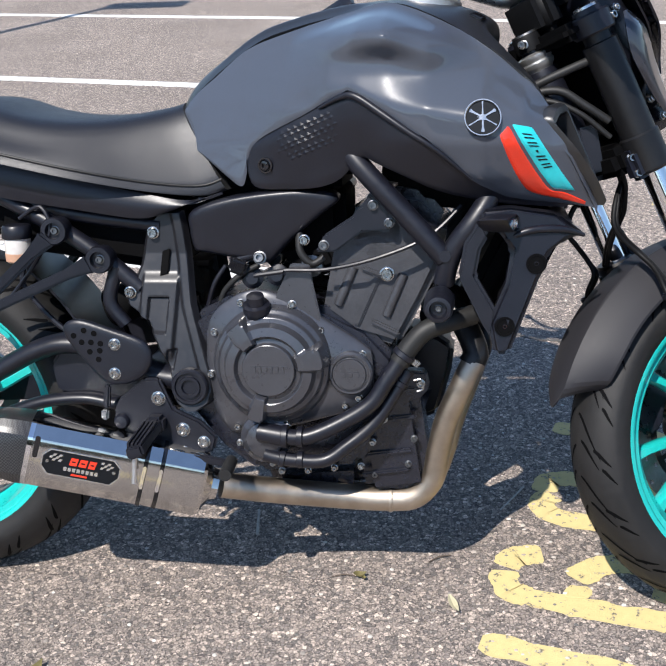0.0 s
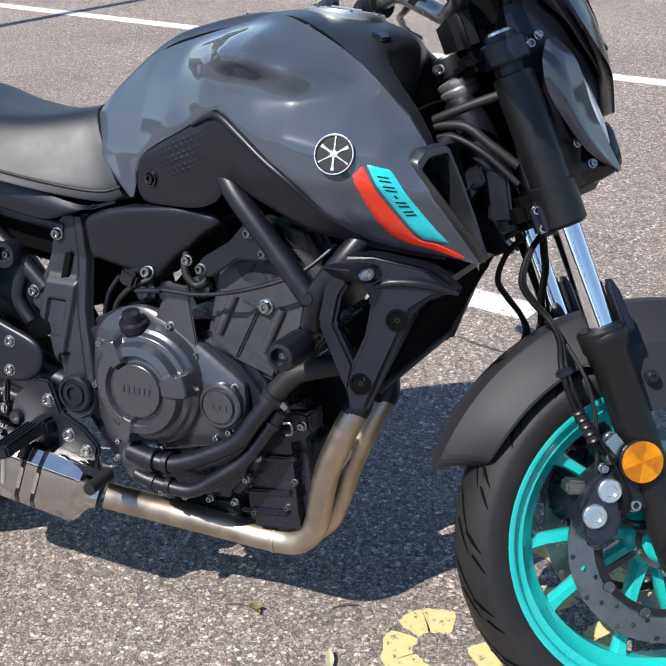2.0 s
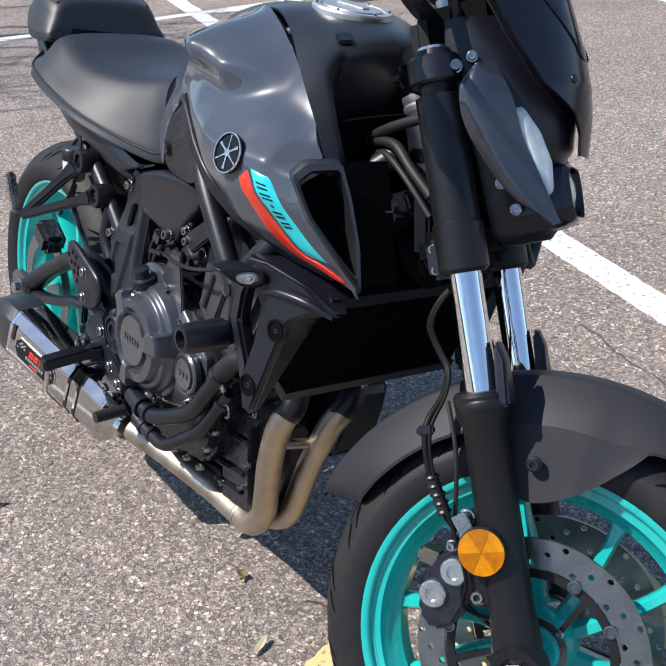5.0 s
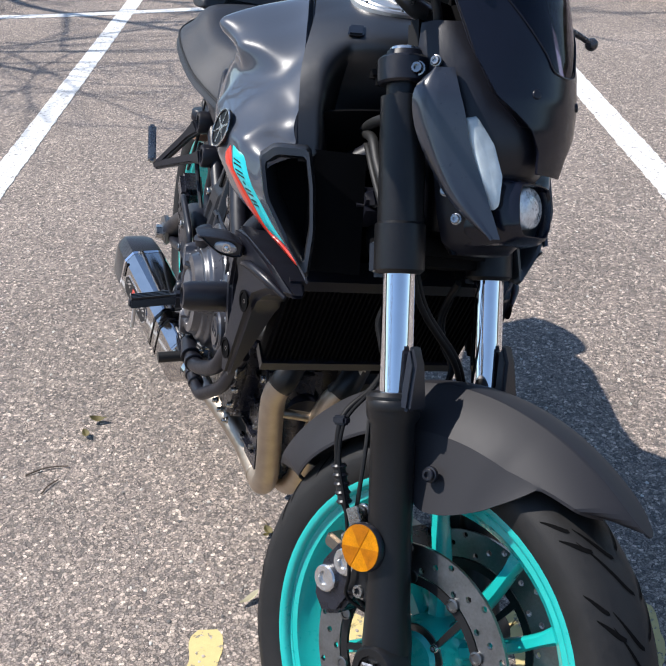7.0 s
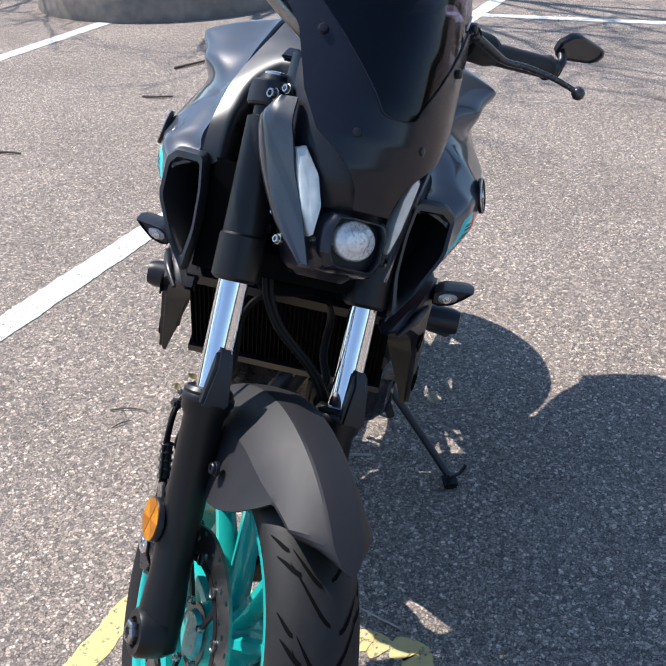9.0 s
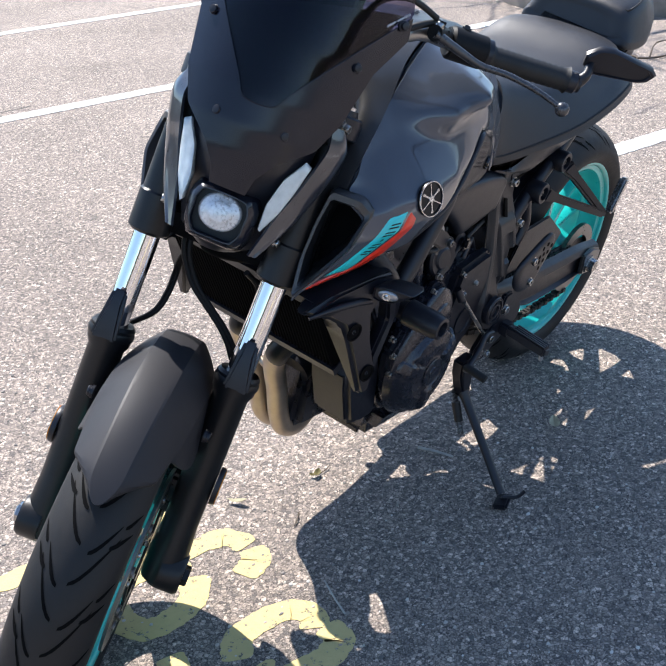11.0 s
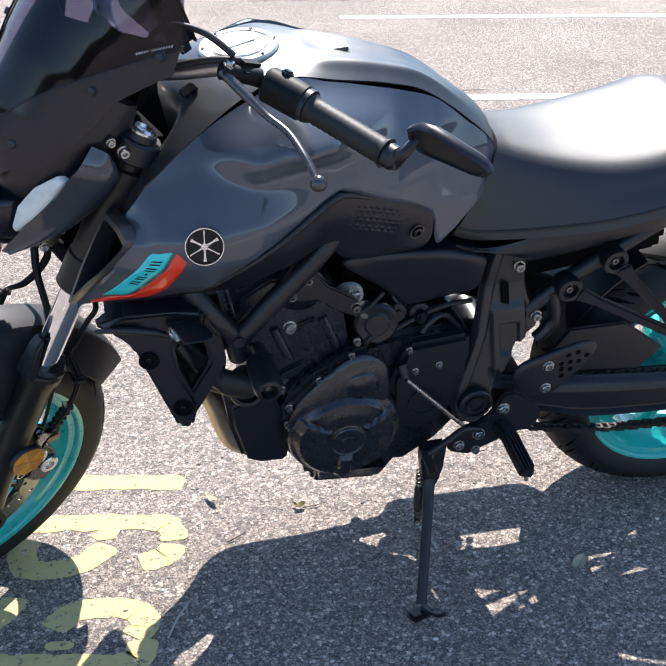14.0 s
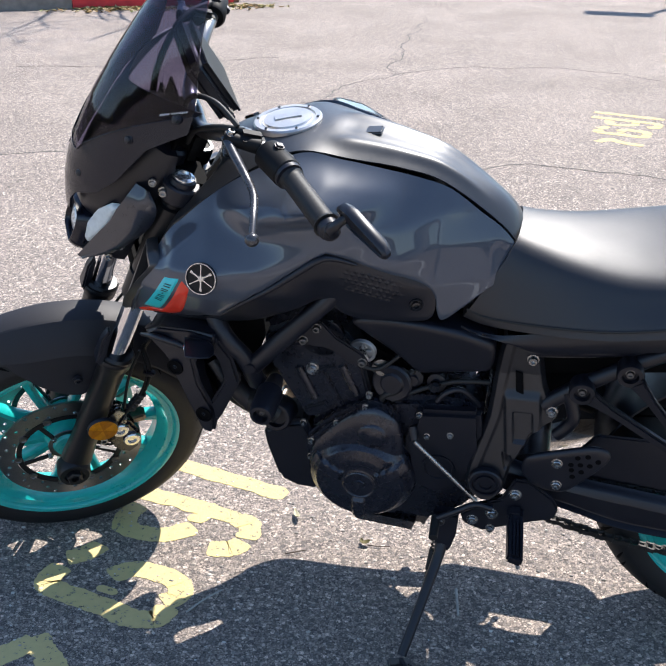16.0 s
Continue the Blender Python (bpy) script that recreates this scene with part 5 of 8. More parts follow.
AIR = [(-0.166, 0.628), (-0.171, 0.660), (-0.165, 0.692), (-0.10, 0.714), (0.0, 0.726), (0.060, 0.722), (0.076, 0.708), (0.055, 0.690), (0.0, 0.645), (-0.030, 0.613), (-0.044, 0.604), (-0.070, 0.607), (-0.150, 0.622)]
for s in (1, -1):
    part("airbox_cover", pillow(AIR, -0.05, -0.004, 0.010, s, p=18, f=air_y), "matte_black", bike, "matte black airbox side cover", 50)
# two near-black fillers under the tank: painted shade, and no view through
part("under_tank_shade", block((0.27, 0, 0.735), (0.26, 0.22, 0.10), 0.03, (0, 8, 0)), "deep_black", bike)
part("tank_floor_shade", block((-0.055, 0, 0.765), (0.30, 0.19, 0.085), 0.02), "deep_black", bike)
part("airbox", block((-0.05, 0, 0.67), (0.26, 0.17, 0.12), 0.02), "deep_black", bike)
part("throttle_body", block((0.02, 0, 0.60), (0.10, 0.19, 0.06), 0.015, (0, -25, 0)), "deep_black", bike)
for i, (x, z) in enumerate(((0.03, 0.595), (-0.03, 0.580), (-0.075, 0.575))):
    for s in (1, -1):
        part("fuel_fitting", lathe([(0, 0.014), (0.02, 0.014), (0.022, 0.018), (0.03, 0.018), (0.032, 0.010), (0.04, 0.010)], P3(x, z, 0.085, s), (0.1 * i - 0.1, s, 0.1), 16), ("dark_steel", "satin_black", "satin_black")[i], bike)
PUL, PAX = Vector((0.058, 0.121, 0.643)), Vector((0.1, 1, -0.12)).normalized()
pulley = part("throttle_pulley", lathe([(0, 0.020), (0.003, 0.0245), (0.006, 0.023), (0.009, 0.0245), (0.011, 0.0235), (0.011, 0.0185), (0.005, 0.018), (0.005, 0.001)], PUL, PAX, 36), "cap_metal", bike, "bare metal throttle pulley")
part("hub", lathe([(0.004, 0.009), (0.012, 0.008), (0.013, 0.005), (0.010, 0.004), (0.010, 0.0001)], PUL, PAX, 20), "steel", pulley)
for k in range(5):
    d1 = Vector((math.cos(k * 1.2566 + 0.4), 0, math.sin(k * 1.2566 + 0.4)))
    d1 = (d1 - PAX * d1.dot(PAX)).normalized()
    part("spoke", tube([PUL + PAX * 0.0085 + d1 * 0.007, PUL + PAX * 0.0085 + d1 * 0.0195], 0.0028, 8, smooth=False), "cap_metal", pulley)

# wires and hoses in the gap under the tank
for pts, r, mt in ((((0.006, 0.13, 0.540), (-0.02, 0.128, 0.556), (-0.06, 0.12, 0.572), (-0.11, 0.118, 0.590), (-0.165, 0.105, 0.585)), 0.0045, "rubber_grip"),
                   (((0.026, 0.128, 0.528), (0.020, 0.130, 0.548), (-0.01, 0.126, 0.566), (-0.03, 0.112, 0.60)), 0.006, "rubber_grip"),
                   (((-0.075, 0.125, 0.545), (-0.095, 0.122, 0.568), (-0.12, 0.112, 0.565), (-0.15, 0.105, 0.53)), 0.0055, "satin_black"),
                   (((0.09, 0.122, 0.625), (0.06, 0.128, 0.61), (0.03, 0.126, 0.605), (-0.005, 0.115, 0.63)), 0.004, "rubber_grip"),
                   (((0.01, -0.125, 0.655), (0.012, -0.132, 0.625), (0.03, -0.132, 0.605), (0.05, -0.128, 0.615)), 0.0065, "rubber_grip"),
                   (((-0.06, -0.115, 0.60), (-0.09, -0.125, 0.585), (-0.12, -0.122, 0.555), (-0.13, -0.118, 0.52)), 0.005, "rubber_grip"),
                   (((-0.115, -0.12, 0.60), (-0.135, -0.122, 0.57), (-0.15, -0.115, 0.53)), 0.004, "satin_black"),
                   (((-0.03, -0.118, 0.625), (-0.07, -0.122, 0.618), (-0.105, -0.118, 0.605)), 0.009, "satin_black")):
    part("wire", tube(pts, r, 10), mt, bike)
part("connector", block((-0.092, -0.128, 0.600), (0.030, 0.018, 0.026), 0.005, (0, 20, 0)), "gloss_black", bike)
part("connector", block((-0.070, 0.128, 0.580), (0.018, 0.014, 0.022), 0.004, (0, -15, 0)), "gloss_black", bike)
part("clamp_screw", bolt((0.02, -0.140, 0.645), (0, -1, 0), 0.009, 0.008), "steel", bike)
part("clamp_screw", bolt((-0.055, -0.133, 0.615), (0, -1, 0.2), 0.011, 0.010), "dark_steel", bike)

# pivot brackets with raised panels


def brk_y(x, z):
    return 0.115 + max(0, (0.62 - z)) / 0.22 * 0.045


BRK_Z = [0.690, 0.665, 0.60, 0.575, 0.555, 0.535, 0.51, 0.43, 0.395, 0.375, 0.362]
BRK_R = [-0.228, -0.250, -0.263, -0.274, -0.292, -0.286, -0.252, -0.216, -0.209, -0.204, -0.190]
BRK_F = [-0.184, -0.179, -0.172, -0.170, -0.168, -0.166, -0.160, -0.138, -0.134, -0.140, -0.160]


def bracket_fn(side):
    """The cast face: rounded borders, a raised shield and a sunk panel in it."""
    def fn(u, v):
        z = 0.690 - 0.328 * u
        xr, xf = (float(np.interp(-z, [-q for q in BRK_Z], t)) for t in (BRK_R, BRK_F))
        x = xr + (xf - xr) * v
        d = min(x - xr, xf - x, (0.690 - z) + 0.003)
        y = brk_y(x, z) - 0.014 * (1 - step01(-0.001, 0.008, d))
        mid = -0.230 + (0.52 - z) * -0.10
        shield = step01(0.034, 0.028, abs(x - mid)) * step01(0.592, 0.572, z) * step01(0.440, 0.462, z)
        sunk = step01(0.0185, 0.0155, abs(x - mid)) * step01(0.551, 0.546, z) * step01(0.488, 0.494, z)
        y += 0.008 * shield - 0.007 * sunk
        # a long crease down the front border, and a small wedge near the foot
        y += 0.005 * step01(0.026, 0.018, xf - x) * step01(0.40, 0.43, z)
        wedge = step01(0.427, 0.433, z) * step01(0.466, 0.460, z) * step01(0.009, 0.006, abs(x + 0.209 - 0.2 * (z - 0.445)))
        y -= 0.005 * wedge
        return Vector((x, side * y, z))
    return fn


for s in (1, -1):
    br = part("frame_bracket", sheet(bracket_fn(s), 164, 64, 0.02), "bracket_black", bike, "satin black sculpted pivot bracket", 30)
    # near-black wedge stands for the shade inside the slot
    part("slot_shade", prism([(-0.208, 0.628), (-0.221, 0.624), (-0.226, 0.583), (-0.212, 0.588)], 0.002, 0.0052, 0.001, s, f=brk_y), "deep_black", br)
    part("pivot_cap", lathe([(0, 0.031), (0.010, 0.031), (0.013, 0.0285), (0.013, 0.0245), (0.009, 0.0235), (0.009, 0.019), (0.013, 0.018), (0.013, 0.013), (0.008, 0.012), (0.008, 0.001)], P3(-0.174, 0.405, 0.161, s), (0, s, 0), 40), "satin_black", br)
    for x, z in ((-0.236, 0.654), (-0.277, 0.556)):
        part("bracket_bolt", bolt(P3(x, z, brk_y(x, z) + 0.003, s), (0, s, 0), 0.0105, 0.008), "steel", br)

# lower footrest hangers
HANG = [(-0.296, 0.383), (-0.252, 0.418), (-0.226, 0.418), (-0.204, 0.366), (-0.160, 0.345), (-0.132, 0.318), (-0.138, 0.294), (-0.175, 0.280), (-0.215, 0.298), (-0.262, 0.318), (-0.300, 0.331), (-0.309, 0.356)]
HEEL_R = [(-0.384, 0.503), (-0.374, 0.515), (-0.349, 0.518), (-0.300, 0.503), (-0.253, 0.486), (-0.238, 0.470), (-0.236, 0.448), (-0.246, 0.428), (-0.266, 0.413), (-0.292, 0.407), (-0.316, 0.411), (-0.345, 0.440), (-0.377, 0.482)]
for s in (1, -1):
    hg = part("footrest_hanger", prism(HANG, 0.155, 0.168, 0.004, s), "satin_black", bike)
    for x, z, r in ((-0.229, 0.384, 0.0125), (-0.190, 0.330, 0.0125), (-0.155, 0.309, 0.011), (-0.189, 0.292, 0.009)):
        part("hanger_bolt", bolt(P3(x, z, 0.168, s), (0, s, 0), r, 0.007), "steel", hg)
    hl = part("heel_guard", pillow(HEEL_R, 0.165, 0.169, 0.1765, s, p=10), "matte_black", bike, "black perforated heel guard")
    for x, z in ((-0.295, 0.478), (-0.298, 0.428)):
        part("guard_bolt", bolt(P3(x, z, 0.176, s), (0, s, 0), 0.0105, 0.006), "steel", hl)
    # near-black discs stand for the shade in the guard's holes
    for x, z in ((-0.364, 0.492), (-0.346, 0.501), (-0.351, 0.481), (-0.335, 0.481), (-0.329, 0.496), (-0.338, 0.465), (-0.319, 0.479), (-0.321, 0.467), (-0.324, 0.452)):
        part("hole", lathe([(-0.003, 0.0050), (0.0006, 0.0050), (0.0006, 0.0001)], P3(x, z, 0.1762, s), (0, s, 0), 12), "deep_black", hl)
    peg = prism([(-0.249, 0.350), (-0.222, 0.357), (-0.217, 0.338), (-0.245, 0.328)], 0.185, 0.278, 0.004, s)
    for i in range(4):
        prism([(-0.246 + 0.0065 * i, 0.3575), (-0.2425 + 0.0065 * i, 0.358), (-0.2425 + 0.0065 * i, 0.350), (-0.246 + 0.0065 * i, 0.350)], 0.200, 0.274, 0.0, s, bm=peg)
    for v in peg.verts:
        t = (abs(v.co.y) - 0.185) / 0.093
        v.co.z -= 0.016 * t
        v.co.x -= 0.006 * t
    pg = part("footpeg", peg, "satin_black", bike, "black ribbed footpeg")
    part("peg_joint", block((-0.232, s * 0.18, 0.343), (0.03, 0.03, 0.03), 0.006), "satin_black", pg)
    part("feeler_bolt", tube([P3(-0.243, 0.318, 0.265, s), P3(-0.247, 0.272 if s < 0 else 0.300, 0.266, s)], 0.0040, 10, smooth=False), "cap_metal", pg)
pedal = part("brake_pedal", prism([(-0.296, 0.324), (-0.242, 0.314), (-0.189, 0.300), (-0.112, 0.287), (-0.107, 0.280), (-0.112, 0.273), (-0.189, 0.284), (-0.242, 0.297), (-0.292, 0.308)], 0.183, 0.191, 0.0025, -1), "satin_black", bike, "black flat brake pedal lever")
part("toe_peg", tube([(-0.108, -0.176, 0.280), (-0.106, -0.232, 0.276)], 0.0105, 16, smooth=False), "rubber_grip", pedal)
part("pivot", lathe([(-0.01, 0.0135), (0.004, 0.0135), (0.009, 0.010), (0.011, 0.0001)], P3(-0.294, 0.343, 0.168, -1), (0, -1, 0), 24), "satin_black", pedal)
sw = part("brake_switch", block((-0.319, -0.163, 0.385), (0.011, 0.012, 0.040), 0.003, (0, 6, 0)), "satin_black", bike)
part("clevis", block((-0.324, -0.164, 0.353), (0.013, 0.012, 0.018), 0.003, (0, 6, 0)), "dark_steel", sw)
part("shift_rod", tube([(-0.041, 0.166, 0.480), (-0.159, 0.166, 0.354)], 0.0042, 10, smooth=False), "steel", bike, "bright steel gear shift rod")
part("shift_arm", tube([(-0.035, 0.150, 0.502), (-0.041, 0.160, 0.480)], 0.008, 12, smooth=False), "satin_black", bike)
part("shift_lever", tube([(-0.190, 0.172, 0.345), (-0.159, 0.172, 0.350), (-0.127, 0.180, 0.336), (-0.088, 0.184, 0.312)], 0.0065, 12), "satin_black", bike)
part("shift_toe", tube([(-0.088, 0.178, 0.312), (-0.089, 0.226, 0.305)], 0.0085, 14, smooth=False), "rubber_grip", bike)

# swing arm
ARM_L = [(-0.19, 0.435, -0.19, 0.368), (-0.30, 0.405, -0.33, 0.330), (-0.42, 0.390, -0.42, 0.300), (-0.53, 0.376, -0.56, 0.287), (-0.66, 0.362, -0.66, 0.282), (-0.76, 0.343, -0.745, 0.278)]


def arm_sheet(table, side, y_out, y_in):
    """A box arm: rounded upper and lower ridges, a long sunk panel between them, and an inner wall."""
    def fn(u, v):
        up, lo = seam(table, u)
        if v > 0.72:
            p = lo.lerp(up, (v - 0.72) / 0.28)
            return Vector((p.x, side * y_in, p.y))
        t = v / 0.72
        p = up.lerp(lo, t)
        rim = 1 - step01(0.0, 0.10, min(t, 1 - t))
        sunk = step01(0.26, 0.36, t) * step01(0.90, 0.82, t) * step01(0.03, 0.09, u) * step01(0.93, 0.86, u)
        return Vector((p.x, side * (y_out - 0.014 * rim - 0.012 * sunk - 0.010 * step01(0.3, 0.0, t)), p.y))
    return sheet(fn, 60, 50, 0.0)


sa = part("swing_arm", arm_sheet(ARM_L, 1, 0.142, 0.098), "satin_black", bike, "satin black swing arm", 30)
ra = part("right_arm", tube([(-0.18, -0.118, 0.405), (-0.235, -0.122, 0.412), (-0.293, -0.124, 0.434), (-0.351, -0.125, 0.460), (-0.403, -0.125, 0.466), (-0.458, -0.125, 0.450), (-0.523, -0.125, 0.416), (-0.60, -0.125, 0.375), (-0.687, -0.125, 0.322), (-0.75, -0.124, 0.308)], [0.034, 0.031, 0.027, 0.025, 0.025, 0.024, 0.024, 0.025, 0.030, 0.024], 20, 8, flat=0.72), "satin_black", sa)
part("lower_rail", tube([(-0.20, -0.118, 0.372), (-0.255, -0.121, 0.364), (-0.313, -0.124, 0.360), (-0.373, -0.126, 0.369), (-0.451, -0.126, 0.360), (-0.532, -0.125, 0.333), (-0.62, -0.125, 0.312), (-0.70, -0.124, 0.302)], [0.022, 0.018, 0.015, 0.014, 0.014, 0.014, 0.016, 0.018], 18, 8, flat=0.8), "satin_black", ra)
part("arm_web", prism([(-0.19, 0.42), (-0.30, 0.44), (-0.36, 0.458), (-0.415, 0.455), (-0.435, 0.425), (-0.425, 0.375), (-0.37, 0.362), (-0.30, 0.352), (-0.19, 0.37)], 0.096, 0.116, 0.006, -1, seg=3), "satin_black", ra)
part("cross_tube", tube([(-0.25, -0.11, 0.40), (-0.25, 0.11, 0.40)], 0.035, 20, smooth=False), "satin_black", sa)
part("hugger_panel", prism([(-0.30, 0.41), (-0.36, 0.50), (-0.47, 0.50), (-0.56, 0.43), (-0.52, 0.385)], 0.106, 0.114, 0.003), "matte_black", sa)
for s in (1, -1):
    adj = part("chain_adjuster", prism([(-0.655, 0.345), (-0.70, 0.352), (-0.745, 0.335), (-0.745, 0.296), (-0.70, 0.283), (-0.66, 0.290)], 0.138, 0.150, 0.004, s), "dark_steel", sa)
    part("axle_nut", lathe([(0, 0.022), (0.004, 0.022), (0.005, 0.017), (0.018, 0.016), (0.020, 0.012), (0.020, 0.001)], P3(-0.687, 0.314, 0.150, s), (0, s, 0), 6), "steel", sa)

# chain
chain = part("drive_chain", tube([(-0.137, 0.103, 0.335), (-0.137, 0.109, 0.335)], 0.004, 8, smooth=False), "chain_metal", bike, "greasy steel drive chain")
run = (Vector((-0.135, 0.105, 0.335)), Vector((-0.687, 0.105, 0.222)), 0.032)
run2 = (Vector((-0.640, 0.105, 0.358)), Vector((-0.135, 0.105, 0.400)), 0.0)
links = []
for w in (0.016, 0.011):
    lb = bmesh.new()
    for sy in (-1, 1):
        tube([(-0.0079, sy * w / 2, 0), (0.0, sy * w / 2, 0.0), (0.0079, sy * w / 2, 0)], [0.0066, 0.0050, 0.0066], 6, 1, lb)
    lathe([(-0.007, 0.005), (0.007, 0.005)], (-0.0079, 0, 0), (0, 1, 0), 8, lb)
    for v in lb.verts:
        if abs(v.co.y) > w / 2 + 0.001 or abs(v.co.y) < w / 2 - 0.001:
            v.co.y = math.copysign(min(abs(v.co.y), w / 2 + 0.001), v.co.y)
    links.append(finish(lb, "link", "chain_metal"))
for a, b, sag in (run, run2):
    n = int((b - a).length / 0.0159)
    tilt = -math.degrees(math.atan2(b.z - a.z, b.x - a.x))
    for i in range(n):
        p = a.lerp(b, (i + 0.5) / n) - Vector((0, 0, sag * math.sin(math.pi * (i + 0.5) / n)))
        lk = new("link", links[i % 2])
        lk.parent = chain
        lk.matrix_local = pose(p.x, p.y, p.z, 0, tilt, 0)
part("rear_sprocket", placed(ring_mesh([(0.100, 0.088), (0.110, 0.088), (0.110, 0.060), (0.100, 0.060)], 60), RW), "dark_steel", bike)
part("rear_disc", placed(ring_mesh([(-0.092, 0.122), (-0.087, 0.122), (-0.087, 0.09), (-0.092, 0.09)], 60), RW), "disc_steel", bike)
part("rear_caliper", block((-0.64, -0.105, 0.44), (0.07, 0.05, 0.05), 0.01, (0, 30, 0)), "engine_black", bike)

# subframe, pillion footrest hangers, tail
def hanger_arm(a, side):
    """A flat cast arm, broad at its boss and tapering to the peg."""
    a, b = Vector((a[0], a[1], 0)), Vector((-0.535, 0.522, 0))
    d = (b - a).normalized()
    n = Vector((-d.y, d.x, 0))
    line = [(0.0145, 0.0165), (0.028, 0.0130), (0.055, 0.0092), ((b - a).length, 0.0085)]
    pts = [a + d * t + n * w for t, w in line] + [a + d * t - n * w for t, w in line[::-1]]
    return prism([(q.x, q.y) for q in pts], -0.008, 0.007, 0.004, side, f=lambda x, z: 0.140 + 0.065 * max(0.0, min(1.0, (a.x - x) / (a.x - b.x))))


TRIM = [(-0.112, 0.722, -0.165, 0.704), (-0.17, 0.709, -0.205, 0.690), (-0.25, 0.722, -0.255, 0.680), (-0.34, 0.742, -0.36, 0.695), (-0.48, 0.776, -0.49, 0.716), (-0.60, 0.80, -0.60, 0.745), (-0.72, 0.85, -0.72, 0.80), (-0.80, 0.90, -0.80, 0.87)]
for s in (1, -1):
    def trim_fn(u, v, s=s):
        up, lo = seam(TRIM, u)
        p = up.lerp(lo, v)
        return Vector((p.x, s * ((0.135 - 0.06 * max(0, u - 0.55) / 0.45) + 0.006 * math.sin(math.pi * v)), p.y))
    part("seat_side_trim", sheet(trim_fn, 40, 6, 0.004), "matte_black", bike, "matte black side trim under the seat")
    part("seat_rail", tube([P3(-0.225, 0.665, 0.105, s), P3(-0.40, 0.69, 0.105, s), P3(-0.60, 0.75, 0.095, s), P3(-0.75, 0.82, 0.06, s)], 0.013, 14), "satin_black", bike)
    part("subframe_tube", tube([P3(-0.262, 0.560, 0.118, s), P3(-0.33, 0.617, 0.118, s), P3(-0.42, 0.675, 0.115, s), P3(-0.55, 0.74, 0.10, s)], 0.0145, 14), "satin_black", bike)
    part("lower_stay", tube([P3(-0.30, 0.598, 0.122, s), P3(-0.315, 0.54, 0.125, s), P3(-0.29, 0.50, 0.125, s)], 0.012, 14), "satin_black", bike)
    ph = part("pillion_hanger", hanger_arm((-0.323, 0.613), s), "satin_black", bike, "satin black pillion footrest hanger")
    part("arm", hanger_arm((-0.396, 0.661), s), "satin_black", ph)
    for x, z in ((-0.323, 0.613), (-0.396, 0.661)):
        part("boss", lathe([(-0.02, 0.021), (0.010, 0.023), (0.014, 0.021), (0.014, 0.014), (0.004, 0.013), (0.004, 0.001)], P3(x, z, 0.135, s), (0, s, 0), 28), "satin_black", ph)
        part("hanger_bolt", bolt(P3(x, z, 0.139, s), (0, s, 0), 0.008, 0.006), "dark_steel", ph)
    pp = part("pillion_peg", prism([(-0.588, 0.598), (-0.568, 0.603), (-0.530, 0.535), (-0.545, 0.522)], 0.205, 0.222, 0.004, s), "steel", bike, "folded bare metal pillion peg")
# near-black filler under the seat for its shade, closing the view through
part("under_seat_shade", block((-0.36, 0, 0.66), (0.34, 0.16, 0.12), 0.02, (0, 8, 0)), "deep_black", bike)
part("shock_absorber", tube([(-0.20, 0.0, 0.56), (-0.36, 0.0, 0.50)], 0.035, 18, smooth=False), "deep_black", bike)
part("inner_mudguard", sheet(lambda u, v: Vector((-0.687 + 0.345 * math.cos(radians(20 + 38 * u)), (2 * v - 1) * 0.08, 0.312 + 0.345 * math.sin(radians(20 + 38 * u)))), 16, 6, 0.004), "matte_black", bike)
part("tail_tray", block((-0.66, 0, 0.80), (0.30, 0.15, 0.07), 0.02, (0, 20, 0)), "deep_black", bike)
rs = part("brake_reservoir", lathe([(0, 0.018), (0.003, 0.021), (0.04, 0.022), (0.043, 0.020)], (-0.469, -0.125, 0.606), (0, 0, 1), 24), "reservoir", bike, "translucent brake fluid reservoir")
part("fluid", lathe([(0.0005, 0.0185), (0.003, 0.0216), (0.016, 0.0222), (0.0165, 0.001)], (-0.469, -0.125, 0.606), (0, 0, 1), 24), "brake_fluid", rs)
part("cap", lathe([(0.041, 0.024), (0.043, 0.025), (0.060, 0.0245), (0.063, 0.022), (0.063, 0.001)], (-0.469, -0.125, 0.606), (0, 0, 1), 24), "satin_black", rs)
part("reservoir_hose", tube([(-0.462, -0.125, 0.60), (-0.46, -0.13, 0.56), (-0.40, -0.125, 0.49), (-0.33, -0.13, 0.46)], 0.005, 8), "satin_black", bike)
part("tail_cable", tube([(-0.46, -0.13, 0.68), (-0.42, -0.135, 0.70), (-0.405, -0.14, 0.66), (-0.44, -0.14, 0.60), (-0.50, -0.14, 0.53)], 0.0035, 8), "satin_black", bike)

# exhaust
hd = part("exhaust_header", tube([(0.225, -0.045, 0.535), (0.265, -0.065, 0.505), (0.293, -0.095, 0.455), (0.278, -0.107, 0.41), (0.247, -0.097, 0.335), (0.232, -0.088, 0.27), (0.222, -0.084, 0.222), (0.192, -0.081, 0.188), (0.145, -0.078, 0.180), (0.05, -0.085, 0.186), (-0.06, -0.115, 0.205), (-0.135, -0.145, 0.224)],
                             [0.0195, 0.0195, 0.0195, 0.020, 0.0205, 0.0205, 0.0205, 0.0215, 0.022, 0.0225, 0.0225, 0.0225], 22, 8), "titanium", bike, "heat-tinted metal exhaust header pipe")
part("second_pipe", tube([(0.225, 0.045, 0.535), (0.27, 0.035, 0.50), (0.300, 0.005, 0.445), (0.286, -0.018, 0.395), (0.258, -0.026, 0.32), (0.240, -0.030, 0.255), (0.218, -0.032, 0.205), (0.17, -0.038, 0.178), (0.10, -0.055, 0.178), (0.02, -0.08, 0.185)], 0.0200, 22, 8), "titanium", hd)
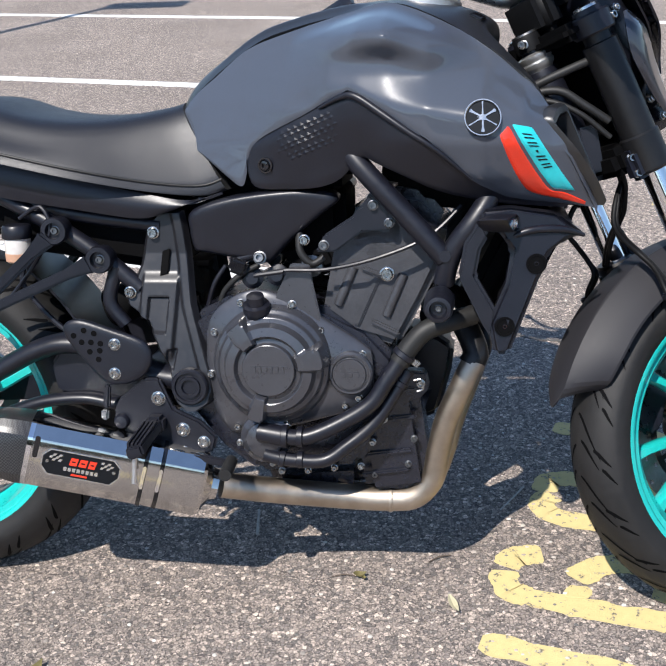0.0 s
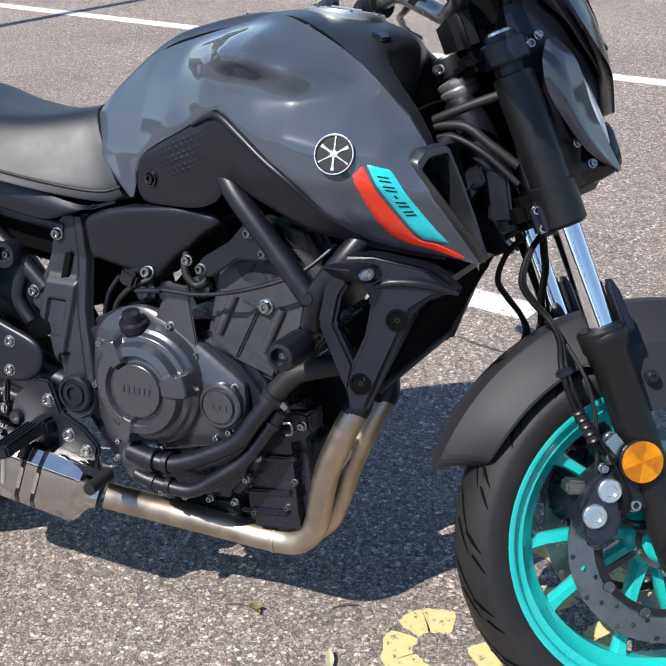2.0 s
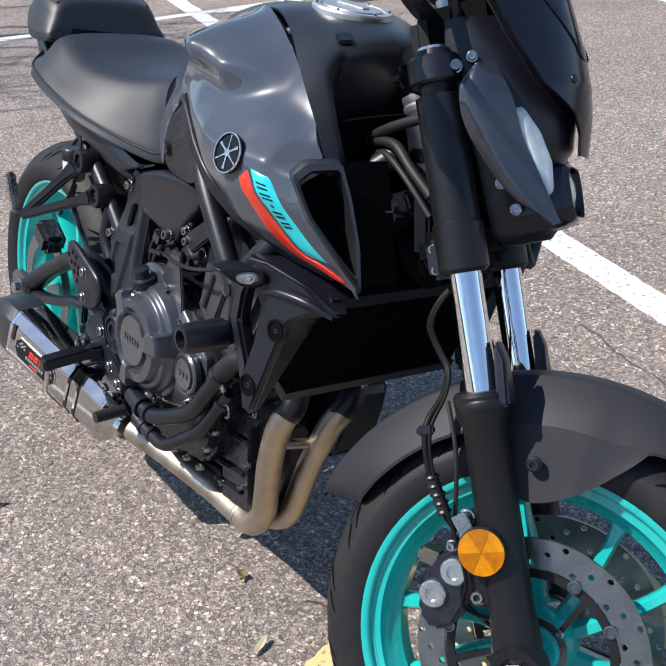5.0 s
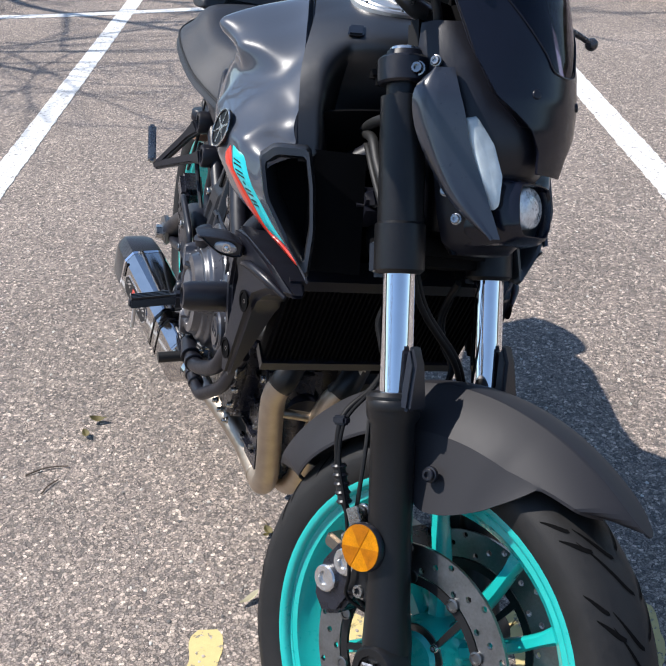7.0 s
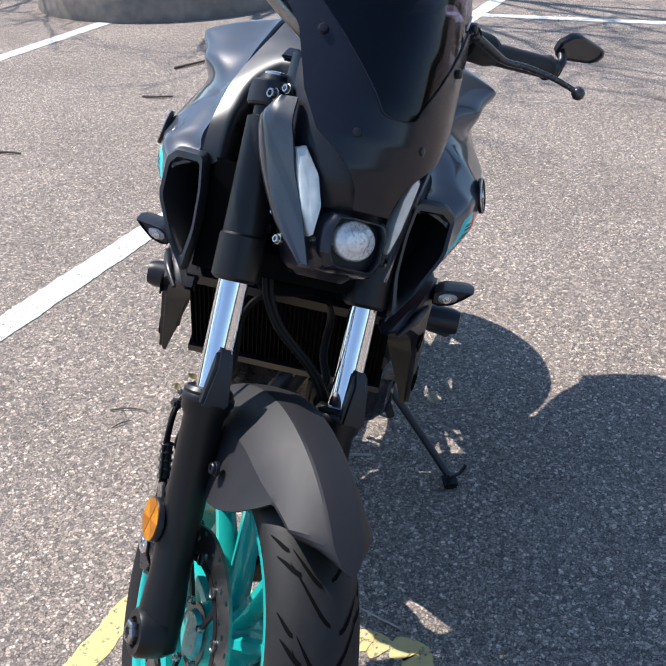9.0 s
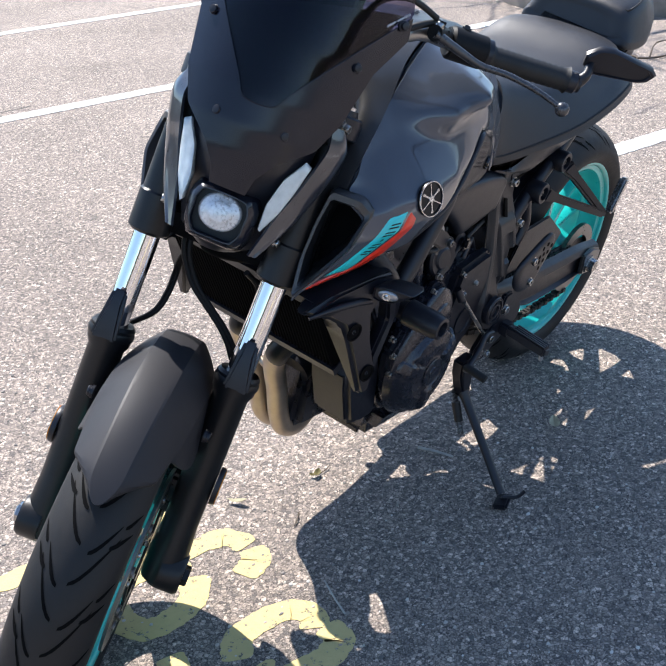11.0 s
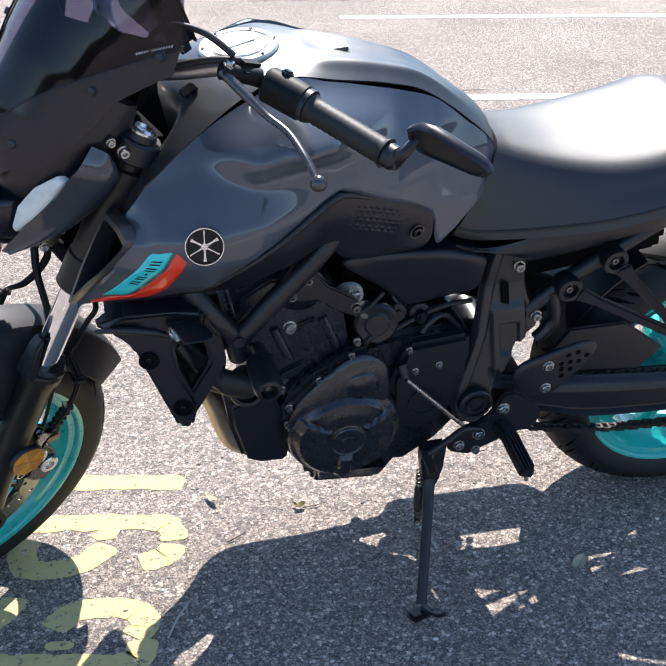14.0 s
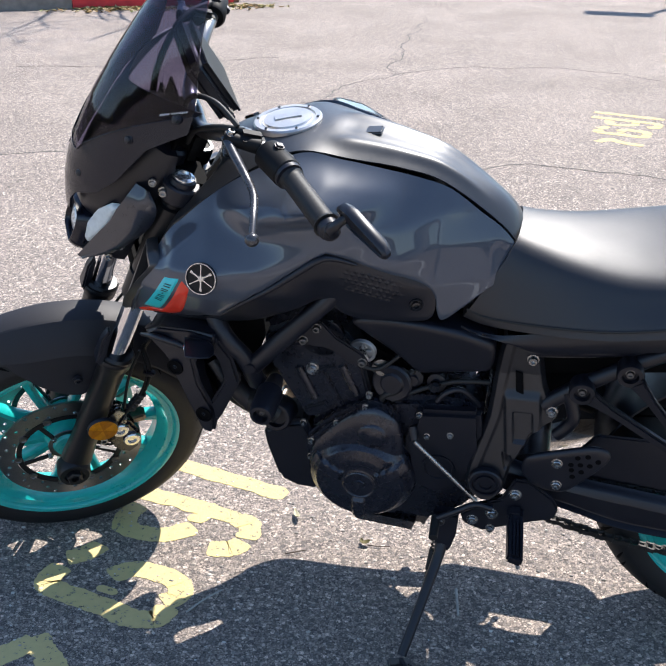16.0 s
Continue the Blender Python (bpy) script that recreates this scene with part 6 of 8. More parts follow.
# black sleeves put both shade and heat darkening of the upper pipes into colour
for yk, pts in ((-1, [(0.225, -0.045, 0.535), (0.265, -0.065, 0.505), (0.293, -0.095, 0.455), (0.2855, -0.1025, 0.432)]), (1, [(0.225, 0.045, 0.535), (0.27, 0.035, 0.50), (0.300, 0.005, 0.445), (0.293, -0.008, 0.420)])):
    part("sleeve", tube(pts, 0.0212, 22, 8), "fork_black", hd, "upper pipe sleeve, darkened for shade and heat")
part("weld", lathe([(-0.004, 0.0228), (0, 0.0238), (0.004, 0.0228)], (0.150, -0.078, 0.180), (1, 0.0, -0.02), 24), "titanium", hd)
part("cross_link", tube([(0.262, -0.098, 0.37), (0.268, -0.02, 0.36)], 0.008, 12, smooth=False), "titanium", hd)
part("exhaust_flange", block((0.222, 0, 0.54), (0.02, 0.16, 0.06), 0.006, (0, 35, 0)), "engine_black", bike)

AX0, AX1 = Vector((-0.155, -0.155, 0.232)), Vector((-0.452, -0.232, 0.318))
adir = (AX1 - AX0).normalized()
aside = adir.cross(Vector((0, 0, 1))).normalized()
aup = aside.cross(adir)
HEX = [(-0.046, -0.030), (-0.030, -0.052), (0.030, -0.052), (0.046, -0.030), (0.046, 0.034), (0.030, 0.056), (-0.030, 0.056), (-0.046, 0.034)]


def can_ring(t, k, grow=1.0):
    c = AX0.lerp(AX1, t)
    pts = []
    n = len(HEX)
    for i in range(n):
        for w in (0.06, 0.5, 0.94):
            a, b = HEX[i], HEX[(i + 1) % n]
            u, v = a[0] + (b[0] - a[0]) * w, a[1] + (b[1] - a[1]) * w
            ang = math.atan2(v, u)
            u, v = u * k + 0.026 * math.cos(ang) * (1 - k), v * k + 0.026 * math.sin(ang) * (1 - k)
            pts.append(c + aside * u * grow + aup * v * grow)
    return pts


can = part("silencer", loft([can_ring(t, 1.0) for t in (0.045, 0.06, 0.5, 0.8, 0.96)]), "polished_steel", bike, "polished stainless exhaust silencer", 25)
part("inlet_cone", loft([can_ring(-0.05, 0.0), can_ring(-0.015, 0.10), can_ring(0.025, 0.80), can_ring(0.048, 0.98, 0.99)]), "polished_steel", can, "", 25)
part("front_band", loft([can_ring(0.062, 1.0, 1.012), can_ring(0.098, 1.0, 1.012)]), "polished_steel", can, "", 25)
part("carbon_end_cap", loft([can_ring(0.95, 1.0, 1.02), can_ring(0.99, 1.0, 1.02), can_ring(1.10, 0.95, 0.98), can_ring(1.18, 0.75, 0.85)]), "carbon", can, "black carbon end cap", 25)
for t0 in (0.25, 0.335):
    part("strap", loft([can_ring(t0, 1.0, 1.03), can_ring(t0 + 0.022, 1.0, 1.03)]), "gloss_black", can, "", 25)
part("rivet_band", loft([can_ring(0.925, 1.0, 1.012), can_ring(0.955, 1.0, 1.012)]), "chrome", can, "", 25)
out_n = -aside
bc = AX0.lerp(AX1, 0.665) + out_n * 0.0462 + aup * 0.002
badge_m = Matrix(((-adir.x, aup.x, out_n.x, bc.x), (-adir.y, aup.y, out_n.y, bc.y), (-adir.z, aup.z, out_n.z, bc.z), (0, 0, 0, 1)))


def badge_plate(pts, z0, z1):
    b = loft([[Vector((x, y, z)) for x, y in pts] for z in (z0, z1)])
    b.transform(badge_m)
    return b


def rect(x, y, w, h, lean=0.0):
    return [(x - w / 2 - lean, y - h / 2), (x + w / 2 - lean, y - h / 2), (x + w / 2 + lean, y + h / 2), (x - w / 2 + lean, y + h / 2)]


OCT = [(-0.064, -0.008), (-0.052, -0.022), (0.052, -0.022), (0.064, -0.008), (0.064, 0.010), (0.052, 0.022), (-0.052, 0.022), (-0.064, 0.010)]
part("badge", badge_plate(OCT, 0.0, 0.0015), "silver_plastic", can, "black and silver maker's badge with red marks")
part("badge_field", badge_plate([(x * 0.965, y * 0.92) for x, y in OCT], 0.0010, 0.0019), "ink", can)
for x, w in ((-0.012, 0.012), (0.003, 0.012), (0.018, 0.011)):
    part("badge_mark", badge_plate(rect(x, 0.0065, w, 0.013, 0.001), 0.0015, 0.0023), "red_vinyl", can)
    part("badge_gap", badge_plate(rect(x, 0.0065, w * 0.55, 0.0022), 0.0018, 0.0026), "ink", can)
for i in range(8):
    part("badge_bar", badge_plate(rect(-0.024 + 0.0072 * i, -0.0075, 0.0052, 0.0065), 0.0015, 0.0023), "silver_plastic", can)
part("badge_bar", badge_plate(rect(0.0, -0.0155, 0.026, 0.003), 0.0015, 0.0023), "red_vinyl", can)
for sx in (-1, 1):
    for i in range(4):
        for j in range(3):
            if (i + j) % 2 == 0:
                part("badge_check", badge_plate(rect(sx * (0.034 + 0.005 * i), 0.005 + 0.0042 * j, 0.005, 0.0042, 0.001), 0.0015, 0.0022), "silver_plastic", can)
    part("badge_rivet", badge_plate([(sx * 0.054 + 0.003 * math.cos(k * 0.785), 0.001 + 0.003 * math.sin(k * 0.785)) for k in range(8)], 0.0015, 0.003), "steel", can)
SLOT = [(0.0045 * math.cos(a * math.pi / 6), (0.014 if a < 6 else -0.014) + 0.0045 * math.sin(a * math.pi / 6)) for a in range(12)]
for t, u in ((0.9, 0.0),):
    for v in (0.022,):
        c0 = AX0.lerp(AX1, t) + out_n * 0.0466
        m0 = badge_m.copy()
        m0.translation = c0 + aup * v
        b0 = loft([[Vector((x, y, z)) for x, y in SLOT] for z in (0, 0.0012)])
        b0.transform(m0)
        part("band_slot", b0, "gloss_black", can)
for t in (0.252, 0.337):
    c0 = AX0.lerp(AX1, t + 0.011) + out_n * 0.0475
    m0 = badge_m.copy()
    m0.translation = c0 + aup * 0.004
    b0 = loft([[Vector((x * 0.7, y * 1.1, z)) for x, y in SLOT] for z in (0, 0.0012)])
    b0.transform(m0)
    part("strap_slot", b0, "chrome", can)


# ---- tank details ----
def on_body(x, z, side, proud):
    return Vector((x, side * (width(x, z) + proud), z))


def body_normal(x, z, side):
    d = 0.012
    a, b = on_body(x + d, z, side, 0) - on_body(x - d, z, side, 0), on_body(x, z + d, side, 0) - on_body(x, z - d, side, 0)
    n = a.cross(b).normalized()
    return n if n.y * side > 0 else -n


RED = [(0.323, 0.812, 0.337, 0.828), (0.338, 0.775, 0.357, 0.792), (0.355, 0.742, 0.383, 0.752), (0.372, 0.724, 0.404, 0.727), (0.41, 0.713, 0.425, 0.7215), (0.456, 0.7005, 0.4565, 0.7055)]
CYAN = [(0.3395, 0.828, 0.372, 0.822), (0.360, 0.792, 0.393, 0.790), (0.386, 0.752, 0.416, 0.757), (0.4045, 0.7275, 0.440, 0.7235)]
for s in (1, -1):
    st = part("red_sticker", body_panel(RED, s, 0.0052, 30, 6, 0.0006), "red_vinyl", bike, "red vinyl stripe")
    st = part("cyan_sticker", body_panel(CYAN, s, 0.0052, 30, 6, 0.0006), "cyan_vinyl", bike, "cyan vinyl stripe with dark marks")
    for i, (t, w) in enumerate(((0.18, 0.075), (0.285, 0.07), (0.375, 0.03), (0.47, 0.075), (0.575, 0.07))):
        t0, t1 = t - w / 2, t + w / 2

        def glyph(u, v, t0=t0, t1=t1, s=s):
            up, lo = seam(CYAN, t0 + (t1 - t0) * u)
            p = up.lerp(lo, 0.30 + 0.42 * v)
            return on_body(p.x, p.y, s, 0.0060)
        for v0, v1, u0, u1 in ((0, 1, 0.02, 0.24), (0, 1, 0.62, 0.84)) if i != 2 else ((0.35, 0.6, 0, 1),):
            part("dark_mark", sheet(lambda u, v: glyph(u0 + (u1 - u0) * u, v0 + (v1 - v0) * v), 3, 3, 0.0004), "ink", st)
    ec, en = on_body(0.300, 0.836, s, -0.002), body_normal(0.300, 0.836, s)
    em = part("round_emblem", lathe([(0, 0.0265), (0.0045, 0.0265), (0.0055, 0.0252), (0.0055, 0.0236), (0.004, 0.0232), (0.004, 0.0001)], ec, en, 48), "ink", bike, "round black and silver emblem")
    part("rim", lathe([(0.0045, 0.0268), (0.0060, 0.0264), (0.0060, 0.0250), (0.0045, 0.0246)], ec, en, 48, cap=False), "silver_plastic", em)
    ex, ey, ez = frame_of(en)
    for a in (90, 210, 330):
        r = radians(a)
        d = ex * math.cos(r) + ey * math.sin(r)
        q = ex * -math.sin(r) + ey * math.cos(r)
        c = ec + en * 0.004
        for turn, reach, wide in ((0, 0.0225, 0.0012), (60, 0.0205, 0.0026)):
            ct, st_ = math.cos(radians(turn)), math.sin(radians(turn))
            d2, q2 = d * ct + q * st_, q * ct - d * st_
            bb = loft([[c + d2 * u + q2 * w + en * h for u, w in ((0.003, -0.0012), (reach * 0.72, -wide * 0.55), (reach, -wide), (reach * 1.04, 0.0), (reach, wide), (reach * 0.72, wide * 0.55), (0.003, 0.0012))] for h in (0, 0.0012)])
            part("bar", bb, "silver_plastic", em)
    part("boss", lathe([(0.0040, 0.0052), (0.0054, 0.0048), (0.0056, 0.0001)], ec, en, 18), "silver_plastic", em)
    # knee panel screw and raised diamonds
    kp = on_body(-0.036, 0.765, s, 0.001)
    kn = body_normal(-0.036, 0.765, s)
    part("panel_screw", lathe([(0, 0.0125), (0.003, 0.0125), (0.003, 0.010), (0.0005, 0.0095), (0.001, 0.008), (0.006, 0.0075), (0.0065, 0.004), (0.003, 0.0035), (0.003, 0.0001)], kp, kn, 24), "gloss_black", bike)
    dm = None
    for i in range(9):
        for j in range(6):
            x, z = -0.012 + 0.0108 * i + 0.0054 * (j % 2), 0.768 + 0.0092 * j + 0.0042 * i
            if i + j > 12 or i + j < 2:
                continue
            h = 0.0015 * (1 - abs(i - 4) / 7)
            bp = bmesh.new()
            cs = [bp.verts.new(on_body(x + dx, z + dz, s, 0.0004)) for dx, dz in ((-0.0056, -0.0022), (0.0012, -0.0046), (0.0056, 0.0022), (-0.0012, 0.0046))]
            tip = bp.verts.new(on_body(x, z, s, 0.0006 + h))
            for k in range(4):
                bp.faces.new((cs[k], cs[(k + 1) % 4], tip))
            dm = merge(dm, bp)
    tagged(part("raised_texture", dm, "matte_black", bike, "", 10), kind="stuff")
    edge_line = [on_body(x, z, s, 0.002) for x, z in ((0.055, 0.852), (0.09, 0.868), (0.113, 0.869), (0.15, 0.846), (0.19, 0.819), (0.235, 0.790), (0.285, 0.746))]
    part("panel_ridge", tube(edge_line, [0.002, 0.0045, 0.006, 0.006, 0.005, 0.004, 0.002], 10, 5), "satin_black", bike)
    part("vent_pocket", block((0.292, s * 0.072, 0.9825), (0.024, 0.022, 0.006), 0.0025, (s * -6, 24, s * 20)), "gloss_black", top_cover)
    # air duct at the front of the shroud
    LOOP = [P3(0.386, 0.829, 0.206, s), P3(0.394, 0.846, 0.190, s), P3(0.410, 0.850, 0.148, s), P3(0.430, 0.806, 0.141, s), P3(0.455, 0.750, 0.139, s), P3(0.478, 0.698, 0.147, s), P3(0.460, 0.735, 0.174, s), P3(0.425, 0.785, 0.203, s)]
    ring = []
    for i in range(len(LOOP)):
        for t in (0.10, 0.3, 0.5, 0.7, 0.90):
            ring.append(LOOP[i].lerp(LOOP[(i + 1) % len(LOOP)], t))
    cen = sum(ring, Vector()) / len(ring)
    back = Vector((-0.05, -s * 0.02, -0.008))
    duct = loft([[p + (cen - p) * a + back * b for p in ring] for a, b in ((-0.03, 0.05), (-0.04, -0.12), (0.03, -0.26), (0.17, -0.24), (0.24, -0.05), (0.30, 0.7), (0.34, 1.5))], cap=False)
    part("air_duct", duct, "cover_gray", bike, "satin dark gray air duct frame", 40)
    # near-black plate paints in the shade deep inside the duct
    part("duct_shade_plate", loft([[p + (cen - p) * 0.30 + back * b for p in ring] for b in (1.1, 1.2)]), "deep_black", bike)
    # near-black wall closing the space to the tank, dark for the shade there
    part("shroud_shade_wall", sheet(lambda u, v, s=s: Vector((0.40 + 0.05 * v + 0.01 * u, s * (0.145 - 0.075 * u), 0.845 - 0.15 * v)), 6, 8, 0.004), "deep_black", bike)

cap = part("fuel_cap", lathe([(-0.01, 0.0585), (0.003, 0.0585), (0.006, 0.056), (0.006, 0.048), (0.0035, 0.0465), (0.0035, 0.043), (0.007, 0.041), (0.008, 0.0001)], (0.208, 0.0, 1.0095), (0.10, 0, 1), 56), "cap_metal", bike, "brushed metal fuel cap")
part("key_flap", block((0.208, 0.0, 1.0185), (0.046, 0.018, 0.0025), 0.001, (0, 6, 20)), "cap_metal", cap)
for i in range(6):
    a = i * math.pi / 3
    part("cap_screw", bolt((0.208 + 0.052 * math.cos(a), 0.052 * math.sin(a), 1.0150 - 0.0052 * math.cos(a)), (0.10, 0, 1), 0.003, 0.003, n=8), "dark_steel", cap)
part("raised_slot", block((0.075, 0.0, 1.001), (0.060, 0.030, 0.006), 0.0028, (0, 6, 0), seg=3), "cover_gray", top_cover)

# near-black sheet puts the shaded void ahead of the tank into colour
part("tank_front_shade", sheet(lambda u, v: Vector((0.366 - 0.03 * math.sin(math.pi * v * 0.5) - 0.02 * v, (2 * u - 1) * (0.146 - 0.03 * v), 0.895 - 0.20 * v - 0.012 * (2 * u - 1) ** 2)), 16, 10, 0.004), "deep_black", bike)

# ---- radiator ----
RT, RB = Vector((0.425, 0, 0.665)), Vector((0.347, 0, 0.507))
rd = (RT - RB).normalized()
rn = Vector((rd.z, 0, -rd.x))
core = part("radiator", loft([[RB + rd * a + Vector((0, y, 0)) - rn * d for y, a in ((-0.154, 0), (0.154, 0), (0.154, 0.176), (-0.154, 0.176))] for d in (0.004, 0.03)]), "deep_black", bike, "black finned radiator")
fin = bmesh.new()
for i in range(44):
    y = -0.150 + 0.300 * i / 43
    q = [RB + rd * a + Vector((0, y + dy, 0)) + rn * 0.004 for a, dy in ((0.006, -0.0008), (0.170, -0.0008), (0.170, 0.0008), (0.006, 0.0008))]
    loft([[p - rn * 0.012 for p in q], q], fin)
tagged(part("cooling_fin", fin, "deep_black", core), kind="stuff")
part("lower_rail", loft([[RB + rd * a + Vector((0, y, 0)) + rn * d for d, a in ((-0.03, -0.012), (0.008, -0.012), (0.008, 0.004), (-0.03, 0.004))] for y in (-0.157, 0.157)]), "satin_black", core)
part("upper_rail", loft([[RB + rd * a + Vector((0, y, 0)) + rn * d for d, a in ((-0.03, 0.170), (0.008, 0.170), (0.008, 0.190), (-0.03, 0.190))] for y in (-0.157, 0.157)]), "satin_black", core)
part("fan_housing", block((0.325, 0, 0.60), (0.05, 0.26, 0.15), 0.015, (0, 26, 0)), "deep_black", bike)


def shroud_y(x, z):
    return float(np.interp(x, [0.26, 0.33, 0.385, 0.42, 0.4585], [0.203, 0.206, 0.198, 0.182, 0.152]))


SHA = [(0.300, 0.700), (0.345, 0.702), (0.415, 0.690), (0.4585, 0.655), (0.425, 0.650), (0.402, 0.632), (0.390, 0.600), (0.345, 0.478), (0.322, 0.476), (0.312, 0.525), (0.338, 0.590), (0.345, 0.640), (0.322, 0.672), (0.300, 0.676)]
SHB = [(0.300, 0.690), (0.312, 0.660), (0.300, 0.640), (0.293, 0.600), (0.325, 0.545), (0.318, 0.500), (0.305, 0.520), (0.266, 0.598), (0.275, 0.650)]
for s in (1, -1):
    shb = prism(SHA, -0.050, 0.004, 0.007, s, f=shroud_y, seg=3)
    for v in shb.verts:
        # the inner flange narrows downwards and towards the tip
        y0 = shroud_y(v.co.x, v.co.z)
        d = y0 - abs(v.co.y)
        if d > 0.005:
            v.co.y = s * (y0 - d * max(0.2, min(1.0, (v.co.z - 0.47) / 0.16)) * max(0.35, min(1.0, (0.475 - v.co.x) / 0.06)))
    sh = part("radiator_shroud", shb, "matte_black", bike, "matte black radiator side shroud")
    part("rear_blade", prism(SHB, -0.022, 0.000, 0.005, s, f=shroud_y), "matte_black", sh)
    part("ledge", tube([P3(0.338, 0.655, 0.202, s), P3(0.372, 0.668, 0.200, s), P3(0.42, 0.668, 0.186, s), P3(0.455, 0.656, 0.166, s)], [0.004, 0.006, 0.006, 0.003], 10), "matte_black", sh)
    for x, z in ((0.383, 0.618), (0.337, 0.522)):
        part("screw_well", lathe([(0, 0.0155), (0.0015, 0.0155), (0.0015, 0.012), (-0.003, 0.011), (-0.003, 0.0001)], P3(x, z, shroud_y(x, z) + 0.0042, s), (0.15, s, 0), 24), "deep_black", sh)
        part("screw", bolt(P3(x, z, shroud_y(x, z) + 0.0015, s), (0.15, s, 0), 0.005, 0.003), "gloss_black", sh)
    # arrowhead housing: drawn from ahead, its front face swept back towards the tip
    SIG = [(0.206, 0.672), (0.206, 0.690), (0.220, 0.696), (0.246, 0.696), (0.268, 0.694), (0.258, 0.685), (0.238, 0.671), (0.218, 0.668)]

    def swept(y):
        return -0.34 * max(0.0, y - 0.203)
    secs = []
    for x, g in ((0.306, 0.40), (0.314, 0.80), (0.330, 0.98), (0.350, 1.0), (0.357, 0.96), (0.358, 0.88), (0.3545, 0.84)):
        sec = []
        for i, (y, z) in enumerate(SIG):
            for t in (0.1, 0.5, 0.9):
                y2, z2 = (SIG[i][k] + (SIG[(i + 1) % len(SIG)][k] - SIG[i][k]) * t for k in (0, 1))
                y2, z2 = 0.225 + (y2 - 0.225) * g, 0.682 + (z2 - 0.682) * g
                sec.append(P3(x + swept(y2), z2, y2, s))
        secs.append(sec)
    sg = part("turn_signal", loft(secs), "satin_black", bike, "small black pointed turn signal with clear lens", 35)
    part("signal_stem", tube([P3(0.325, 0.680, 0.180, s), P3(0.325, 0.680, 0.212, s)], 0.011, 14, smooth=False), "satin_black", sg)
    ld = Vector((0.90, s * 0.34, 0.0))
    part("lens", loft([[P3(0.356 + d + swept(0.229 + ry * g * math.cos(a * math.pi / 12)), 0.682 + 0.0088 * g * math.sin(a * math.pi / 12), 0.229 + ry * g * math.cos(a * math.pi / 12), s) for a in range(24)] for d, g, ry in ((-0.004, 1.0, 0.015), (0.0005, 1.0, 0.015), (0.002, 0.8, 0.015), (0.003, 0.4, 0.015))]), "signal_glass", sg, "clear lens", 50)
    part("bulb", lathe([(0, 0.0065), (0.0015, 0.0065), (0.0015, 0.0045), (0.0005, 0.0040), (0.002, 0.0025), (0.0025, 0.0001)], P3(0.3585 + swept(0.228), 0.682, 0.228, s), ld, 20), "silver_plastic", sg)

# coolant pump and hoses
pump = part("water_pump", lathe([(0.0, 0.044), (0.010, 0.042), (0.016, 0.032), (0.020, 0.030), (0.026, 0.016), (0.026, 0.0001)], (-0.050, -0.158, 0.318), (0, -1, 0), 36), "engine_gray", bike)
for a in (30, 105, 190, 285):
    part("pump_bolt", bolt((-0.050 + 0.044 * math.cos(radians(a)), -0.170, 0.318 + 0.044 * math.sin(radians(a))), (0, -1, 0), 0.0055, 0.006), "steel", pump)
up = part("coolant_pipe", tube([(-0.058, -0.185, 0.335), (-0.02, -0.188, 0.330), (0.022, -0.186, 0.329), (0.075, -0.178, 0.350), (0.125, -0.170, 0.381), (0.152, -0.164, 0.420), (0.176, -0.158, 0.455)], 0.0135, 18, 8), "satin_black", bike, "satin black coolant pipe")
part("rubber_hose", tube([(0.172, -0.159, 0.449), (0.190, -0.155, 0.476), (0.214, -0.150, 0.500), (0.25, -0.14, 0.512), (0.29, -0.12, 0.52)], 0.0165, 18, 8), "rubber_grip", up)
part("sleeve", tube([(-0.055, -0.185, 0.335), (-0.012, -0.1885, 0.3295)], 0.0165, 20, smooth=False), "satin_black", up)
for p, d, r in (((0.180, -0.157, 0.461), (0.6, 0.12, 0.8), 0.0185), ((-0.013, -0.188, 0.3295), (1, 0, -0.03), 0.0178), ((0.012, -0.187, 0.329), (1, 0, 0), 0.0160)):
    part("hose_clip", lathe([(-0.005, r), (-0.004, r + 0.0012), (0.004, r + 0.0012), (0.005, r)], p, d, 24), "satin_black", up)
part("clip_tab", block((0.199, -0.162, 0.449), (0.012, 0.006, 0.010), 0.001, (0, 35, 0)), "steel", up)
lp = part("bypass_hose", tube([(-0.050, -0.18, 0.295), (-0.02, -0.18, 0.288), (0.045, -0.178, 0.285), (0.085, -0.170, 0.308), (0.130, -0.158, 0.345), (0.160, -0.150, 0.390), (0.185, -0.142, 0.432)], 0.0115, 16, 8), "satin_black", bike, "satin black bypass hose")
for p, d in (((0.010, -0.179, 0.2865), (1, 0, 0)), ((0.172, -0.146, 0.410), (0.5, 0.15, 0.85)), ((-0.02, -0.18, 0.288), (1, 0, -0.2))):
    part("hose_clip", lathe([(-0.005, 0.0125), (-0.004, 0.0142), (0.004, 0.0142), (0.005, 0.0125)], p, d, 22), "satin_black", lp)
part("clip_wire", tube([(0.195, -0.155, 0.418), (0.207, -0.156, 0.420), (0.210, -0.156, 0.405), (0.200, -0.155, 0.400)], 0.0018, 6), "steel", lp)
for x, z, r in ((0.06, 0.258, 0.006), (0.015, 0.252, 0.006), (0.105, 0.262, 0.006), (0.125, 0.305, 0.006), (-0.03, 0.25, 0.006), (0.145, 0.345, 0.006)):
    part("case_bolt", bolt((x, -0.138, z), (0, -1, 0), r, 0.007), "steel", bike)
lug = part("front_lug", prism([(0.17, 0.42), (0.212, 0.418), (0.218, 0.39), (0.205, 0.375), (0.17, 0.36)], 0.075, 0.105, 0.004, -1), "engine_black", bike)
part("lug_bolt", bolt((0.203, -0.105, 0.398), (0, -1, 0), 0.008, 0.007), "steel", lug)
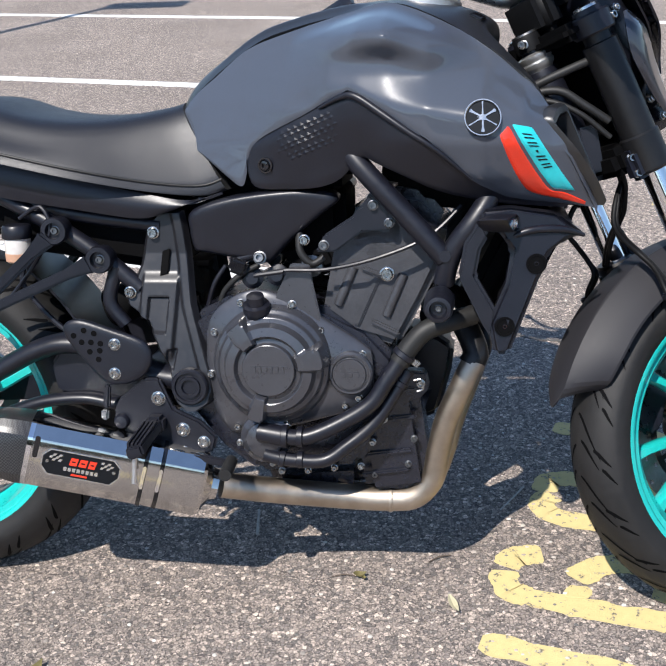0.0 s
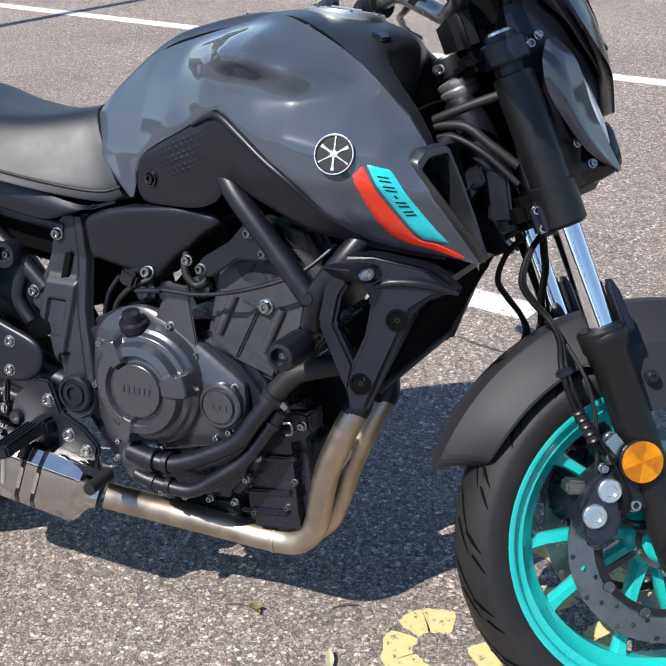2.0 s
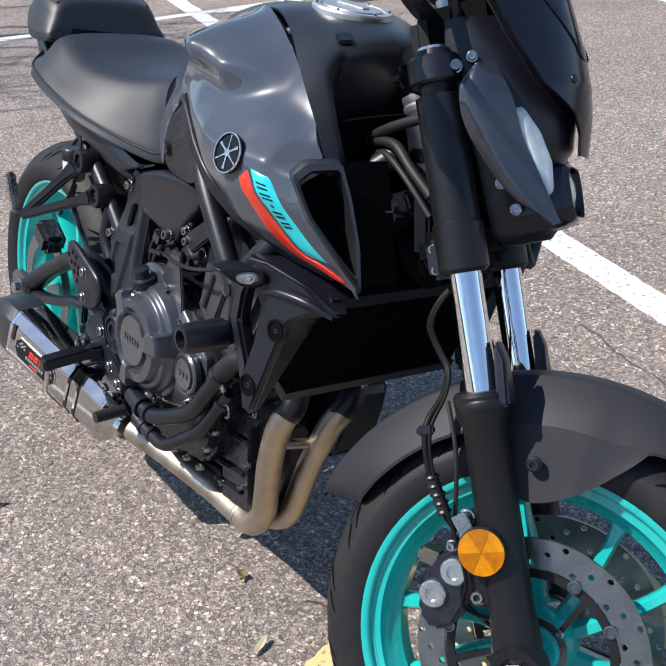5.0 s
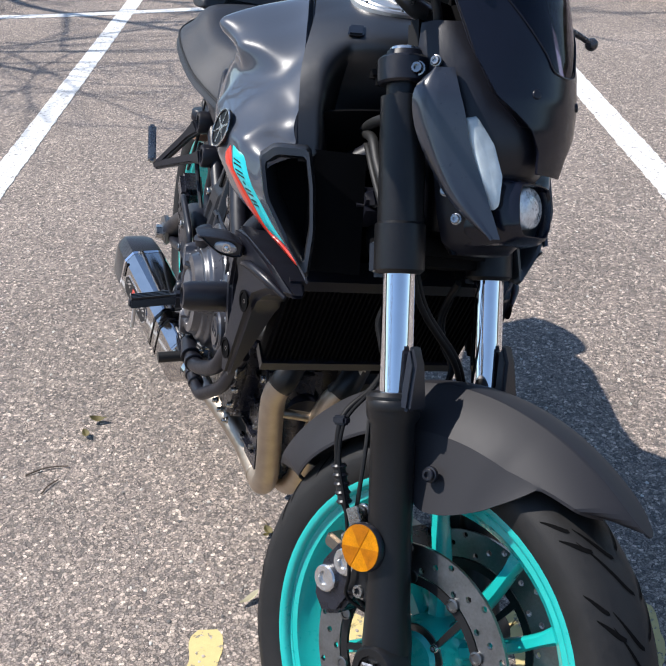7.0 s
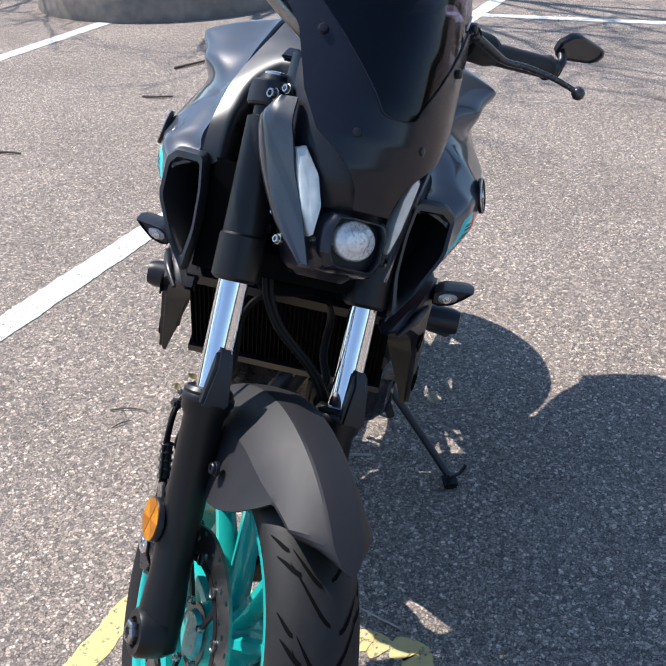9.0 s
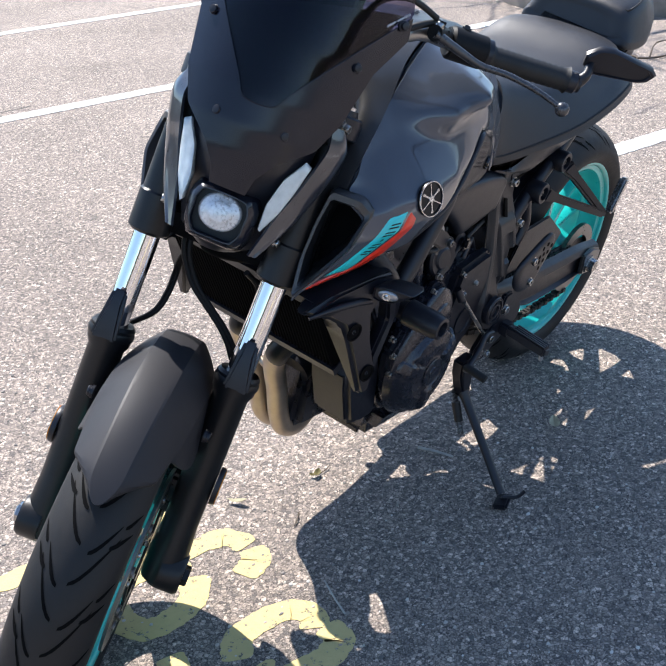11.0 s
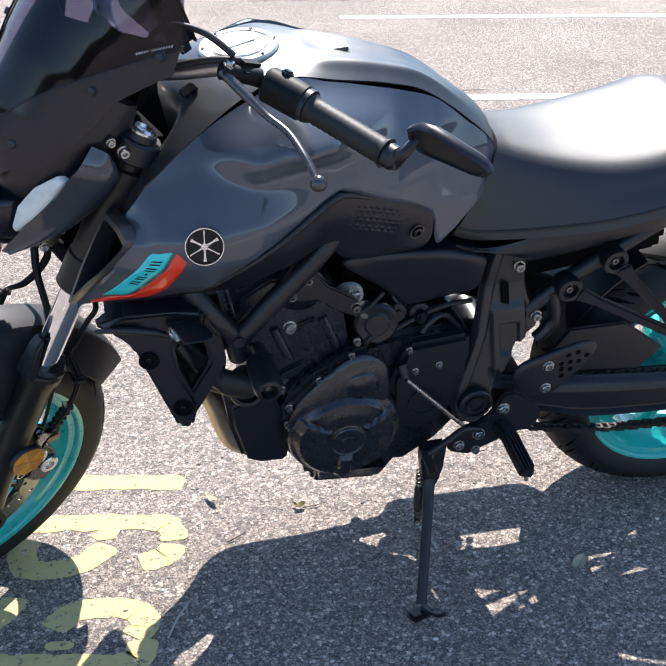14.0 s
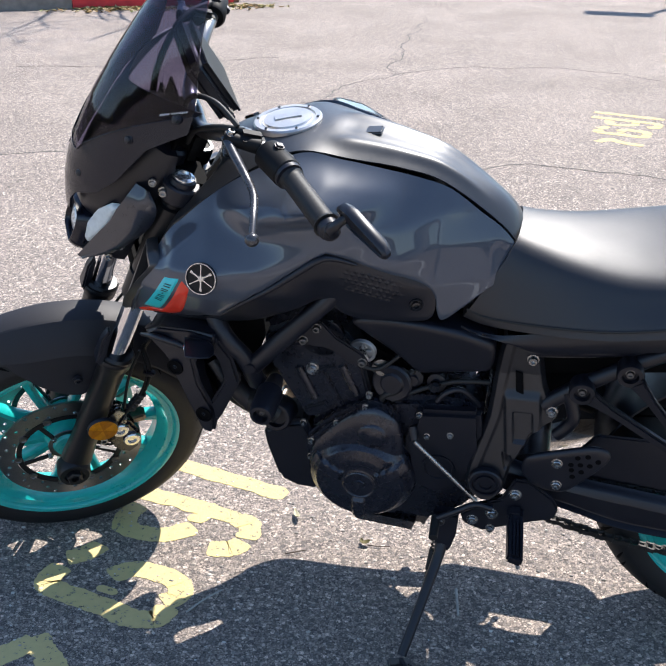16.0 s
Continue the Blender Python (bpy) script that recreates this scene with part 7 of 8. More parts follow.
part("oil_filter", tube([(0.14, -0.03, 0.36), (0.205, -0.03, 0.335)], 0.032, 24, smooth=False), "satin_black", bike)
CAN = [(0.140, 0.298), (0.148, 0.40), (0.170, 0.462), (0.230, 0.446), (0.256, 0.428), (0.251, 0.385), (0.229, 0.302), (0.195, 0.286), (0.155, 0.284)]
front_case = part("front_case", block((0.152, -0.050, 0.305), (0.115, 0.105, 0.215), 0.018, (0, -8, 0)), "engine_black", bike, "black lower front of the engine")
for z, y in ((0.24, -0.105), (0.275, -0.106), (0.335, -0.106), (0.385, -0.105)):
    part("case_rib", block((0.150 + 0.12 * (z - 0.3), y, z), (0.085, 0.010, 0.008), 0.003, (0, -8, 0)), "engine_black", front_case)
for x, z in ((0.182, 0.255), (0.192, 0.300), (0.125, 0.235)):
    part("case_bolt", bolt((x, -0.103, z), (0, -1, 0), 0.006, 0.008), "dark_steel", front_case)
tank_ = part("coolant_tank", prism(CAN, 0.035, 0.124, 0.014, seg=3), "satin_black", bike, "black plastic coolant tank ahead of the engine")
part("tank_port", lathe([(-0.02, 0.030), (0.018, 0.030), (0.022, 0.027), (0.022, 0.021), (0.010, 0.019), (0.010, 0.0001)], (0.222, 0.118, 0.470), (0.1, 1, 0.25), 32), "satin_black", tank_)
part("lower_hose", tube([(0.345, 0.10, 0.545), (0.305, 0.135, 0.530), (0.262, 0.140, 0.505), (0.225, 0.128, 0.478)], 0.021, 18, 8), "rubber_grip", bike, "black rubber coolant hose")
for yy in (0.135, 0.085):
    part("header_shield", tube([(0.330, yy, 0.60), (0.292, yy + 0.01, 0.545), (0.262, yy, 0.50)], 0.024, 14, 6, flat=0.6), "satin_black", bike)

# side stand
stand = part("side_stand", tube([(-0.101, 0.179, 0.245), (-0.096, 0.200, 0.222), (-0.074, 0.268, 0.160), (-0.051, 0.336, 0.098)], [0.0125, 0.0105, 0.0095, 0.0095], 14, flat=0.8), "satin_black", bike, "black steel side stand, folded out")
knuckle = prism([(-0.130, 0.318), (-0.083, 0.318), (-0.084, 0.285), (-0.090, 0.238), (-0.097, 0.230), (-0.112, 0.230), (-0.119, 0.244), (-0.127, 0.270)], 0.150, 0.176, 0.004)
for v in knuckle.verts:
    v.co.y += max(0.0, 0.290 - v.co.z) * 0.22
part("stand_bracket", knuckle, "satin_black", stand)
part("pivot_bolt", bolt((-0.096, 0.178, 0.302), (0, 1, 0), 0.0095, 0.006), "dark_steel", stand)
part("foot", block((-0.048, 0.345, 0.0835), (0.045, 0.030, 0.012), 0.004, (20, 0, 15)), "satin_black", stand)
part("tang", tube([(-0.050, 0.340, 0.092), (-0.072, 0.362, 0.092), (-0.085, 0.372, 0.107)], 0.004, 8), "satin_black", stand)
sp0, sp1 = Vector((-0.091, 0.160, 0.250)), Vector((-0.079, 0.207, 0.160))
coil = [sp0.lerp(sp1, k / 96) + Vector((0.007 * math.cos(k * 0.9), 0.0, 0.007 * math.sin(k * 0.9))) for k in range(97)]
part("spring", tube(coil, 0.0020, 6, 1), "dark_steel", stand)
part("spring_sleeve", tube([sp0.lerp(sp1, 0.32), sp0.lerp(sp1, 0.72)], 0.0092, 14, smooth=False), "rubber_grip", stand)

# ---- front end ----
for s in (1, -1):
    inb = 0.040 if s > 0 else 0.0
    ax = part("axle_end", front(lathe([(0.098, 0.034), (0.128, 0.034), (0.134, 0.030), (0.134, 0.021), (0.130, 0.020)], (AXLE_F, 0, 0), (0, s, 0), 30)), "fork_black", bike)
    part("axle_nut", front(lathe([(0.126, 0.0165), (0.141, 0.0165), (0.143, 0.014), (0.143, 0.009), (0.134, 0.008), (0.134, 0.0001)], (AXLE_F, 0, 0), (0, s, 0), 6)), "steel" if s < 0 else "fork_black", ax)
    CAL = [(-0.075, 0.070), (-0.060, 0.045), (-0.030, 0.050), (-0.010, 0.075), (0.015, 0.105), (0.020, 0.135), (-0.005, 0.150), (-0.035, 0.140), (-0.065, 0.110)]
    cb = bmesh.new()
    loft([[Vector((f, s * y, k)) for f, k in CAL] for y in (0.045, 0.105)], cb)
    bmesh.ops.recalc_face_normals(cb, faces=cb.faces)
    bmesh.ops.bevel(cb, geom=[e for e in cb.edges if e.calc_face_angle(0) > 0.5], offset=0.006, segments=2, affect='EDGES')
    cl = part("brake_caliper", front(cb), "engine_black", bike, "black cast brake caliper")
    for f, k in ((-0.017, 0.120), (-0.049, 0.094)):
        part("piston_cap", front(lathe([(0, 0.0175), (0.006, 0.0175), (0.008, 0.0155), (0.008, 0.009), (0.004, 0.008), (0.004, 0.0001)], (f, s * 0.104, k), (0, s, 0), 28)), "silver_plastic", cl, "bright metal caliper cap")
    for f, k, r in ((0.009, 0.088, 0.011), (0.009, 0.187, 0.011), (-0.015, 0.153, 0.0075)):
        part("caliper_bolt", front(bolt((f, s * 0.106, k), (0, s, 0), r, 0.008)), "steel", cl)
    part("pad_spring", front(block((-0.055, s * 0.075, 0.135), (0.03, 0.03, 0.02), 0.004, (0, 25, 0))), "bronze", cl)
    part("caliper_lug", front(block((0.02, s * 0.10, 0.13), (0.05, 0.022, 0.11), 0.006, (0, 12, 0))), "fork_black", cl)
    rf = part("reflector", front(lathe([(0, 0.0305), (0.006, 0.0305), (0.008, 0.029), (0.008, 0.0001)], (0.031, s * 0.128, 0.150), (0, s, 0), 40)), "satin_black", bike, "round amber side reflector")
    for w in range(6):
        lensb = bmesh.new()
        arc = [(0.031, 0.150)] + [(0.031 + 0.0287 * math.cos((w * 8 + a) * math.pi / 24), 0.150 + 0.0287 * math.sin((w * 8 + a) * math.pi / 24)) for a in range(9)]
        loft([[Vector((f, s * yy, k)) for f, k in arc] for yy in (0.1355, 0.1372 + 0.0006 * (w % 2))], lensb)
        part("amber_lens", front(lensb), "amber_dark" if w % 2 else "amber", rf)
    part("reflector_stay", front(block((0.01, s * 0.122, 0.178), (0.02, 0.004, 0.035), 0.001, (0, -20, 0))), "steel", rf)
    part("mudguard_bolt", front(bolt((0.098, s * 0.090, 0.243), (0, s, 0), 0.010, 0.006)), "satin_black", bike)
    gd = bmesh.new()
    loft([[Vector((f, s * y, k)) for f, k in ((0.072, 0.322), (0.088, 0.318), (0.089, 0.375), (0.082, 0.400), (0.075, 0.392))] for y in (0.084, 0.124)], gd)
    for v in gd.verts:
        if v.co.z > 0.37:
            v.co.y = s * (0.1 + (abs(v.co.y) - 0.1) * 0.55)
    bmesh.ops.recalc_face_normals(gd, faces=gd.faces)
    bmesh.ops.bevel(gd, geom=[e for e in gd.edges if e.calc_face_angle(0) > 0.4], offset=0.004, segments=2, affect='EDGES')
    part("fork_guard", front(gd), "matte_black", bike, "matte black fork tube guard")
    part("seal_collar", front(lathe([(0.318, 0.034), (0.322, 0.0355), (0.328, 0.0355), (0.331, 0.034)], (AXLE_F, s * 0.1, 0), (0, 0, 1), 28)), "fork_black", bike)
    for k in (0.519, 0.493):
        part("clamp_bolt", front(bolt((0.019, s * 0.104, k), (-0.3, s, 0), 0.008, 0.007)), "steel", bike)
    part("clamp_ear", front(block((0.026, s * 0.1, 0.506), (0.035, 0.030, 0.05), 0.008)), "satin_black", bike)
    ear = part("upper_clamp_ear", front(lathe([(0.715, 0.030), (0.718, 0.033), (0.745, 0.033), (0.748, 0.030), (0.748, 0.024), (0.756, 0.022), (0.757, 0.0001)], (AXLE_F, s * 0.1, 0), (0, 0, 1), 28)), "satin_black", bike)
    part("fork_cap", front(lathe([(0.748, 0.0195), (0.760, 0.0185), (0.762, 0.012), (0.758, 0.010), (0.758, 0.0001)], (AXLE_F, s * 0.1, 0), (0, 0, 1), 24)), "silver_plastic", ear)
    part("pinch_bolt", front(bolt((0.080, s * 0.112, 0.730), (0.4, s, 0), 0.009, 0.008)), "steel", ear)
    part("brake_hose", front(tube([(0.0, s * 0.105, 0.165), (-0.016, s * 0.113, 0.195), (-0.027, s * 0.116, 0.255), (-0.024, s * 0.110, 0.305), (-0.006, s * (0.080 + inb * 0.25), 0.338), (-0.004, s * (0.055 + inb), 0.366), (-0.016, s * (0.048 + inb), 0.398), (-0.021, s * (0.048 + inb), 0.428), (0.0, s * (0.046 + inb * 0.8), 0.459), (0.032, s * (0.035 + inb * 0.5), 0.480)], 0.0045, 10)), "hose_black", bike)
    for i in range(5):
        part("hose_ring", front(lathe([(-0.0025, 0.0088), (0, 0.0105), (0.0025, 0.0088)], (-0.0165 - 0.002 * i, s * (0.1132 + 0.0006 * i), 0.198 + 0.011 * i), (-0.05, s * 0.05, 1), 16)), "satin_black", bike)
    part("sensor_cable", front(tube([(0.028, s * 0.075, 0.045), (-0.01, s * 0.108, 0.075), (0.002, s * 0.122, 0.115), (-0.008, s * 0.120, 0.19), (-0.020, s * 0.121, 0.25), (-0.018, s * 0.113, 0.30), (-0.003, s * 0.084, 0.336), (-0.001, s * (0.059 + inb), 0.366), (-0.012, s * (0.052 + inb), 0.398), (-0.017, s * (0.052 + inb), 0.428), (0.004, s * (0.049 + inb * 0.8), 0.459), (0.03, s * (0.038 + inb * 0.5), 0.480)], 0.0024, 8)), "hose_black", bike)
    part("cable_clip", front(block((-0.024, s * 0.114, 0.300), (0.022, 0.014, 0.012), 0.003)), "satin_black", bike)
    part("hose_banjo", front(lathe([(-0.009, 0.009), (0.009, 0.009), (0.010, 0.006), (0.014, 0.006), (0.014, 0.0001)], (0.0, s * 0.104, 0.163), (0, s, 0), 16)), "dark_steel", bike)
    part("hose_sleeve", front(tube([(-0.016, s * 0.113, 0.195), (-0.0255, s * 0.1155, 0.245)], 0.008, 12, smooth=False)), "rubber_grip", bike)
    part("sensor_cable", front(tube([(0.02, s * 0.075, 0.03), (-0.03, s * 0.085, 0.10), (-0.005, s * 0.100, 0.20), (0.006, s * 0.100, 0.27), (0.0, s * 0.085, 0.33)], 0.003, 8)), "rubber_grip", bike)
    # painted cheek beside the headlight
    FRONT_E = [(0.124, 0.728, 0.098), (0.136, 0.698, 0.104), (0.141, 0.672, 0.099), (0.143, 0.635, 0.089), (0.152, 0.590, 0.073), (0.166, 0.527, 0.056)]
    RIDGE_E = [(0.112, 0.728, 0.109), (0.117, 0.701, 0.120), (0.114, 0.668, 0.118), (0.119, 0.626, 0.105), (0.134, 0.578, 0.086), (0.160, 0.527, 0.061)]
    REAR_E = [(0.104, 0.727, 0.112), (0.086, 0.702, 0.126), (0.082, 0.664, 0.120), (0.094, 0.620, 0.108), (0.118, 0.568, 0.088), (0.156, 0.527, 0.062)]
    fe, mid_e, re_ = ([p for p in crom([Vector((f, s * l, k)) for f, k, l in line], 6)] for line in (FRONT_E, RIDGE_E, REAR_E))

    def cheek(u, v, fe=fe, mid_e=mid_e, re_=re_, s=s):
        i = min(int(u * (len(fe) - 1) + 0.5), len(fe) - 1)
        p = fe[i].lerp(mid_e[i], v / 0.45) if v < 0.45 else mid_e[i].lerp(re_[i], (v - 0.45) / 0.55)
        return p + Vector((0, s * 0.004 * math.sin(math.pi * max(0.0, (v - 0.45) / 0.55)), 0))
    part("headlight_cheek", front(sheet(cheek, len(fe) - 1, 20, 0.004)), "cheek_gray", bike, "satin slate gray headlight cheek", 60)
    for f, k, l in ((0.120, 0.551, 0.082), (0.108, 0.585, 0.088), (0.100, 0.738, 0.104)):
        part("cheek_bolt", front(bolt((f, s * l, k), (0.3, s, 0), 0.007, 0.005)), "steel", bike)
    DRL = [(0.146, 0.671, 0.082), (0.141, 0.666, 0.092), (0.144, 0.630, 0.084), (0.150, 0.592, 0.073), (0.158, 0.562, 0.058), (0.162, 0.566, 0.054), (0.165, 0.600, 0.053), (0.158, 0.640, 0.063)]
    corner = [Vector((f, s * l, k)) for f, k, l in DRL]
    edge = [corner[i].lerp(corner[(i + 1) % len(corner)], t) for i in range(len(corner)) for t in (0.05, 0.5, 0.95)]
    dc = sum(edge, Vector()) / len(edge)
    drl = loft([[p + (dc - p) * g + Vector((d, 0, 0)) for p in edge] for d, g in ((-0.02, 0.0), (-0.001, 0.0), (0.002, 0.08), (0.003, 0.25), (0.0035, 0.6), (0.0035, 0.95))])
    part("running_light", front(drl), "drl_white", bike, "milky white running light strip", 50)

# headlight mask
MASK = [(0.512, 0.140, 0.036, 0.09), (0.528, 0.156, 0.055, 0.08), (0.560, 0.156, 0.066, 0.08), (0.600, 0.164, 0.074, 0.08), (0.618, 0.182, 0.077, 0.08), (0.650, 0.190, 0.084, 0.075), (0.690, 0.189, 0.088, 0.07), (0.745, 0.175, 0.096, 0.065), (0.790, 0.150, 0.094, 0.070)]
rings = []
for k, ff, hw, fb_ in MASK:
    half = [(ff, 0.0), (ff - 0.004, hw * 0.33), (ff - 0.016, hw * 0.52), (ff - 0.036, hw * 0.75), (ff - 0.060, hw), (fb_, hw)]
    rings.append([Vector((f, -l, k)) for f, l in half[::-1]] + [Vector((f, l, k)) for f, l in half[1:]])
part("headlight_mask", front(loft(rings)), "matte_black", bike, "matte black headlight mask", 60)
HLB = [(-0.034, 0.596), (-0.015, 0.599), (0.015, 0.599), (0.034, 0.596), (0.041, 0.580), (0.039, 0.546), (0.029, 0.530), (-0.029, 0.530), (-0.039, 0.546), (-0.041, 0.580)]
HLR = [(l + (HLB[(i + 1) % 10][0] - l) * t, k + (HLB[(i + 1) % 10][1] - k) * t) for i, (l, k) in enumerate(HLB) for t in (0.12, 0.5, 0.88)]
hb = loft([[Vector((f, l * g, 0.565 + (k - 0.565) * g)) for l, k in HLR] for f, g in ((0.105, 1.32), (0.150, 1.22), (0.166, 1.14), (0.176, 1.02), (0.180, 0.93), (0.180, 0.90), (0.1785, 0.875), (0.160, 0.86))], cap=False)
hl = part("headlight", front(hb), "screen_black", bike, "rounded square projector headlight with clear lens", 40)
part("reflector_bowl", front(loft([[Vector((f, l * g, 0.565 + (k - 0.565) * g)) for l, k in HLR] for f, g in ((0.164, 0.87), (0.160, 0.5))])), "ink", hl)
lens_rows = [[Vector((f, 0.0300 * g * math.cos(a * math.pi / 20), 0.5690 + 0.0262 * g * math.sin(a * math.pi / 20))) for a in range(40)] for f, g in ((0.158, 1.0), (0.169, 1.0), (0.172, 0.95), (0.1735, 0.86), (0.1742, 0.62), (0.1755, 0.58), (0.1768, 0.40), (0.1774, 0.05))]
part("projector", front(loft(lens_rows)), "headlamp_glass", hl, "bright clear projector lens", 60)
part("headlight_bracket", front(block((0.085, 0, 0.615), (0.05, 0.11, 0.15), 0.02)), "deep_black", bike)

# windscreen: smoked sheet in a black surround
CK = [0.605, 0.63, 0.655, 0.69, 0.735, 0.81, 0.87, 0.90, 0.93, 0.96, 1.0, 1.04, 1.08, 1.13]
CFc = [0.198, 0.205, 0.211, 0.215, 0.214, 0.205, 0.193, 0.186, 0.178, 0.170, 0.158, 0.1445, 0.1295, 0.110]
CW = [0.025, 0.031, 0.048, 0.089, 0.108, 0.122, 0.149, 0.144, 0.136, 0.124, 0.108, 0.091, 0.071, 0.045]


def screen_at(k, l):
    return Vector((float(np.interp(k, CK, CFc)) - 4.6 * l * l, l, k))


K0, K1 = 0.722, 0.8998


def tint_edge(k):
    """Half width of the tinted sheet at a height."""
    return min(float(np.interp(k, CK, CW)), 0.018 + (k - K0) / 1.42)


def smoke_fn(u, v):
    k = K0 + (1.128 - K0) * u
    return screen_at(k, (2 * v - 1) * tint_edge(k))


def low_fn(u, v):
    k = CK[0] + (K0 - CK[0]) * u
    return screen_at(k, (2 * v - 1) * float(np.interp(k, CK, CW)))


def wing_fn(side):
    def fn(u, v):
        k = K0 + (K1 - K0) * u
        a, b = tint_edge(k) + 0.0004, float(np.interp(k, CK, CW))
        return screen_at(k, side * (a + (b - a) * v))
    return fn


screen = part("windscreen", front(sheet(smoke_fn, 60, 40, 0.003)), "smoke", bike, "dark smoked tinted windscreen", 60)
sur = sheet(low_fn, 24, 44, 0.004)
for s in (1, -1):
    sheet(wing_fn(s), 40, 16, 0.004, sur)
part("surround", front(sur), "screen_black", screen, "glossy blue-black lower windscreen surround", 60)
part("inner_fairing", front(sheet(lambda u, v: screen_at(0.66 + 0.20 * u + 0.04 * abs(2 * v - 1) * u, (2 * v - 1) * 0.90 * float(np.interp(0.66 + 0.20 * u, CK, CW))) - Vector((0.016 + 0.02 * u, 0, 0)), 20, 24, 0.003)), "satin_black", screen, "", 60)
lip = [screen_at(k, sd * tint_edge(k)) + Vector((0.001, 0, 0)) for sd, ks in ((-1, (0.895, 0.86, 0.82, 0.78, 0.745, 0.724)), (1, (0.724, 0.745, 0.78, 0.82, 0.86, 0.895))) for k in ks]
part("lip", front(tube(lip, 0.0011, 8, 4)), "screen_black", screen)
for f, l, k in ((0.202, 0.045, 0.695), (0.160, 0.099, 0.810), (0.112, 0.136, 0.885)):
    for s in (1, -1):
        part("screen_bolt", front(bolt((f - 0.001, s * l, k), (0.9, s * 0.5, 0.1), 0.0075, 0.006, socket=False)), "matte_black", screen)
# maker's line along the screen's lower edge
for i in range(14):
    l0 = 0.1165 + 0.0016 * i
    p0 = screen_at(0.876 + 1.25 * (l0 - 0.1165), l0)
    if i != 5:
        part("white_bar", front(block((p0.x + 0.0014, p0.y, p0.z), (0.0008, 0.0015 + 0.0006 * (i % 3), 0.0030), 0.0, (0, 0, -48))), "white_ink", screen)

# cockpit
dash = part("instrument_panel", front(block((0.0395, 0, 0.902), (0.036, 0.146, 0.130), 0.012, (0, 49, 0), seg=3)), "satin_black", bike, "black digital instrument panel")
part("display", front(block((0.0274, 0, 0.9160), (0.004, 0.134, 0.112), 0.0015, (0, 49, 0))), "ink", dash)
part("dash_stay", front(block((0.075, 0, 0.80), (0.072, 0.155, 0.110), 0.034, seg=4)), "deep_black", bike)
BAR = [(0.03, 0.0, 0.822), (0.03, 0.05, 0.824), (0.022, 0.095, 0.850), (0.002, 0.155, 0.892), (-0.018, 0.20, 0.898), (-0.040, 0.263, 0.902), (-0.057, 0.396, 0.916)]
for s in (1, -1):
    bar = part("handlebar", front(tube([(f, s * l, k) for f, l, k in BAR], [0.0135, 0.0135, 0.0135, 0.0125, 0.0112, 0.0112, 0.0112], 16)), "bar_silver", bike, "bare gray metal tapered handlebar half")
    gp = [Vector((-0.041, s * 0.268, 0.9025)), Vector((-0.057, s * 0.390, 0.9155))]
    gb = bmesh.new()
    n = 26
    rr = [0.0165 + (0.0012 if i % 2 else 0.0) + (0.004 if i in (0, n) else 0) for i in range(n + 1)]
    tube([gp[0].lerp(gp[1], i / n) for i in range(n + 1)], rr, 20, bm=gb, smooth=False)
    part("grip", front(gb), "rubber_grip", bike, "black ribbed rubber grip")
    sw = part("switch_housing", front(tube([(-0.0185, s * 0.202, 0.8985), (-0.020, s * 0.206, 0.899), (-0.036, s * 0.257, 0.9035), (-0.037, s * 0.261, 0.904)], [0.021, 0.0245, 0.0245, 0.0215], 24, smooth=False)), "hose_black", bike, "black plastic handlebar switch housing")
    part("switch_ridge", front(tube([(-0.036, s * 0.258, 0.9035), (-0.038, s * 0.267, 0.9042)], 0.0225, 24, smooth=False)), "satin_black", sw)
    part("button", front(block((-0.050, s * 0.226, 0.908), (0.008, 0.016, 0.012), 0.002)), "satin_black", sw)
    part("button", front(block((-0.024, s * 0.222, 0.9255), (0.016, 0.014, 0.009), 0.003)), "satin_black", sw)
    part("button", front(block((-0.050, s * 0.241, 0.893), (0.007, 0.010, 0.008), 0.002)), "red_vinyl" if s < 0 else "white_ink", sw)
    cl = part("lever_clamp", front(block((0.008, s * 0.184, 0.903), (0.050, 0.030, 0.030), 0.009, seg=3)), "hose_black", bike)
    part("lever_perch", front(tube([(-0.006, s * 0.196, 0.902), (0.024, s * 0.188, 0.900), (0.047, s * 0.179, 0.897)], [0.013, 0.011, 0.0115], 14)), "hose_black", cl)
    part("lever_pivot", front(bolt((0.040, s * 0.182, 0.9075), (0, 0, 1), 0.008, 0.006)), "steel", cl)
    part("lever", front(tube([(0.044, s * 0.180, 0.897), (0.032, s * 0.222, 0.888), (0.022, s * 0.258, 0.882), (0.023, s * 0.300, 0.884), (0.033, s * 0.345, 0.879), (0.041, s * 0.380, 0.870)], [0.0095, 0.0085, 0.0070, 0.0065, 0.006, 0.0055], 14, flat=0.75)), "lever_black", bike, "glossy black metal hand lever")
    lb = bmesh.new()
    bmesh.ops.create_uvsphere(lb, u_segments=20, v_segments=14, radius=0.0105)
    lb.transform(Matrix.Translation((0.042, s * 0.386, 0.868)))
    part("lever_ball", front(lb), "lever_black", bike)
    be = part("bar_end", front(lathe([(0, 0.0165), (0.012, 0.0165), (0.016, 0.013), (0.020, 0.013), (0.021, 0.0001)], (-0.057, s * 0.391, 0.9155), (-0.12, s, 0.09), 24)), "satin_black", bike)
    mr = bmesh.new()
    MIR = [(-0.002, 0.0), (0.010, 0.016), (0.030, 0.021), (0.108, 0.008), (0.118, 0.0), (0.114, -0.014), (0.100, -0.021), (0.022, -0.029), (0.004, -0.018)]
    m0 = Vector((-0.054, s * 0.403, 0.962))
    du = Vector((-0.27, s * 0.955, 0.12)).normalized()
    dv = Vector((0.62, s * 0.20, 0.76)).normalized()
    dn = du.cross(dv) * s
    rows = []
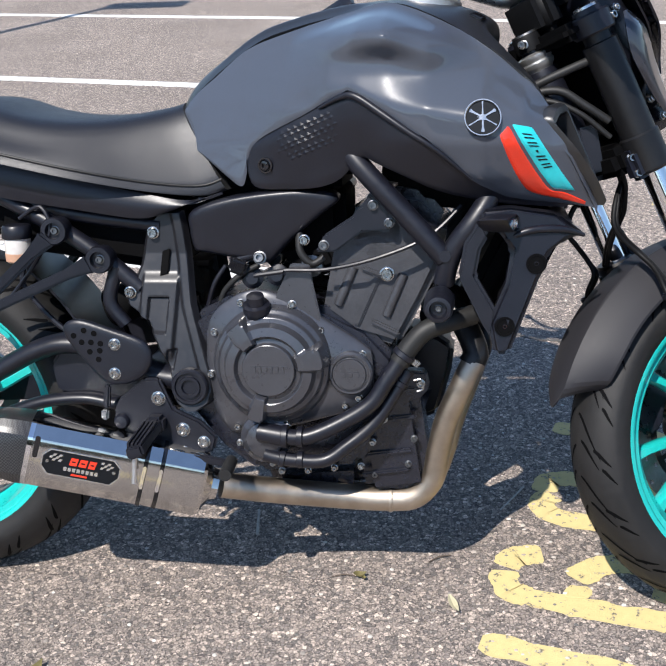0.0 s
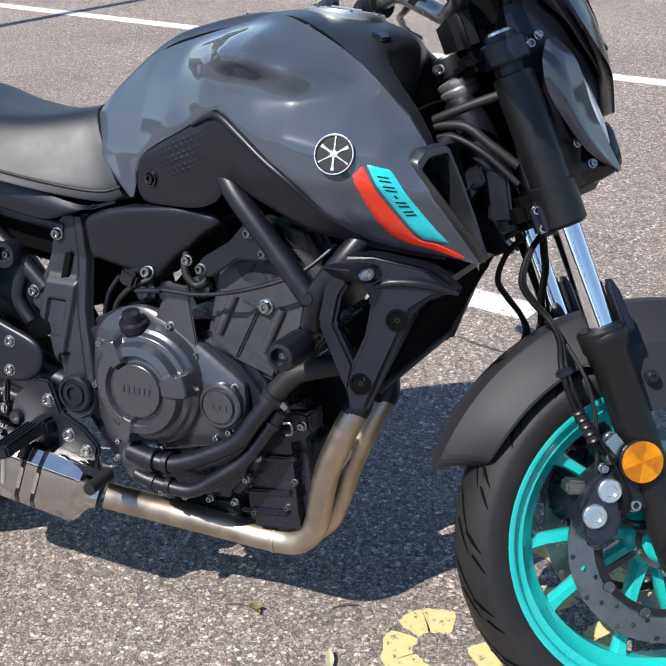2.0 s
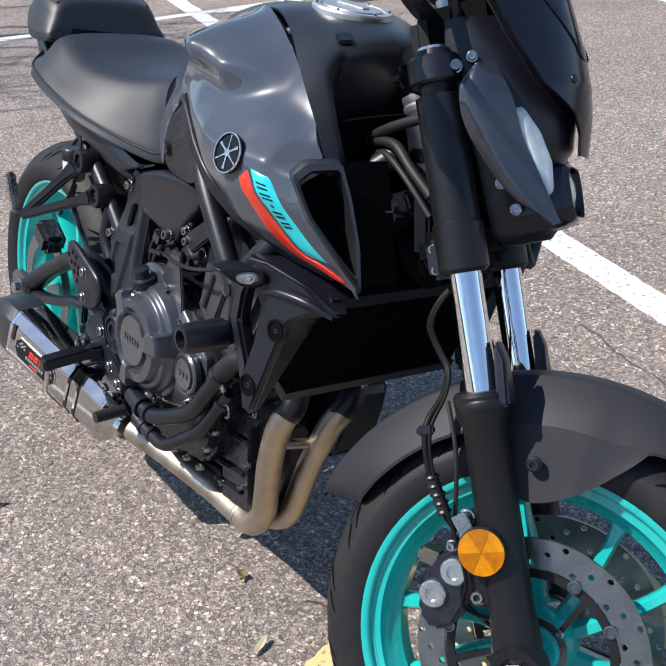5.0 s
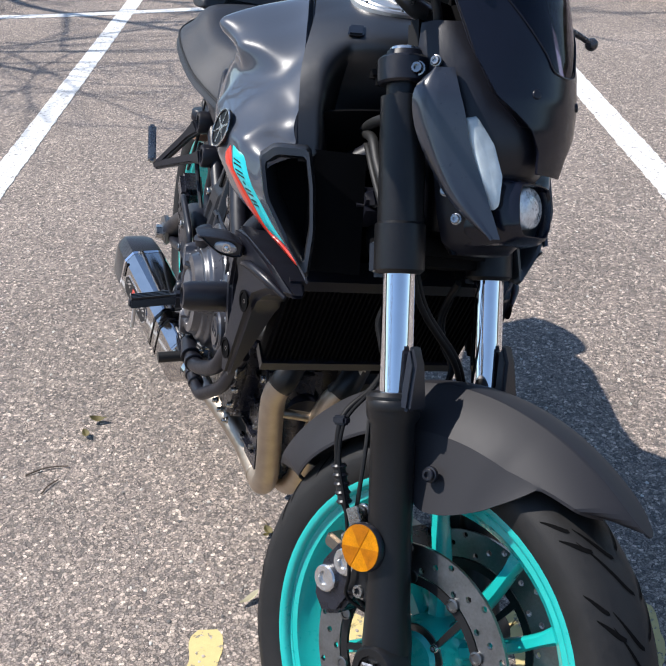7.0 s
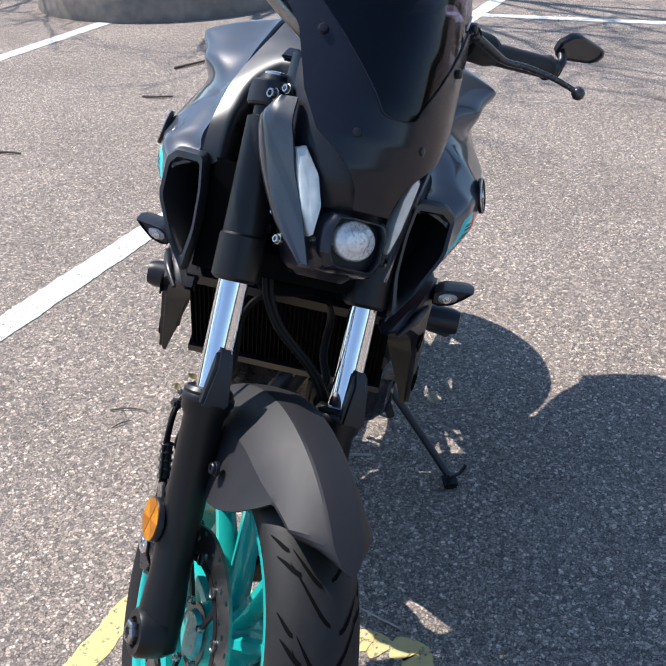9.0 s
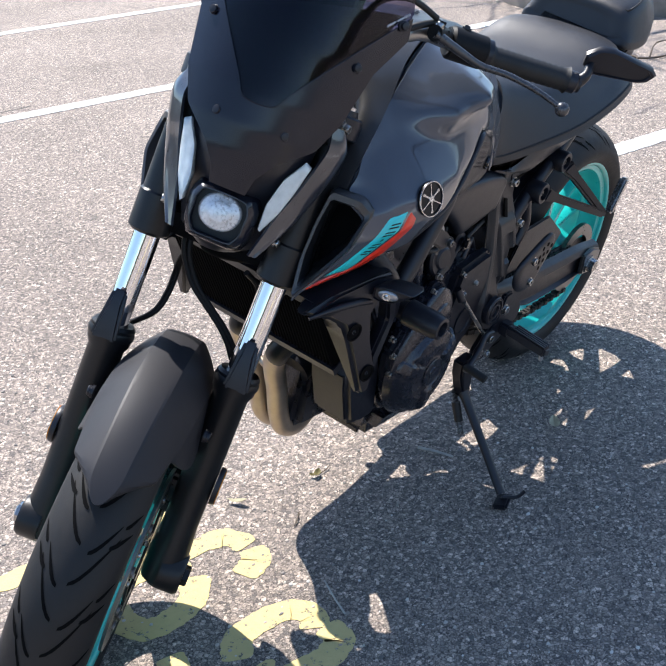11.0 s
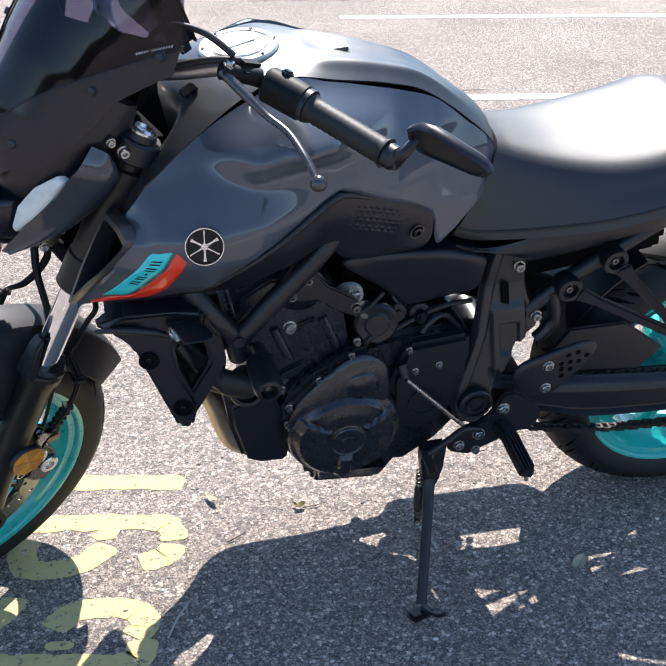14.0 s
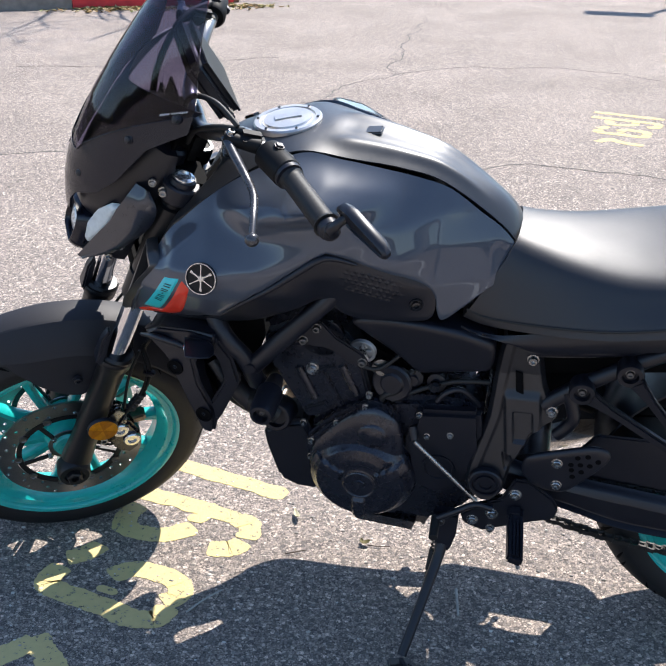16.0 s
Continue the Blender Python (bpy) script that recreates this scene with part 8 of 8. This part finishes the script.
    for h, g in ((-0.010, 0.80), (-0.004, 0.98), (0.004, 1.0), (0.008, 0.94), (0.008, 0.86), (0.0055, 0.84)):
        cu, cv = 0.055, -0.009
        rows.append([m0 + du * (cu + (a - cu) * g) + dv * (cv + (b - cv) * g) + dn * h for a, b in MIR])
    loft(rows, mr)
    mo = part("bar_end_mirror", front(mr), "satin_black", bike, "black bar-end mirror")
    part("ridge", front(tube([m0 + du * 0.040 - dv * 0.010 - dn * 0.0105, m0 + du * 0.088 - dv * 0.013 - dn * 0.0105], 0.0026, 10, smooth=False)), "satin_black", mo)
    for a in (0.024, 0.040):
        part("mirror_bolt", front(bolt(m0 + du * a - dv * 0.010 - dn * 0.010, -dn, 0.0045, 0.005)), "dark_steel", mo)
    part("mirror_stem", front(tube([Vector((-0.060, s * 0.403, 0.917)), Vector((-0.054, s * 0.414, 0.932)), m0 + du * 0.018 - dv * 0.010 - dn * 0.009, m0 + du * 0.036 - dv * 0.010 - dn * 0.008], [0.0125, 0.0075, 0.006, 0.0055], 12)), "satin_black", mo)
part("ignition_lock", front(lathe([(0.735, 0.020), (0.77, 0.019), (0.775, 0.014), (0.775, 0.0001)], (0.055, 0.04, 0), (0, 0, 1), 20)), "satin_black", bike)
part("head_nut", lathe([(0.700, 0.022), (0.704, 0.0245), (0.707, 0.0275), (0.713, 0.0285), (0.716, 0.0255), (0.718, 0.0275), (0.726, 0.0285), (0.728, 0.024), (0.730, 0.019)], AXIS0, UPAX, 32), "cap_metal", bike, "bare metal steering head nut")
part("head_stem", lathe([(0.726, 0.018), (0.740, 0.018)], AXIS0, UPAX, 24), "satin_black", bike)
collar = part("stem_collar", lathe([(0.734, 0.018), (0.735, 0.0235), (0.758, 0.0240), (0.762, 0.0225)], AXIS0, UPAX, 28), "hose_black", bike)
part("collar_ring", lathe([(0.7595, 0.0232), (0.7640, 0.0222), (0.7645, 0.016), (0.7600, 0.015), (0.7600, 0.0001)], AXIS0, UPAX, 28), "dark_steel", collar)
part("stem_bolt", bolt(AXIS0 + UPAX * 0.746 + Vector((-0.010, -0.022, -0.002)), (-0.35, -1, 0), 0.0085, 0.010), "steel", collar)
part("riser", front(block((0.03, 0, 0.785), (0.045, 0.11, 0.08), 0.016, seg=3)), "hose_black", bike)
for i, pts in enumerate((((0.335, -0.045, 0.852), (0.356, -0.060, 0.864), (0.406, -0.066, 0.888), (0.458, -0.060, 0.910), (0.50, -0.045, 0.925)), ((0.335, -0.050, 0.855), (0.362, -0.060, 0.861), (0.417, -0.068, 0.868), (0.457, -0.070, 0.846), (0.497, -0.066, 0.820)), ((0.345, -0.050, 0.843), (0.369, -0.060, 0.846), (0.404, -0.068, 0.852), (0.451, -0.072, 0.833), (0.500, -0.066, 0.795)), ((0.40, 0.03, 0.83), (0.43, 0.085, 0.86), (0.44, 0.12, 0.90), (0.42, 0.13, 0.97)))):
    part("control_cable", tube(pts, (0.0070, 0.0068, 0.0045, 0.006)[i], 12), "rubber_grip", bike)
part("wire_connector", block((0.430, -0.054, 0.795), (0.036, 0.026, 0.026), 0.004, (8, -24, 14), taper=None), "satin_black", bike)
part("lock_stay", block((0.472, -0.050, 0.775), (0.030, 0.012, 0.075), 0.004, (0, -12, 0)), "satin_black", bike)
part("bar_cable", front(tube([(0.05, 0.06, 0.80), (0.06, 0.10, 0.85), (0.045, 0.15, 0.895), (0.02, 0.18, 0.915)], 0.005, 10)), "rubber_grip", bike)
part("clutch_cable", front(tube([(0.03, 0.175, 0.918), (0.06, 0.13, 0.925), (0.085, 0.09, 0.90), (0.07, 0.06, 0.82)], 0.0045, 10)), "rubber_grip", bike)
part("throttle_cable", front(tube([(0.06, -0.05, 0.72), (0.085, -0.09, 0.82), (0.05, -0.16, 0.90), (-0.01, -0.21, 0.92)], 0.006, 10)), "rubber_grip", bike)
part("wiring_loom", tube([(0.40, -0.03, 0.76), (0.44, -0.05, 0.74), (0.47, -0.03, 0.70), (0.43, 0.03, 0.69)], 0.012, 12), "deep_black", bike)
part("fuse_box", block((0.415, -0.055, 0.775), (0.045, 0.05, 0.05), 0.010, (0, 25, 0)), "satin_black", bike)
part("steering_damper_collar", lathe([(0.50, 0.036), (0.52, 0.038), (0.54, 0.036)], AXIS0, UPAX, 28), "satin_black", bike)
part("warning_label", block((0.405, -0.09, 0.715), (0.001, 0.05, 0.026), 0.0, (0, -10, 8)), "white_ink", bike, "small pale caution label")
part("headstock_gusset", block((0.395, 0, 0.78), (0.06, 0.10, 0.16), 0.02, (0, -25, 0)), "deep_black", bike)
for d in (0.0, 0.0085):
    part("front_loom", front(tube([(0.03, -0.050 + d, 0.505), (0.032, -0.043 + d, 0.476), (0.030, -0.030 + d, 0.453), (0.030, -0.012 + d, 0.431), (0.028, 0.016 + d, 0.409), (0.026, 0.044 + d, 0.388), (0.024, 0.066 + d, 0.366), (0.020, 0.082 + d, 0.342)], 0.0044, 10)), "hose_black", bike)
